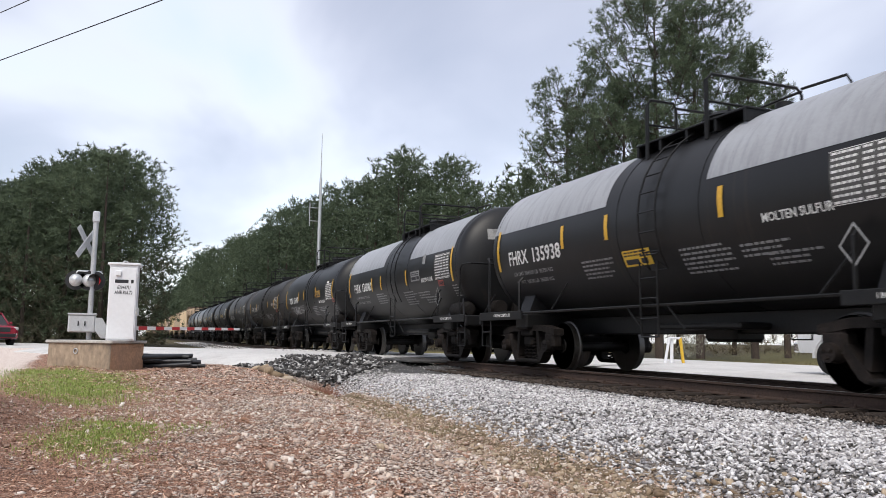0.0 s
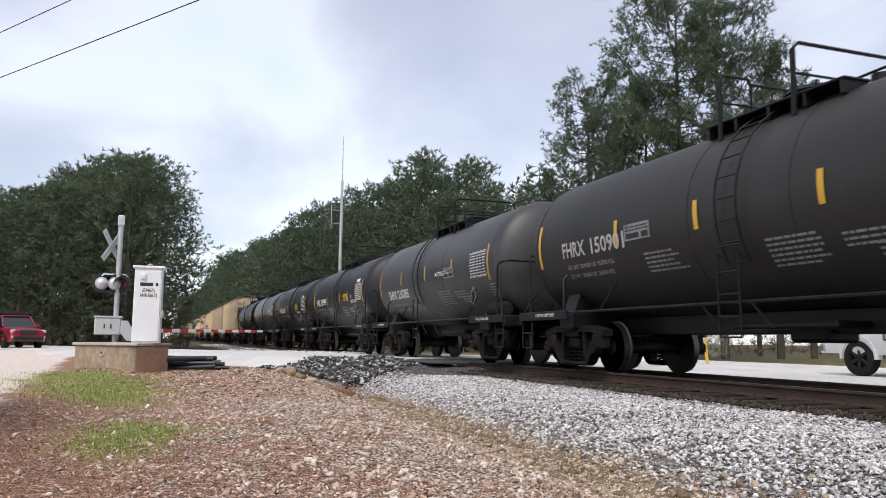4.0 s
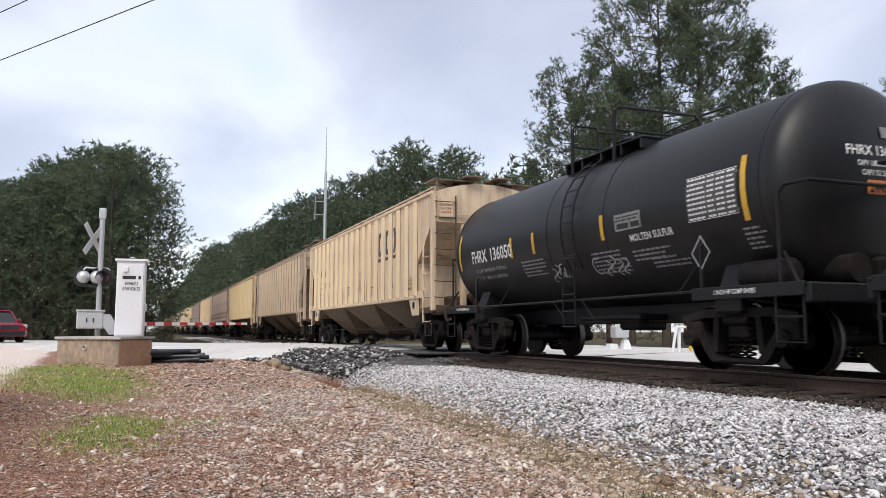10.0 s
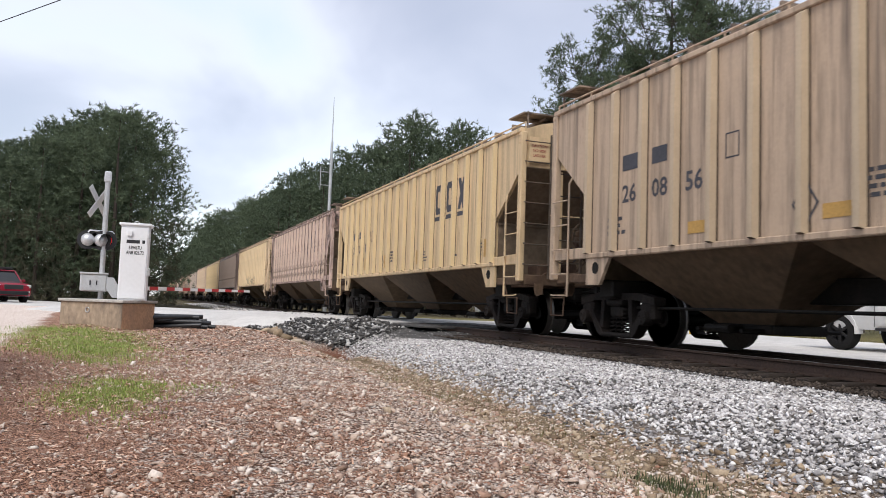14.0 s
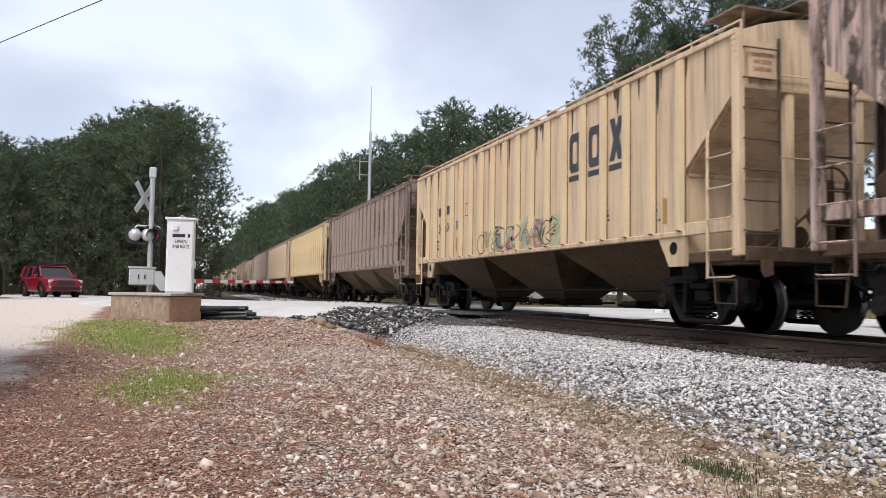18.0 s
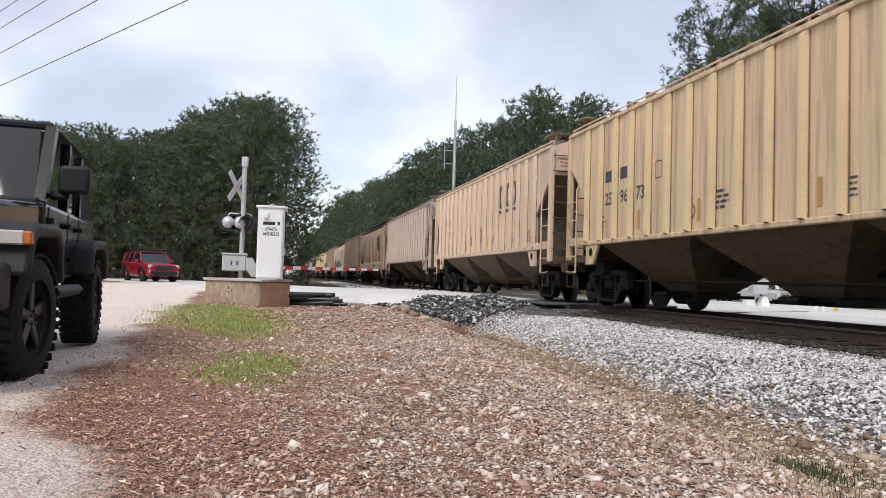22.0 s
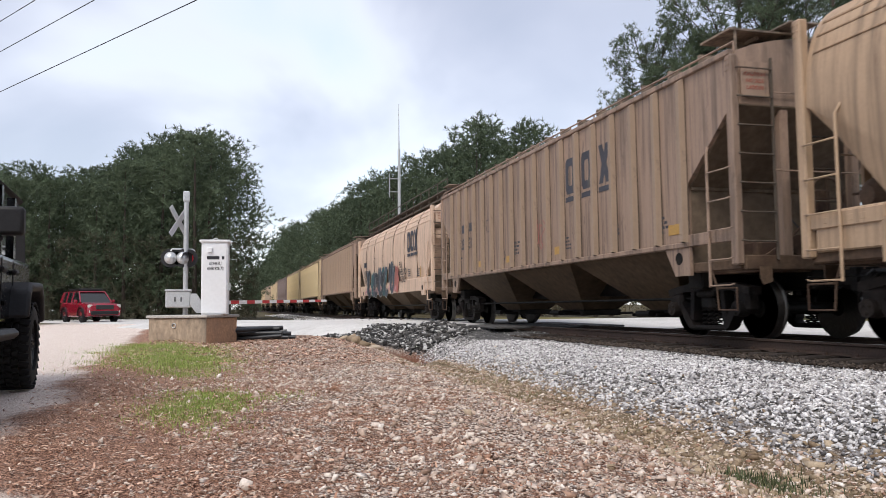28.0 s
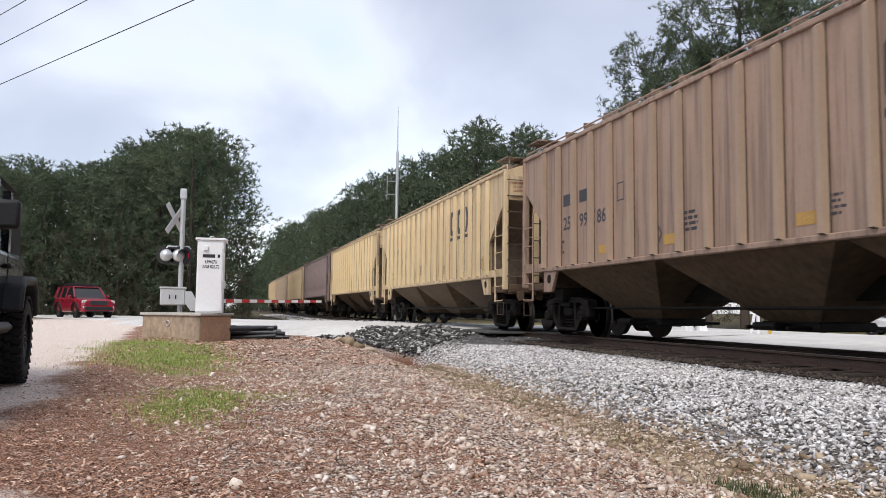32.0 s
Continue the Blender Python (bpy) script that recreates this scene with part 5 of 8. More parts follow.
def stones(name, x, y, size, material, label, seed, sink=0.15, zf=land, flat=0.7):
    """Broken stones: cubes with every corner pushed about, each turned its own way."""
    rng = np.random.default_rng(seed)
    n = len(x)
    c = CUBE[None] * rng.uniform(0.45, 1.0, (n, 8, 1)) + rng.normal(0, 0.16, (n, 8, 3))
    c *= (np.stack([rng.uniform(0.8, 1.6, n), rng.uniform(0.6, 1.1, n), rng.uniform(0.35, 0.7, n)], 1))[:, None]
    c = np.einsum("nij,nkj->nki", turns(rng, n), c) * (size[:, None, None] * 0.5)
    c[..., 2] *= flat
    z = zf(x, y) + size * (0.5 - sink - 0.25)
    c += np.stack([x, y, z], 1)[:, None]
    f = (CUBE_F[None] + (np.arange(n) * 8)[:, None, None]).reshape(-1, 4)
    return tagged(new(name, raw_mesh(name, c.reshape(-1, 3), f, material)), label, "stones", kind="stuff")


BALLAST = island_material("pale_granite_ballast", [(0.075, 0.070, 0.072), (0.38, 0.365, 0.37), (0.64, 0.62, 0.62), (0.82, 0.80, 0.80), (0.24, 0.22, 0.215), (0.93, 0.92, 0.92)])
FIELD = island_material("field_stones", [(0.22, 0.13, 0.09), (0.58, 0.45, 0.36), (0.78, 0.69, 0.61), (0.34, 0.19, 0.125), (0.86, 0.79, 0.72)])
CHIPS = island_material("needle_and_bark_litter", [(0.07, 0.030, 0.020), (0.44, 0.235, 0.155), (0.70, 0.47, 0.345), (0.14, 0.060, 0.040), (0.90, 0.74, 0.60)])
DITCH_STONE = island_material("brown_ditch_stones", [(0.16, 0.11, 0.07), (0.36, 0.27, 0.18), (0.50, 0.40, 0.29), (0.22, 0.16, 0.10), (0.62, 0.52, 0.41)])
DARK_STONE = island_material("dark_broken_asphalt", [(0.045, 0.044, 0.043), (0.17, 0.165, 0.16), (0.50, 0.485, 0.465), (0.075, 0.073, 0.070)])
HEAP_STONE = island_material("black_and_white_rubble", [(0.022, 0.022, 0.023), (0.055, 0.053, 0.052), (0.11, 0.105, 0.10), (0.62, 0.61, 0.60)])
BROWN_STONE = island_material("dark_brown_stone", [(0.020, 0.015, 0.012), (0.055, 0.040, 0.031), (0.11, 0.088, 0.072), (0.03, 0.022, 0.018)])

R = np.random.default_rng(9)
# ballast shoulder, denser and finer near the viewer
n = 62000
by = 2.2 + 18.0 * R.random(n) ** 1.25
bx = ditch_x(by) + 0.25 + (TRACK_X - 1.18 - ditch_x(by) - 0.25) * R.random(n) ** 0.92
keep = ((bx - ditch_x(by)) > 0.32 + 0.6 * R.random(n) ** 2) & (bx > by * 0.22)
bx, by = bx[keep], by[keep]
stones("ballast", bx, by, 0.022 + 0.032 * R.random(len(bx)) ** 1.2, BALLAST, "pale grey broken granite ballast sloping from the track", 1, 0.05, flat=0.72)
n = 7000
by, bx = R.uniform(-4, 19.5, n), TRACK_X + R.uniform(-1.25, 1.9, n)
stones("track_ballast", bx, by, R.uniform(0.035, 0.07, n), BALLAST, "grey ballast between the ties", 2, zf=lambda x, y: np.full_like(x, -0.255))
n = 5000
by, bx = R.uniform(31, 110, n), TRACK_X + R.uniform(-3.4, 2.5, n)
stones("far_ballast", bx, by, R.uniform(0.08, 0.16, n), BALLAST, "grey ballast beyond the crossing", 3)
# stones in the dirt
n = 62000
sy = 2.4 + 17 * R.random(n) ** 1.6
sx = -2.6 + (ditch_x(sy) + 3.1) * R.random(n) ** 0.72
keep = (sx + 0.9 * wave(sx, sy, 1.3, 2.2) + R.normal(0, 0.9, n) > -0.1) & (sx > -0.6 - 0.065 * sy + 0.6 * smoothstep(4.4, 2.8, sy))
sx, sy = sx[keep], sy[keep]
stones("field_stones", sx, sy, 0.009 + 0.016 * R.random(len(sx)) + 0.045 * R.random(len(sx)) ** 14, FIELD, "scattered pale and reddish stones in the dirt", 4, 0.12, flat=0.7)
n = 9000
sy = 2.6 + 15 * R.random(n) ** 1.3
sx = ditch_x(sy) + R.normal(-0.05, 0.5, n)
stones("ditch_stones", sx, sy, 0.016 + 0.07 * R.random(n) ** 4, DITCH_STONE, "tan stones along the ditch", 5, 0.2)
# broken asphalt and rock heaped below the road edge
n = 2600
t = R.random(n)
sx, sy = 3.7 + 2.2 * t + R.normal(0, 0.25, n), 22.7 - 3.0 * t + R.normal(0, 0.40, n)
stones("rubble", sx, sy, 0.03 + 0.11 * R.random(n) ** 4, DARK_STONE, "dark broken asphalt and rock below the road edge", 6, 0.1)
n = 900
t = R.random(n)
sx, sy = 5.2 + 1.2 * t + R.normal(0, 0.2, n), 19.0 + 0.8 * t + R.normal(0, 0.6, n)
stones("dark_rock_slope", sx, sy, 0.03 + 0.06 * R.random(n) ** 3, DARK_STONE, "dark crushed rock spilling down from the crossing", 8, 0.1)
n = 700
t, w = R.random(n), R.normal(0, 0.7, n)
sx, sy = 7.8 - 3.3 * t + w * 0.866, 18.5 + 5.7 * t + w * 0.5
stones("apron_gravel", sx, sy, 0.015 + 0.035 * R.random(n) ** 2, DARK_STONE, "loose dark gravel on the patched shoulder", 10, 0.0, zf=lambda x, y: land(x, y) + 0.035)
# a heap of broken asphalt and white stone on the front of the patched shoulder
n = 5200
t, w = R.uniform(0.36, 1.02, n), R.uniform(-0.25, 1.9, n)
sx, sy = 7.8 - 3.3 * t - w * 0.866 + R.normal(0, 0.12, n), 18.5 + 5.7 * t - w * 0.5 + R.normal(0, 0.12, n)
stones("rubble_heap", sx, sy, 0.03 + 0.13 * R.random(n) ** 3, HEAP_STONE, "heap of black broken asphalt and white stone", 13, 0.0, zf=lambda x, y: land(x, y) + 0.04 + 0.13 * np.exp(-((x - 5.75) / 0.55) ** 2 - ((y - 21.7) / 0.8) ** 2))
sx, sy = 2.75 + 0.75 * R.random(26), 17.6 + 2.6 * R.random(26)
stones("boulders", sx, sy, R.uniform(0.10, 0.42, 26), DITCH_STONE, "grey boulders by the washed-out hollow", 7, 0.1)
# darker, brown stone round the tie ends
n = 9000
by, bx = R.uniform(-4, 19.3, n), TRACK_X - R.uniform(0.80, 1.75, n)
stones("oily_ballast", bx, by, R.uniform(0.03, 0.06, n), BROWN_STONE, "dark brown stone round the tie ends", 12, zf=lambda x, y: np.full_like(x, -0.215))


def litter(name, x, y, length, width, material, label, seed, lift=0.006, zf=land):
    rng = np.random.default_rng(seed)
    n = len(x)
    a = rng.uniform(0, 2 * np.pi, n)
    d = np.stack([np.cos(a), np.sin(a), rng.normal(0, 0.22, n)], 1) * (length / 2)[:, None]
    u = np.stack([-np.sin(a), np.cos(a), rng.normal(0, 0.3, n)], 1) * (width / 2)[:, None]
    c = np.stack([x, y, zf(x, y) + lift + rng.uniform(0, 0.012, n)], 1)
    bow = np.array([0, 0, 1.0])[None] * (length * rng.uniform(0.0, 0.16, n))[:, None]
    v = np.stack([c - d - u, c - d + u, c + u + bow, c - u + bow, c + d + u, c + d - u], 1).reshape(-1, 3)
    f = (np.array([(0, 3, 2, 1), (3, 5, 4, 2)])[None] + (np.arange(n) * 6)[:, None, None]).reshape(-1, 4)
    return tagged(new(name, raw_mesh(name, v, f, material)), label, "litter", kind="stuff")


n = 130000
ly = 2.3 + 15 * R.random(n) ** 1.7
lx = -2.4 + (ditch_x(ly) + 2.7) * R.random(n) ** 1.25
patch = 0.8 * wave(lx, ly, 1.1, 0.9) + 0.7 * wave(lx, ly, 2.9, 0.3) + R.normal(0, 0.7, n) > 0.1 + 0.5 * np.clip(lx, -1, 1.2)
edge = lx > -0.95 - 0.065 * ly + 0.6 * smoothstep(4.4, 2.8, ly) + R.normal(0, 0.25, n)
lx, ly = lx[patch & edge], ly[patch & edge]
n = len(lx)
litter("needle_litter", lx, ly, R.uniform(0.010, 0.042, n), 0.0022 + 0.0085 * R.random(n) ** 2.0, CHIPS, "red-brown pine needles and bark chips over the dirt", 11, 0.012)
n = 9000
ly = 12 + 12 * R.random(n)
lx = -1.6 + 4.4 * R.random(n)
litter("far_litter", lx, ly, R.uniform(0.04, 0.11, n), R.uniform(0.01, 0.025, n), CHIPS, "red-brown bark litter further off", 12)

GRASS = island_material("fresh_grass", [(0.15, 0.21, 0.04), (0.28, 0.38, 0.08), (0.40, 0.48, 0.14), (0.21, 0.29, 0.06), (0.50, 0.46, 0.24)], 0.6)
GREEN_WEED = island_material("dark_green_weed", [(0.030, 0.042, 0.020), (0.075, 0.095, 0.040), (0.12, 0.14, 0.065), (0.05, 0.06, 0.028)], 0.65)
DRY = island_material("dry_weeds", [(0.10, 0.085, 0.045), (0.22, 0.17, 0.09), (0.15, 0.16, 0.06), (0.30, 0.25, 0.15)], 0.7)


def blades(name, x, y, h, material, label, seed):
    rng = np.random.default_rng(seed)
    n = len(x)
    a = rng.uniform(0, 2 * np.pi, n)
    lean = np.stack([np.cos(a), np.sin(a), np.zeros(n)], 1) * (h * rng.uniform(0.1, 0.7, n))[:, None]
    u = np.stack([-np.sin(a), np.cos(a), np.zeros(n)], 1) * (0.0025 + 0.03 * h * rng.uniform(0.5, 1, n))[:, None]
    c = np.stack([x, y, land(x, y) - 0.005], 1)
    up = np.array([0, 0, 1.0])[None] * h[:, None]
    v = np.stack([c - u, c + u, c + lean * 0.4 + up * 0.6 + u * 0.7, c + lean * 0.4 + up * 0.6 - u * 0.7, c + lean + up], 1).reshape(-1, 3)
    q = np.arange(n) * 5
    f = np.concatenate([np.stack([q, q + 1, q + 2], 1), np.stack([q, q + 2, q + 3], 1), np.stack([q + 3, q + 2, q + 4], 1)])
    return tagged(new(name, raw_mesh(name, v, f, material)), label, "grass", kind="stuff")


def patch_points(n, cx, cy, rx, ry):
    return cx + rx * R.normal(0, 0.85, n), cy + ry * R.normal(0, 0.85, n)


gx, gy = [], []
for n, cx, cy, rx, ry in ((11000, -0.20, 7.0, 0.26, 0.72), (26000, -0.72, 13.2, 0.52, 1.6), (16000, -1.1, 17.0, 0.7, 1.5), (260, 0.55, 7.2, 0.16, 0.2), (900, -0.4, 10.0, 0.4, 0.9)):
    a, b = patch_points(n, cx, cy, rx, ry)
    thin = wave(a, b, 4.0, 0.5) + R.normal(0, 0.8, n) > -0.4
    gx.append(a[thin])
    gy.append(b[thin])
gx, gy = np.concatenate(gx), np.concatenate(gy)
blades("grass", gx, gy, R.uniform(0.008, 0.045, len(gx)) * np.where(gy > 10, 1.5, 1.0), GRASS, "patches of short fresh green grass in the dirt", 21)
wx, wy = [], []
for k in range(30):
    cy = 2.8 + 13 * R.random() ** 1.2
    cx = ditch_x(cy) + R.normal(-0.1, 0.4)
    m = int(R.uniform(20, 70))
    wx.append(cx + R.normal(0, 0.14, m))
    wy.append(cy + R.normal(0, 0.14, m))
wx, wy = np.concatenate(wx), np.concatenate(wy)
blades("weed_clump", 3.28 + R.normal(0, 0.13, 700), 4.36 + R.normal(0, 0.15, 700), R.uniform(0.02, 0.075, 700), GREEN_WEED, "dark green weed clump at the edge of the ditch", 24)
blades("weeds", wx, wy, R.uniform(0.02, 0.08, len(wx)), DRY, "dry weeds and small green sprigs along the ditch", 22)
a, b = 34.2 + R.uniform(-1.1, 1.6, 5200), 12 + R.uniform(-24, 24, 5200)
blades("verge_grass", a, b, R.uniform(0.08, 0.25, 5200), DRY, "rough straw-coloured grass on the far verge", 23)

# ------------------------------------------------------------ overhead wires and far-side furniture

LINE_P, LINE_D = Vector((-16.6, 46.9)), Vector((0.558, -0.83)).normalized()
WIRES = (9.5, 11.2, 12.5, 13.4)


def utility_pole(along):
    p = LINE_P + LINE_D * along
    n = Vector((-LINE_D.y, LINE_D.x))
    g = -0.2
    pole = thing("utility_pole", "round wooden utility pole carrying four wires", "utility pole", "poles of the power line", pose(p.x - n.x * 0.42, p.y - n.y * 0.42, g))
    part("shaft", Shape().tube([(0, 0, -0.5), (0, 0, 7), (0, 0, 14.4)], [0.19, 0.16, 0.12], 12), BARK, pole)
    for z in WIRES:
        h = z + 0.0 - g
        arm = part("bracket", Shape().tube([(0, 0, h - 0.25), (n.x * 0.42, n.y * 0.42, h - 0.16)], 0.03, 6), GALV, pole)
        part("insulator", Shape().lathe([(h - 0.16, 0.03), (h - 0.14, 0.07), (h - 0.11, 0.04), (h - 0.09, 0.07), (h - 0.06, 0.04), (h - 0.04, 0.06), (h - 0.01, 0.03)], "z", 12, (n.x * 0.42, n.y * 0.42, 0)), GALV, arm, "grey ribbed insulator")
    pts = [(n.x * 0.42 + 0.75 * math.sin(a / 10 * math.pi), n.y * 0.42, WIRES[1] - g - 0.1 - 1.5 * a / 10) for a in range(11)]
    part("jumper_cable", Shape().tube(pts, 0.012, 5), WIRE, pole)
    part("cutout", Shape().tube([(0.15, 0, WIRES[0] - g - 1.4), (0.5, 0, WIRES[0] - g - 1.1)], 0.05, 6), GALV, pole)


for s_ in (-48.0, 0.0, 56.0):
    utility_pole(s_)
for z in WIRES:
    s = Shape()
    for a, b in ((-48.0, 0.0), (0.0, 56.0)):
        pts = []
        for i in range(17):
            q = LINE_P + LINE_D * (a + (b - a) * i / 16)
            pts.append((q.x, q.y, z + 0.05 - 0.05 * math.sin(math.pi * i / 16)))
        s.tube(pts, 0.016, 5)
    tagged(part("overhead_wire", s, WIRE, None), "black overhead power wire", "wire", "wires of the power line")


def far_signal():
    sig = thing("far_crossing_signal", "pale crossing signal mast on the far side of the line", "crossing signal", m=pose(18.0, 27.0, -0.18))
    part("mast", Shape().cyl((0, 0, 0), (0, 0, 4.0), 0.07, n=14), GALV, sig)
    part("base_skirt", Shape().rings([[(x * 0.20, y * 0.20, 0) for x, y in ((-1, -1), (1, -1), (1, 1), (-1, 1))], [(x * 0.10, y * 0.10, 0.42) for x, y in ((-1, -1), (1, -1), (1, 1), (-1, 1))]]), ENAMEL, sig)
    part("gate_mechanism", Shape().box((-0.25, 0, 0.72), (0.62, 0.4, 0.44), 0.03), ALU, sig)
    part("battery_box", Shape().box((-0.48, 0.2, 0.13), (0.34, 0.34, 0.26), 0.02), ENAMEL, sig)
    for k in (-1, 1):
        part("crossbuck_blade", Shape().box((0, 0, 0), (1.2, 0.02, 0.21), 0.004), ARM_WHITE, sig, "", pose(0, -0.09 + 0.012 * k, 3.2, 0, 45 * k, 0))
        part("flasher", Shape().cyl((k * 0.4, -0.03, 2.4), (k * 0.4, 0.03, 2.4), 0.26, n=24), HOOD, sig)


far_signal()
post_thing = thing("marker_posts", "white and yellow marker posts leaning together on the verge", "marker post", m=pose(17.6, 23.0, -0.18))
part("white_post", Shape().tube([(-0.36, 0, 0), (-0.16, 0, 0.92)], 0.05, 8), ENAMEL, post_thing)
part("middle_post", Shape().tube([(0.0, 0.1, 0), (0.02, 0.1, 0.86)], 0.06, 8), ENAMEL, post_thing)
part("yellow_post", Shape().tube([(0.42, 0, 0), (0.30, 0, 0.92)], 0.055, 8), PLACARD_Y, post_thing)
part("top_bar", Shape().tube([(-0.18, 0, 0.9), (0.32, 0, 0.9)], 0.04, 8), ENAMEL, post_thing)
sp = [(18.4 + random.gauss(0, 0.25), 23.2 + random.gauss(0, 0.25), 0.1 + abs(random.gauss(0.3, 0.3))) for _ in range(120)]
v, f = tufts(sp, 0.12, 8, 3)
me = bpy.data.meshes.new("shrub")
me.from_pydata(v.tolist(), [], f.tolist())
PALE_LEAF = bpy.data.materials.new("pale_shrub_leaves")
needle_material(PALE_LEAF, (0.10, 0.10, 0.06), (0.42, 0.42, 0.34))
me.materials.append(PALE_LEAF)
tagged(new("shrub", me), "small pale-leaved shrub beside the marker posts", "shrub")

# ------------------------------------------------------------ the train
WHEEL_R = 0.457
AXLE = 0.89


def side_frame_shape():
    s = Shape()
    # top chord, slanted tension members, spring seat and journal ends
    s.prism([(-1.1, 0.66), (-0.62, 0.74), (0.62, 0.74), (1.1, 0.66), (1.1, 0.78), (0.62, 0.86), (-0.62, 0.86), (-1.1, 0.78)], -0.11, 0.11)
    for k in (-1, 1):
        s.prism([(k * 0.98, 0.70), (k * 0.80, 0.66), (k * 0.36, 0.16), (k * 0.46, 0.12), (k * 0.56, 0.17)], -0.10, 0.10)
        s.prism([(k * 0.34, 0.80), (k * 0.44, 0.80), (k * 0.50, 0.30), (k * 0.40, 0.26)], -0.09, 0.09)
        s.box((0, k * AXLE, 0.56), (0.24, 0.36, 0.32), 0.05)
        s.cyl((-0.20, k * AXLE, WHEEL_R), (-0.02, k * AXLE, WHEEL_R), 0.115, 0.125, 14)
        for a in range(3):
            t = a * 2.1 + 0.5
            s.cyl((-0.225, k * AXLE + 0.06 * math.cos(t), WHEEL_R + 0.06 * math.sin(t)), (-0.19, k * AXLE + 0.06 * math.cos(t), WHEEL_R + 0.06 * math.sin(t)), 0.022, n=6)
    s.box((0, 0, 0.15), (0.24, 0.92, 0.08), 0.03)
    s.box((-0.02, 0, 0.70), (0.26, 0.46, 0.12), 0.03)
    return s


def spring_shape():
    s = Shape()
    pts = []
    for i in range(37):
        t = i / 6 * 2 * math.pi
        pts.append((0.065 * math.cos(t), 0.065 * math.sin(t), 0.19 + 0.42 * i / 36))
    return s.tube(pts, 0.017, 4)


def wheelset_shape():
    s = Shape()
    s.cyl((-1.05, 0, 0), (1.05, 0, 0), 0.085, n=12)
    for k in (-1, 1):
        x = k * 0.717
        prof = [(x + k * 0.09, 0.0), (x + k * 0.09, 0.13), (x + k * 0.03, 0.17), (x + k * 0.01, 0.34), (x + k * 0.075, 0.38), (x + k * 0.075, 0.445)]
        s.lathe(prof, "x", 30)
        prof = [(x - k * 0.03, 0.38), (x - k * 0.01, 0.34), (x - k * 0.03, 0.17), (x - k * 0.09, 0.13), (x - k * 0.09, 0.0)]
        s.lathe(prof, "x", 30)
    return s


def tread_shape():
    s = Shape()
    for k in (-1, 1):
        x = k * 0.717
        s.lathe([(x + k * 0.075, 0.440), (x + k * 0.072, 0.448), (x - k * 0.03, 0.457), (x - k * 0.045, 0.482), (x - k * 0.07, 0.482), (x - k * 0.075, 0.38)], "x", 30)
    return s


def wheelset_mesh():
    """Wheels and axle, with the polished treads as a second material of the same casting."""
    if "wheelset" not in MESHES:
        body, tread = wheelset_shape(), tread_shape()
        n = len(body.f)
        me = mesh_of(Shape().add(body.v, body.f).add(tread.v, tread.f), "wheelset", WHEEL)
        me.materials.append(TREAD)
        idx = [0] * n + [1] * (len(me.polygons) - n)
        me.polygons.foreach_set("material_index", idx)
        MESHES["wheelset"] = me
    return MESHES["wheelset"]


def truck(parent, y):
    """A freight-car truck: bolster > side frames, springs, two wheelsets."""
    def bolster():
        s = Shape()
        s.box((0, 0, 0.55), (2.2, 0.36, 0.22), 0.04)
        s.cyl((0, 0, 0.6), (0, 0, 0.74), 0.2, n=16)
        for k in (-1, 1):
            s.box((0, k * 0.45, 0.42), (1.6, 0.10, 0.14), 0.02)
            for e in (-1, 1):
                s.box((e * 0.72, k * 0.42, 0.44), (0.12, 0.07, 0.34), 0.02)
        return s
    b = part("truck", bolster, GREASE, parent, "dusty black freight truck with roller bearings", pose(0, y, 0), key="bolster")
    for k in (-1, 1):
        part("side_frame", side_frame_shape, TRUCK, b, "", pose(k * 1.0, 0, 0, 0, 0, 0 if k < 0 else 180), key="side_frame")
        for q in (-0.16, 0.0, 0.16):
            part("spring", spring_shape, TRUCK, b, "", pose(k * 1.0, q, 0), key="spring")
    for k in (-1, 1):
        w = part("wheelset", wheelset_mesh(), WHEEL, b, "dark steel wheelset with polished treads", pose(0, k * AXLE, WHEEL_R))
        (WHEELS_A if k < 0 else WHEELS_B).append(w)
    return b


WHEELS_A, WHEELS_B = [], []


def coupler_shape():
    s = Shape()
    s.box((0, 0.35, 0.86), (0.16, 0.75, 0.18), 0.02)
    s.box((0.02, 0.80, 0.86), (0.30, 0.30, 0.26), 0.05)
    s.cyl((0.09, 0.90, 0.70), (0.09, 0.90, 1.02), 0.09, n=10)
    s.tube([(-0.25, 0.3, 0.80), (-0.28, 0.6, 0.62), (-0.2, 0.85, 0.50), (-0.05, 1.0, 0.56)], 0.025, 6)
    return s


def ladder(name, a, b, run, rungs, material, parent, r=0.016, rail=0.045, m=None, label=""):
    """A ladder from foot a to head b; run: the vector from one rail to the other."""
    s = Shape()
    a, b, run = Vector(a), Vector(b), Vector(run)
    for o in (Vector((0, 0, 0)), run):
        s.tube([a + o, b + o], rail / 2, 4)
    for i in range(rungs):
        p = a + (b - a) * ((i + 0.5) / rungs)
        s.tube([p, p + run], r, 6)
    return part(name, s, material, parent, label, m)


# ---- tank cars
T_R, T_Z = 1.42, 2.43
T_GAP = 4.03          # from the last truck of one car to the first of the next
HEAD = 0.50


def tank_shell(half):
    s = Shape()
    prof = [(-half - HEAD, 0.0)]
    for i in range(1, 11):
        a = math.pi / 2 * i / 10
        prof.append((-half - HEAD * math.cos(a), T_R * math.sin(a)))
    prof += [(-half * q, T_R) for q in (0.66, 0.33, 0.0)]
    prof += [(-y, rr) for y, rr in prof[:-1][::-1]]
    return s.lathe(prof, "y", 56, (0, 0, T_Z))


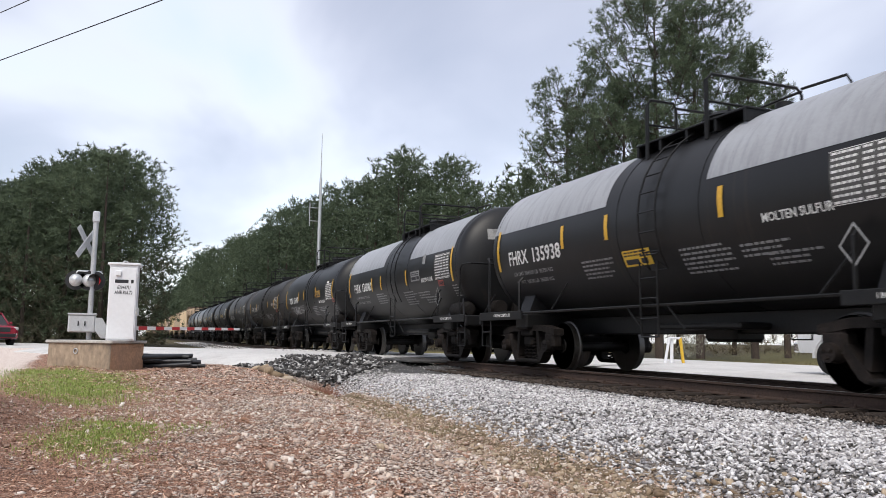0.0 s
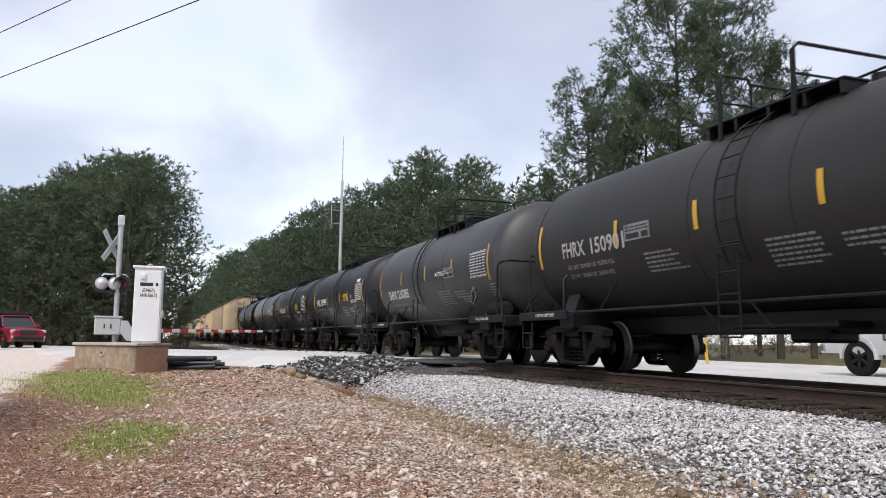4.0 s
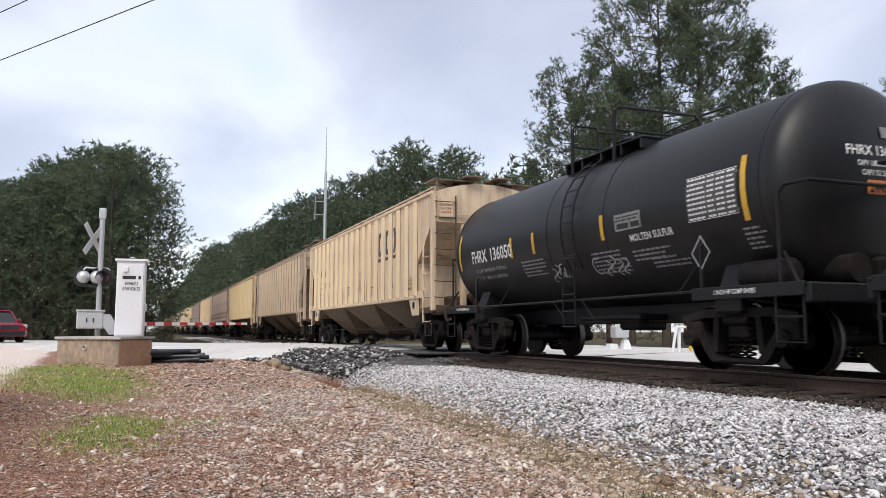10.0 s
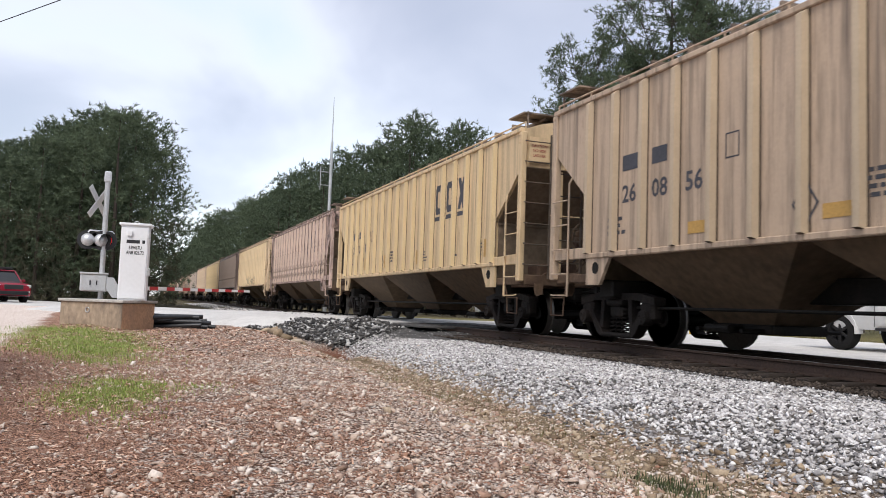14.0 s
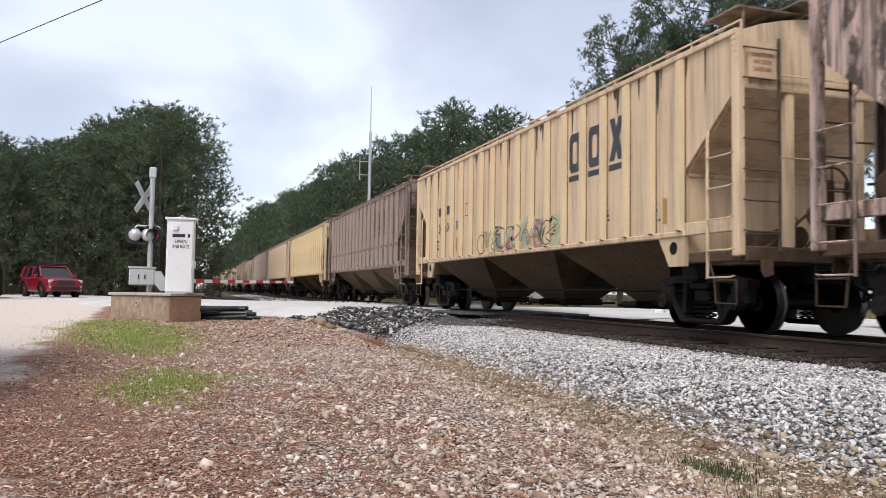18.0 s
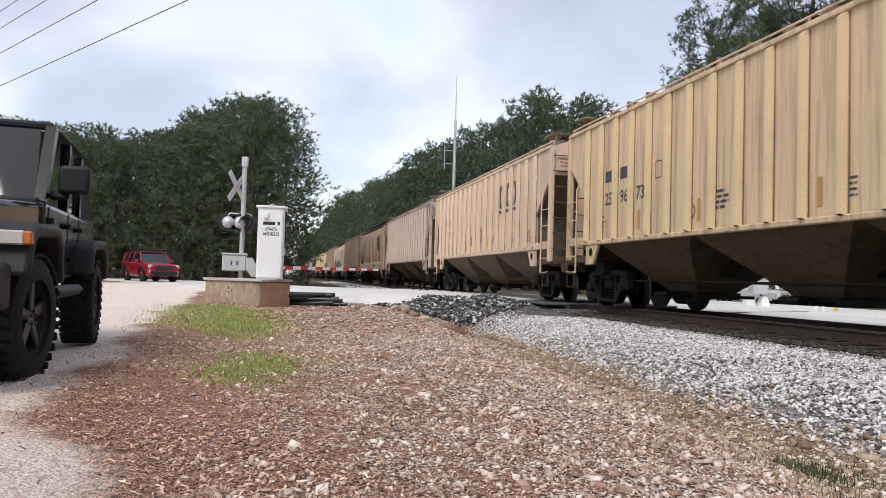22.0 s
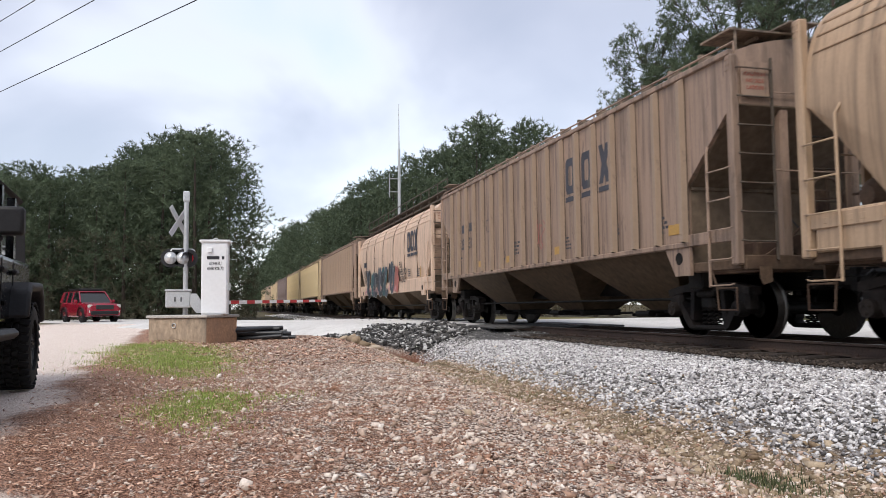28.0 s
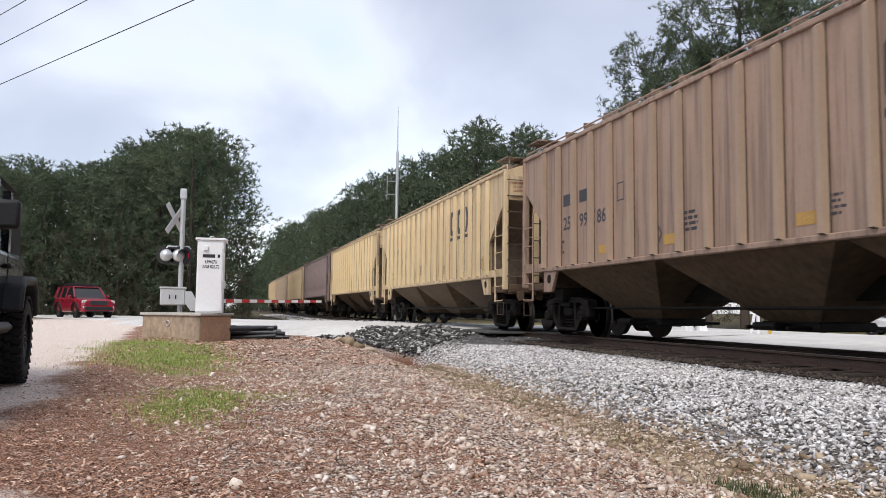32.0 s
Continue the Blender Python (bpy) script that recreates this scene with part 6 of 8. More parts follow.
def shell_patch(y0, y1, a0, a1, lift=0.006, r=T_R, n=10):
    """A panel on the shell; angles in degrees from the top, negative to the near side."""
    s = Shape()
    prof = [(y0, r + lift), ((y0 + y1) / 2, r + lift), (y1, r + lift)]
    return s.lathe(prof, "y", n, (0, 0, T_Z), a0, a1)


def on_tank(car, name, shape, material, z0, y0, label="", kind="", lift=0.010):
    ob = part(name, wrapped(shape, T_R, T_Z, z0, y0, lift), material, car, label, smooth=0)
    return tagged(ob, label, kind=kind) if kind else ob


def plate(w, h, n=4):
    """A flat plate in y and z, cut across so that it can follow the shell."""
    s = Shape()
    vs = [(0, 0, h * i / n) for i in range(n + 1)] + [(0, -w, h * i / n) for i in range(n + 1)]
    return s.add(vs, [(i, n + 1 + i, n + 2 + i, i + 1) for i in range(n)])


def fitted(text, height, width):
    """Lettering squeezed to a known width."""
    t = letters(text, height)
    k = width / -min(v[1] for v in t.v)
    return Shape().add([(x, y * k, z) for x, y, z in t.v], t.f)


def table(w, h, rows, seed):
    """A ruled and printed panel: border, row lines and columns of small figures."""
    rng = random.Random(seed)
    s = Shape()

    def line(y0, z0, y1, z1):
        s.add([(0, y0, z0), (0, y1, z0), (0, y1, z1), (0, y0, z1)], [(0, 1, 2, 3)])
    for z in (0, h - 0.008):
        line(0, z, -w, z + 0.008)
    for y in (0, -w * 0.42, -w * 0.6, -w * 0.8, -w + 0.008):
        line(y, 0, y - 0.008, h)
    for r in range(rows):
        z = h * (r + 0.28) / rows
        for c0, c1 in ((0.03, 0.40), (0.44, 0.58), (0.62, 0.78), (0.82, 0.97)):
            y = -w * c0
            while y > -w * c1 + 0.03:
                q = rng.uniform(0.03, 0.09)
                line(y, z, max(y - q, -w * c1), z + h / rows * 0.42)
                y -= q + 0.014
    return s


def head_y(x, z, half):
    q = max(0.0, 1 - (x * x + z * z) / (T_R * T_R))
    return -half - HEAD * math.sqrt(q) - 0.012


def tank_car(number, look_kind, y, length, spec, seed):
    """Empty at rail level > shell, frame, walkway, rails, lettering, two trucks. spec: where its marks stand."""
    words = {"satin": "dusty satin black tank car with orange and yellow notices", "black": "satin black tank car with white stencils and yellow reflectors", "band": "black tank car with a pale grey dusted top band",
             "grey": "dark grey weathered tank car with faded yellow reflectors", "dull": "matte brown-black tank car with faded stencils", "chalk": "black tank car with chalky grey streaks over the top"}
    car = thing("tank_car", words[look_kind], "tank car", "freight cars of the train", pose(TRACK_X, y, 0))
    body = {"satin": TANK_SATIN, "black": TANK_BLACK, "band": TANK_BLACK, "grey": TANK_GREY, "dull": TANK_DULL, "chalk": TANK_CHALK}[look_kind]
    pin = (length - T_GAP) / 2            # truck centres
    half = pin + 0.95                     # end of the straight shell
    end = length / 2
    tag_ = "%.2f" % length
    part("tank_shell", lambda: tank_shell(half), body, car, "", key="tank_shell" + tag_)
    if look_kind == "band":
        for y0, y1 in ((-half + 0.25, -1.6), (0.9, half + 0.02)):
            part("grey_band", shell_patch(y0, y1, -76, 76, 0.005, n=30), TANK_BAND, car, "pale grey dusted band over the top")
    for yy in (-half + 0.1, -1.45, 0.55, half - 0.1):
        part("shell_seam", shell_patch(yy - 0.012, yy + 0.012, -180, 180, 0.007, n=48), body, car)

    part("centre_sill", lambda: Shape().box((0, 0, 0.86), (0.34, length - 1.3, 0.34), 0.02).box((0, -0.5, 0.80), (1.5, 1.9, 0.10), 0.03).box((0, -0.5, 0.72), (0.6, 0.7, 0.3), 0.05), FRAME_BLACK, car, "", key="tank_sill" + tag_)

    def saddle():
        s = Shape()
        s.box((0, 0, 0.94), (2.5, 0.5, 0.30), 0.03)
        s.prism([(-1.20, 1.05), (1.20, 1.05), (1.02, 1.50), (0.8, 1.36), (0.4, 1.12), (-0.4, 1.12), (-0.8, 1.36), (-1.02, 1.50)], -0.22, 0.22, "y")
        return s
    for k in (-1, 1):
        flip = 0 if k > 0 else 180
        part("saddle", saddle, FRAME_BLACK, car, "", pose(0, k * pin, 0), key="saddle")
        part("end_sill", lambda: Shape().box((0, 0, 1.00), (2.9, 0.10, 0.24), 0.02), FRAME_BLACK, car, "", pose(0, k * (end - 0.42), 0), key="tank_end_sill")

        def deck():
            s = Shape()
            s.box((0, 0, 0), (2.9, 1.0, 0.05), 0.01)
            for q in (-1, 1):
                s.box((q * 1.45, -0.55, -0.03), (0.05, 2.0, 0.17), 0.01)
            return s
        part("end_platform", deck, FRAME_BLACK, car, "", pose(0, k * (end - 0.9), 1.08, 0, 0, flip), key="tank_deck")

        def rail_():
            # over the end from one side to the other, then down to the platform
            s = Shape()
            o = half + 0.22 - (end - 0.9)
            s.tube([(-1.42, o, 0.0), (-1.42, o, 1.12), (-1.40, o + 0.10, 1.22), (-1.30, o + 0.36, 1.24), (1.30, o + 0.36, 1.24), (1.40, o + 0.10, 1.22), (1.42, o, 1.12), (1.42, o, 0.0)], 0.024, 6)
            for q in (-1, 1):
                s.tube([(q * 1.42, o + 0.28, 0.02), (q * 1.30, o - 0.05, 0.42)], 0.02, 5)
                s.tube([(q * 1.42, -1.38, -0.05), (q * 1.42, -1.38, 0.62), (q * 1.34, -1.38, 0.70)], 0.03, 5)
            return s
        part("end_handrail", rail_, FRAME_BLACK, car, "", pose(0, k * (end - 0.9), 1.10, 0, 0, flip), key="tank_rail")
        part("coupler", coupler_shape, GREASE, car, "", pose(0, k * (end - 0.93), 0, 0, 0, flip), key="coupler")
        for e in (-1, 1):
            def step_():
                s = Shape()
                s.tube([(0, -0.22, 0), (0, -0.22, -0.62), (0, 0.22, -0.62), (0, 0.22, 0)], 0.018, 6)
                s.tube([(0, -0.22, -0.32), (0, 0.22, -0.32)], 0.018, 6)
                return s
            part("sill_step", step_, FRAME_BLACK, car, "", pose(e * 1.42, k * (end - 0.72), 1.04), key="sill_step")
        truck(car, k * pin)

        def tube_side():
            s = Shape()
            s.tube([(-1.43, -half - 0.2, 1.09), (-1.43, half + 0.2, 1.09)], 0.024, 6)
            for q in (-half + 1.7, half - 2.5):
                s.tube([(-1.43, q, 1.09), (-1.27, q - 0.36, 1.60)], 0.016, 5)
            for q in (0.25, -0.75):
                s.tube([(-1.43, q, 1.09), (-1.36, q - 0.30, 0.74)], 0.016, 5)
            return s
        part("side_handrail", tube_side, FRAME_BLACK, car, "", pose(0, 0, 0, 0, 0, 0 if k < 0 else 180), key="tank_side_rail" + tag_)

    # manway, top platform and its railing
    def dome():
        s = Shape()
        z = T_Z + T_R
        s.cyl((0, -0.55, z - 0.1), (0, -0.55, z + 0.20), 0.40, n=24)
        s.cyl((0, -0.55, z + 0.20), (0, -0.55, z + 0.26), 0.44, 0.38, n=24)
        for a in range(8):
            t = a * math.pi / 4
            s.cyl((0.40 * math.cos(t), -0.55 + 0.40 * math.sin(t), z + 0.12), (0.40 * math.cos(t), -0.55 + 0.40 * math.sin(t), z + 0.30), 0.028, n=6)
        s.cyl((0.15, -1.5, z - 0.1), (0.15, -1.5, z + 0.22), 0.13, n=12).cyl((-0.12, 0.35, z - 0.1), (-0.12, 0.35, z + 0.16), 0.10, n=12)
        return s
    part("manway", dome, FRAME_BLACK, car, "", key="manway")

    def grate():
        s = Shape()
        z = T_Z + T_R
        for k in (-1, 1):
            s.box((k * 0.66, -0.55, z - 0.05), (0.44, 2.6, 0.03), 0.006)
            for q in (-1.8, -1.2, -0.55, 0.1, 0.7):
                s.box((k * 0.66, q, z - 0.15), (0.42, 0.05, 0.18))
        return s
    part("top_platform", grate, FRAME_BLACK, car, "", key="tank_top_deck")

    def guard():
        s = Shape()
        z = T_Z + T_R + 0.66
        b = T_Z + 1.08
        # trailing hoop, leading frame that crosses over the car, far-side rails
        s.tube([(-0.92, 0.36, b), (-0.92, 0.36, z - 0.12), (-0.86, 0.36, z), (-0.40, 0.36, z), (-0.34, 0.36, z - 0.12), (-0.34, 0.36, b + 0.3)], 0.024, 6)
        s.tube([(-0.92, -1.08, b), (-0.92, -1.08, z - 0.10), (-0.82, -1.08, z), (0.82, -1.08, z), (0.92, -1.08, z - 0.1), (0.92, -1.08, b)], 0.026, 6)
        s.tube([(-0.92, -1.08, z - 0.42), (0.92, -1.08, z - 0.42)], 0.018, 6)
        s.tube([(-0.34, 0.36, z - 0.08), (0.92, 0.36, z - 0.08), (0.92, -1.08, z - 0.04)], 0.022, 6)
        s.tube([(-0.92, 0.36, z - 0.42), (0.92, 0.36, z - 0.42), (0.92, -1.08, z - 0.42)], 0.018, 6)
        s.tube([(0.92, 0.36, b), (0.92, 0.36, z - 0.06)], 0.022, 6)
        s.tube([(0.92, -1.08, z), (0.95, -1.9, z - 0.02), (0.95, -2.0, z - 0.2), (0.95, -2.0, b)], 0.022, 6)
        for q in (0.36, -1.08):
            s.box((-0.92, q, (b + z) / 2 - 0.04), (0.025, 0.08, z - b - 0.1))
        return s
    part("top_railing", guard, FRAME_BLACK, car, "", key="tank_guard")

    def tank_ladder():
        s = Shape()
        pts = []
        for a in range(0, 9):
            t = radians(30 + a * 11.5)
            pts.append((-(T_R + 0.09) * math.sin(t), 0, T_Z + (T_R + 0.09) * math.cos(t)))
        pts += [(-(T_R + 0.06), 0, 1.75), (-(T_R + 0.04), 0, 0.62)]
        for o in (-0.21, 0.21):
            s.tube([(p[0], o, p[2]) for p in pts], 0.016, 5)
        for a in range(0, 9):
            p = Vector(pts[a])
            s.tube([(p[0], -0.21, p[2]), (p[0], 0.21, p[2])], 0.013, 5)
        for zz in (1.85, 1.5, 1.2, 0.9, 0.63):
            s.tube([(-(T_R + 0.05), -0.21, zz), (-(T_R + 0.05), 0.21, zz)], 0.013, 5)
        return s
    for k in (-1, 1):
        part("side_ladder", tank_ladder, FRAME_BLACK, car, "", pose(0, spec.get("ladder", -0.38), 0, 0, 0, 0 if k < 0 else 180), key="tank_ladder")
    # brake gear on the leading end
    part("air_tank", lambda: Shape().lathe([(-0.46, 0.0), (-0.44, 0.12), (-0.36, 0.20), (0.36, 0.20), (0.44, 0.12), (0.46, 0.0)], "y", 20, (-1.16, -pin - 0.72, 1.26)), TRUCK, car, "dusty grey air reservoir", key="tank_air" + tag_)
    part("brake_cylinder", lambda: Shape().cyl((-0.5, -pin - 1.5, 1.32), (-0.5, -pin - 1.1, 1.32), 0.18, n=16).box((0.1, -pin - 1.3, 1.3), (0.4, 0.3, 0.36), 0.05).tube([(-1.1, -pin - 0.2, 0.98), (-0.9, -pin - 0.9, 0.86), (-0.5, -pin - 1.3, 1.14)], 0.025, 5), TRUCK, car, "dusty brake cylinder and piping", key="tank_brake" + tag_)

    def hose():
        s = Shape()
        for q in (-0.28, 0.0, 0.28):
            pts = [(-1.02, -pin + q - 0.18 + 0.36 * i / 8, 0.80 + 0.11 * math.sin(math.pi * i / 8)) for i in range(9)]
            s.tube(pts, 0.014, 5)
        return s
    part("brake_hose", hose, GALV, car, "pale looped brake piping over the truck", key="tank_hose" + tag_)

    def bwheel():
        s = Shape()
        s.tube([(0.28 * math.sin(radians(a)), 0, 0.28 * math.cos(radians(a))) for a in range(0, 361, 20)], 0.018, 5)
        for a in range(0, 360, 60):
            s.tube([(0, 0, 0), (0.28 * math.sin(radians(a)), 0, 0.28 * math.cos(radians(a)))], 0.012, 4)
        return s
    part("brake_wheel", bwheel, FRAME_BLACK, car, "", pose(0.75, -half - 0.66, 1.72), key="brake_wheel")
    # lettering on the near side; the leading end is towards -y
    ink = STENCIL if look_kind != "dull" else STENCIL_DUSTY
    nz = spec.get("z", 2.11)
    n0 = spec.get("num", 4.2)
    if number:
        code, num = number.split()
        on_tank(car, "owner_code", fitted(code, 0.27, 0.84), ink, nz, n0, "white stencilled owner code")
        on_tank(car, "car_number", fitted(num, 0.27, 1.14), ink, nz, n0 - 0.98, "white stencilled car number")
    for q, line in enumerate(("LD LMT 204500 LB  92750 KG", "LT WT  58500 LB  26550 KG")):
        on_tank(car, "capacity_line", fitted(line, 0.075, 1.6 - 0.1 * q), STENCIL_DULL, nz - 0.22 - q * 0.16, n0 - 0.1, "small stencilled weight line", "stuff")
    for k, (rows, ln, gap, size, zz, yy) in enumerate(((5, 1.0, 0.075, 0.034, nz - 0.18, 1.75), (6, 1.1, 0.075, 0.034, 1.86, -0.9), (3, 1.0, 0.075, 0.034, 1.80, -2.1), (3, 0.9, 0.075, 0.034, 1.66, -2.5), (5, 0.42, 0.07, 0.03, 1.86, -pin - 0.45))):
        on_tank(car, "fine_print", bars(rows, ln, gap, size, seed + k), STENCIL_DULL, zz, yy, "rows of small faded stencilling", "stuff")
    my, mz, mw = spec.get("molten", (-2.15, 1.97, 1.1))
    on_tank(car, "cargo_word", fitted("MOLTEN SULFUR", 0.11, mw), ink, mz, my, "white cargo lettering")
    # ruled test panel
    ty = -pin + 0.55 if length < 12.9 else -pin + 0.5
    if spec.get("panel") == "pale":
        on_tank(car, "panel_backing", plate(1.02, 0.62), PANEL_DARK, 2.08, ty, "worn grey panel")
    on_tank(car, "test_panel", table(1.02, 0.62, 9, seed + 5), ink if spec.get("panel") != "pale" else STENCIL, 2.08, ty, "white ruled test panel", "stuff", 0.013)
    for cy, cz, cw, ch, m in spec.get("cards", ()):
        on_tank(car, "card", plate(cw, ch), m, cz, cy, "pasted card", "", 0.012)
    for yy, h, zc in [(half - 0.22, 0.86, 2.42), (-half + 0.36, 0.86, 2.40)] + [(q, 0.42, spec.get("rz", 2.28)) for q in spec.get("marks", (2.05, 1.05, -1.6))]:
        on_tank(car, "reflector", shift(plate(0.10, h), 0, 0.05, 0), REFLECT if look_kind != "grey" else REFLECT_DULL, zc - h / 2, yy, "yellow reflector strip")
    for yy, zz, m in spec.get("notice", ((-1.72, 2.16, PLACARD_Y),)):
        on_tank(car, "notice", plate(0.72, 0.27), m, zz, yy, "printed notice")
        on_tank(car, "notice_line", shift(bars(2, 0.64, 0.05, 0.026, seed + 9, None, 0.1), 0, -0.04, 0), INK, zz + 0.20, yy, "small print", "stuff", 0.013)
        on_tank(car, "notice_line", shift(bars(1, 0.62, 0.1, 0.085, seed + 8, None, 0.0), 0, -0.05, 0), INK, zz + 0.03, yy, "bold line of print", "stuff", 0.013)
    if "code" in spec:
        cy, cz, m = spec["code"]
        on_tank(car, "cargo_code_card", plate(0.36, 0.16), m, cz, cy, "orange-red cargo code card")
        on_tank(car, "cargo_code", fitted("2448", 0.10, 0.28), INK, cz + 0.03, cy - 0.04, "", "", 0.013)
    # hazard placard in its holder by the leading truck
    ring = Shape()
    for k in range(4):
        a, b2 = math.pi / 2 * k, math.pi / 2 * (k + 1)
        ring.add([(0, 0.2 * math.cos(a), 0.25 * math.sin(a)), (0, 0.2 * math.cos(b2), 0.25 * math.sin(b2)), (0, 0.17 * math.cos(b2), 0.21 * math.sin(b2)), (0, 0.17 * math.cos(a), 0.21 * math.sin(a))], [(0, 1, 2, 3)])
    part("placard_holder", shift(ring, -1.44, -pin + 0.25, 1.62), STENCIL_DULL, car, "diamond placard holder")
    # head lettering on the leading end
    hx = -0.08
    for txt, hh, zz, ww in ((number, 0.125, 2.74, 0.92), ("CAPY 13800 US GAL", 0.07, 2.60, 0.62), ("CAPY 52 239 L", 0.07, 2.48, 0.50)):
        if txt:
            t = fitted(txt, hh, ww)
            part("head_lettering", Shape().add([(-y - ww / 2 + hx, head_y(-y - ww / 2 + hx, z + zz - T_Z, half), z + zz) for _, y, z in t.v], t.f), ink, car, smooth=0)
    hz, hm = spec.get("head", (2.24, PLACARD_O))
    part("head_placard", Shape().add([(x, head_y(x, z - T_Z, half) - 0.003, z) for x, z in [(hx - 0.18 + 0.09 * i, hz + 0.18 * j) for j in (0, 1) for i in range(5)]], [(i, i + 1, i + 6, i + 5) for i in range(4)]), hm, car, "orange cargo code placard")
    t = fitted("2448", 0.12, 0.30)
    part("head_placard_code", Shape().add([(-y - 0.15 + hx, head_y(-y - 0.15 + hx, z + hz + 0.03 - T_Z, half) - 0.007, z + hz + 0.03) for _, y, z in t.v], t.f), INK, car, smooth=0)
    for cx, cz, cw, ch in spec.get("headcards", ((0.30, 2.98, 0.5, 0.15),)):
        part("head_card", Shape().add([(x, head_y(x, z - T_Z, half) - 0.003, z) for x, z in [(cx - cw / 2 + cw / 4 * i, cz + ch * j) for j in (0, 1) for i in range(5)]], [(i, i + 1, i + 6, i + 5) for i in range(4)]), PANEL_GREY, car, "faded pasted card")
    for k in (-1, 1):
        t = fitted("1 INCH HF COMP SHOES", 0.06, 0.78)
        part("sill_lettering", shift(t, -1.485, k * (pin + 0.42) + 0.39, 1.03), STENCIL, car, smooth=0)
    return car


# ---- covered hoppers
H_LEN, H_BODY = 17.3, 15.9
SILL_Z, EAVE_Z, RIDGE_Z, H_W = 1.49, 4.19, 4.50, 1.53


def hopper_body():
    """Side sheets with cut-away ends, sloping end sheets and an arched roof."""
    s = Shape()
    e, inn = H_BODY / 2, H_BODY / 2 - 1.25
    side = [(-e, EAVE_Z), (-e, 3.44), (-inn, 2.40), (-inn, SILL_Z), (inn, SILL_Z), (inn, 2.40), (e, 3.44), (e, EAVE_Z)]
    n = len(side)
    arch = [(-H_W + 2 * H_W * i / 8, EAVE_Z + (RIDGE_Z - EAVE_Z) * math.sin(math.pi * i / 8) ** 0.8) for i in range(9)]
    vs = [(-H_W, y, z) for y, z in side] + [(H_W, y, z) for y, z in side]
    fs = [tuple(range(n)), tuple(range(n, 2 * n))[::-1]]
    fs += [(i, i + 1, n + i + 1, n + i) for i in range(n - 1)]
    s.add(vs, fs)
    s.add([(x, -e, z) for x, z in arch] + [(x, e, z) for x, z in arch], [(i, i + 1, 10 + i, 9 + i) for i in range(8)] + [tuple(range(9)), tuple(range(9, 18))[::-1]])
    return s


def rib_shape():
    s = Shape()
    return s.add(
        [(0, -0.06, SILL_Z), (-0.10, -0.045, SILL_Z + 0.03), (-0.10, 0.045, SILL_Z + 0.03), (0, 0.06, SILL_Z),
         (0, -0.06, EAVE_Z - 0.03), (-0.10, -0.045, EAVE_Z - 0.10), (-0.10, 0.045, EAVE_Z - 0.10), (0, 0.06, EAVE_Z - 0.03)],
        [(0, 1, 5, 4), (1, 2, 6, 5), (2, 3, 7, 6), (0, 3, 2, 1), (4, 5, 6, 7)])


def rib_mesh(body):
    """Rib with a clean outer face; grime and shadow lines are painted beside it and on its foot."""
    k = "rib" + body.name
    if k not in MESHES:
        s = rib_shape()
        s.add([(-0.003, y, z) for y, z in ((-0.10, SILL_Z + 0.03), (-0.05, SILL_Z + 0.03), (-0.05, EAVE_Z - 0.05), (-0.085, EAVE_Z - 0.05))], [(0, 1, 2, 3)])
        s.add([(-0.003, y, z) for y, z in ((0.05, SILL_Z + 0.03), (0.105, SILL_Z + 0.03), (0.08, EAVE_Z - 0.05), (0.05, EAVE_Z - 0.05))], [(0, 1, 2, 3)])
        me = mesh_of(s, "rib", body, 0)
        me.materials.append(GRIME_SHADE)
        me.polygons.foreach_set("material_index", [0, 0, 0, 1, 0, 1, 1])
        MESHES[k] = me
    return MESHES[k]


def bay_shape(half=2.08, w=H_W - 0.04, out=0.42, low=0.42):
    s = Shape()
    top = [(-w, -half, SILL_Z), (w, -half, SILL_Z), (w, half, SILL_Z), (-w, half, SILL_Z)]
    bot = [(-out, -0.55, low), (out, -0.55, low), (out, 0.55, low), (-out, 0.55, low)]
    return s.rings([top, bot])


def gate_shape():
    s = Shape()
    s.box((0, 0, 0.36), (1.0, 1.25, 0.14), 0.02)
    s.box((-0.62, 0, 0.36), (0.5, 0.10, 0.10), 0.02)
    for k in (-1, 1):
        s.tube([(-0.9, k * 0.45, 0.34), (0.9, k * 0.45, 0.34)], 0.03, 6)
    s.cyl((-0.9, -0.25, 0.36), (-0.9, 0.25, 0.36), 0.06, n=8)
    return s


def squeeze(shape, k):
    """Narrower lettering."""
    return Shape().add([(x, y * k, z) for x, y, z in shape.v], shape.f)


def mark_blocks(h=0.62, step=0.7847):
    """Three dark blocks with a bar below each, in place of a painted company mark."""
    out = []
    w = h * 0.62
    ring = [(0.0, 0.14), (0.14, 0.0), (0.86, 0.0), (1.0, 0.14), (1.0, 0.86), (0.86, 1.0), (0.14, 1.0), (0.0, 0.86)]
    for i in range(3):
        s = Shape()
        y0 = w / 2 - i * step
        if i < 2:
            inner = [(0.3 + 0.4 * a, 0.22 + 0.56 * b) for a, b in ring]
            pts = [(0, y0 - a * w, b * h) for a, b in ring] + [(0, y0 - a * w, b * h) for a, b in inner]
            s.add(pts, [(k, (k + 1) % 8, 8 + (k + 1) % 8, 8 + k) for k in range(8)])
        else:
            pts = [(0, 0), (0.36, 0), (0.5, 0.22), (0.64, 0), (1, 0), (0.72, 0.5), (1, 1), (0.64, 1), (0.5, 0.78), (0.36, 1), (0, 1), (0.28, 0.5)]
            s.add([(0, y0 - a * w, b * h) for a, b in pts], [tuple(range(12))])
        s.add([(0, y0 + 0.02, -0.22 * h), (0, y0 - w - 0.02, -0.22 * h), (0, y0 - w - 0.02, -0.08 * h), (0, y0 + 0.02, -0.08 * h)], [(0, 1, 2, 3)])
        out.append(s)
    return out


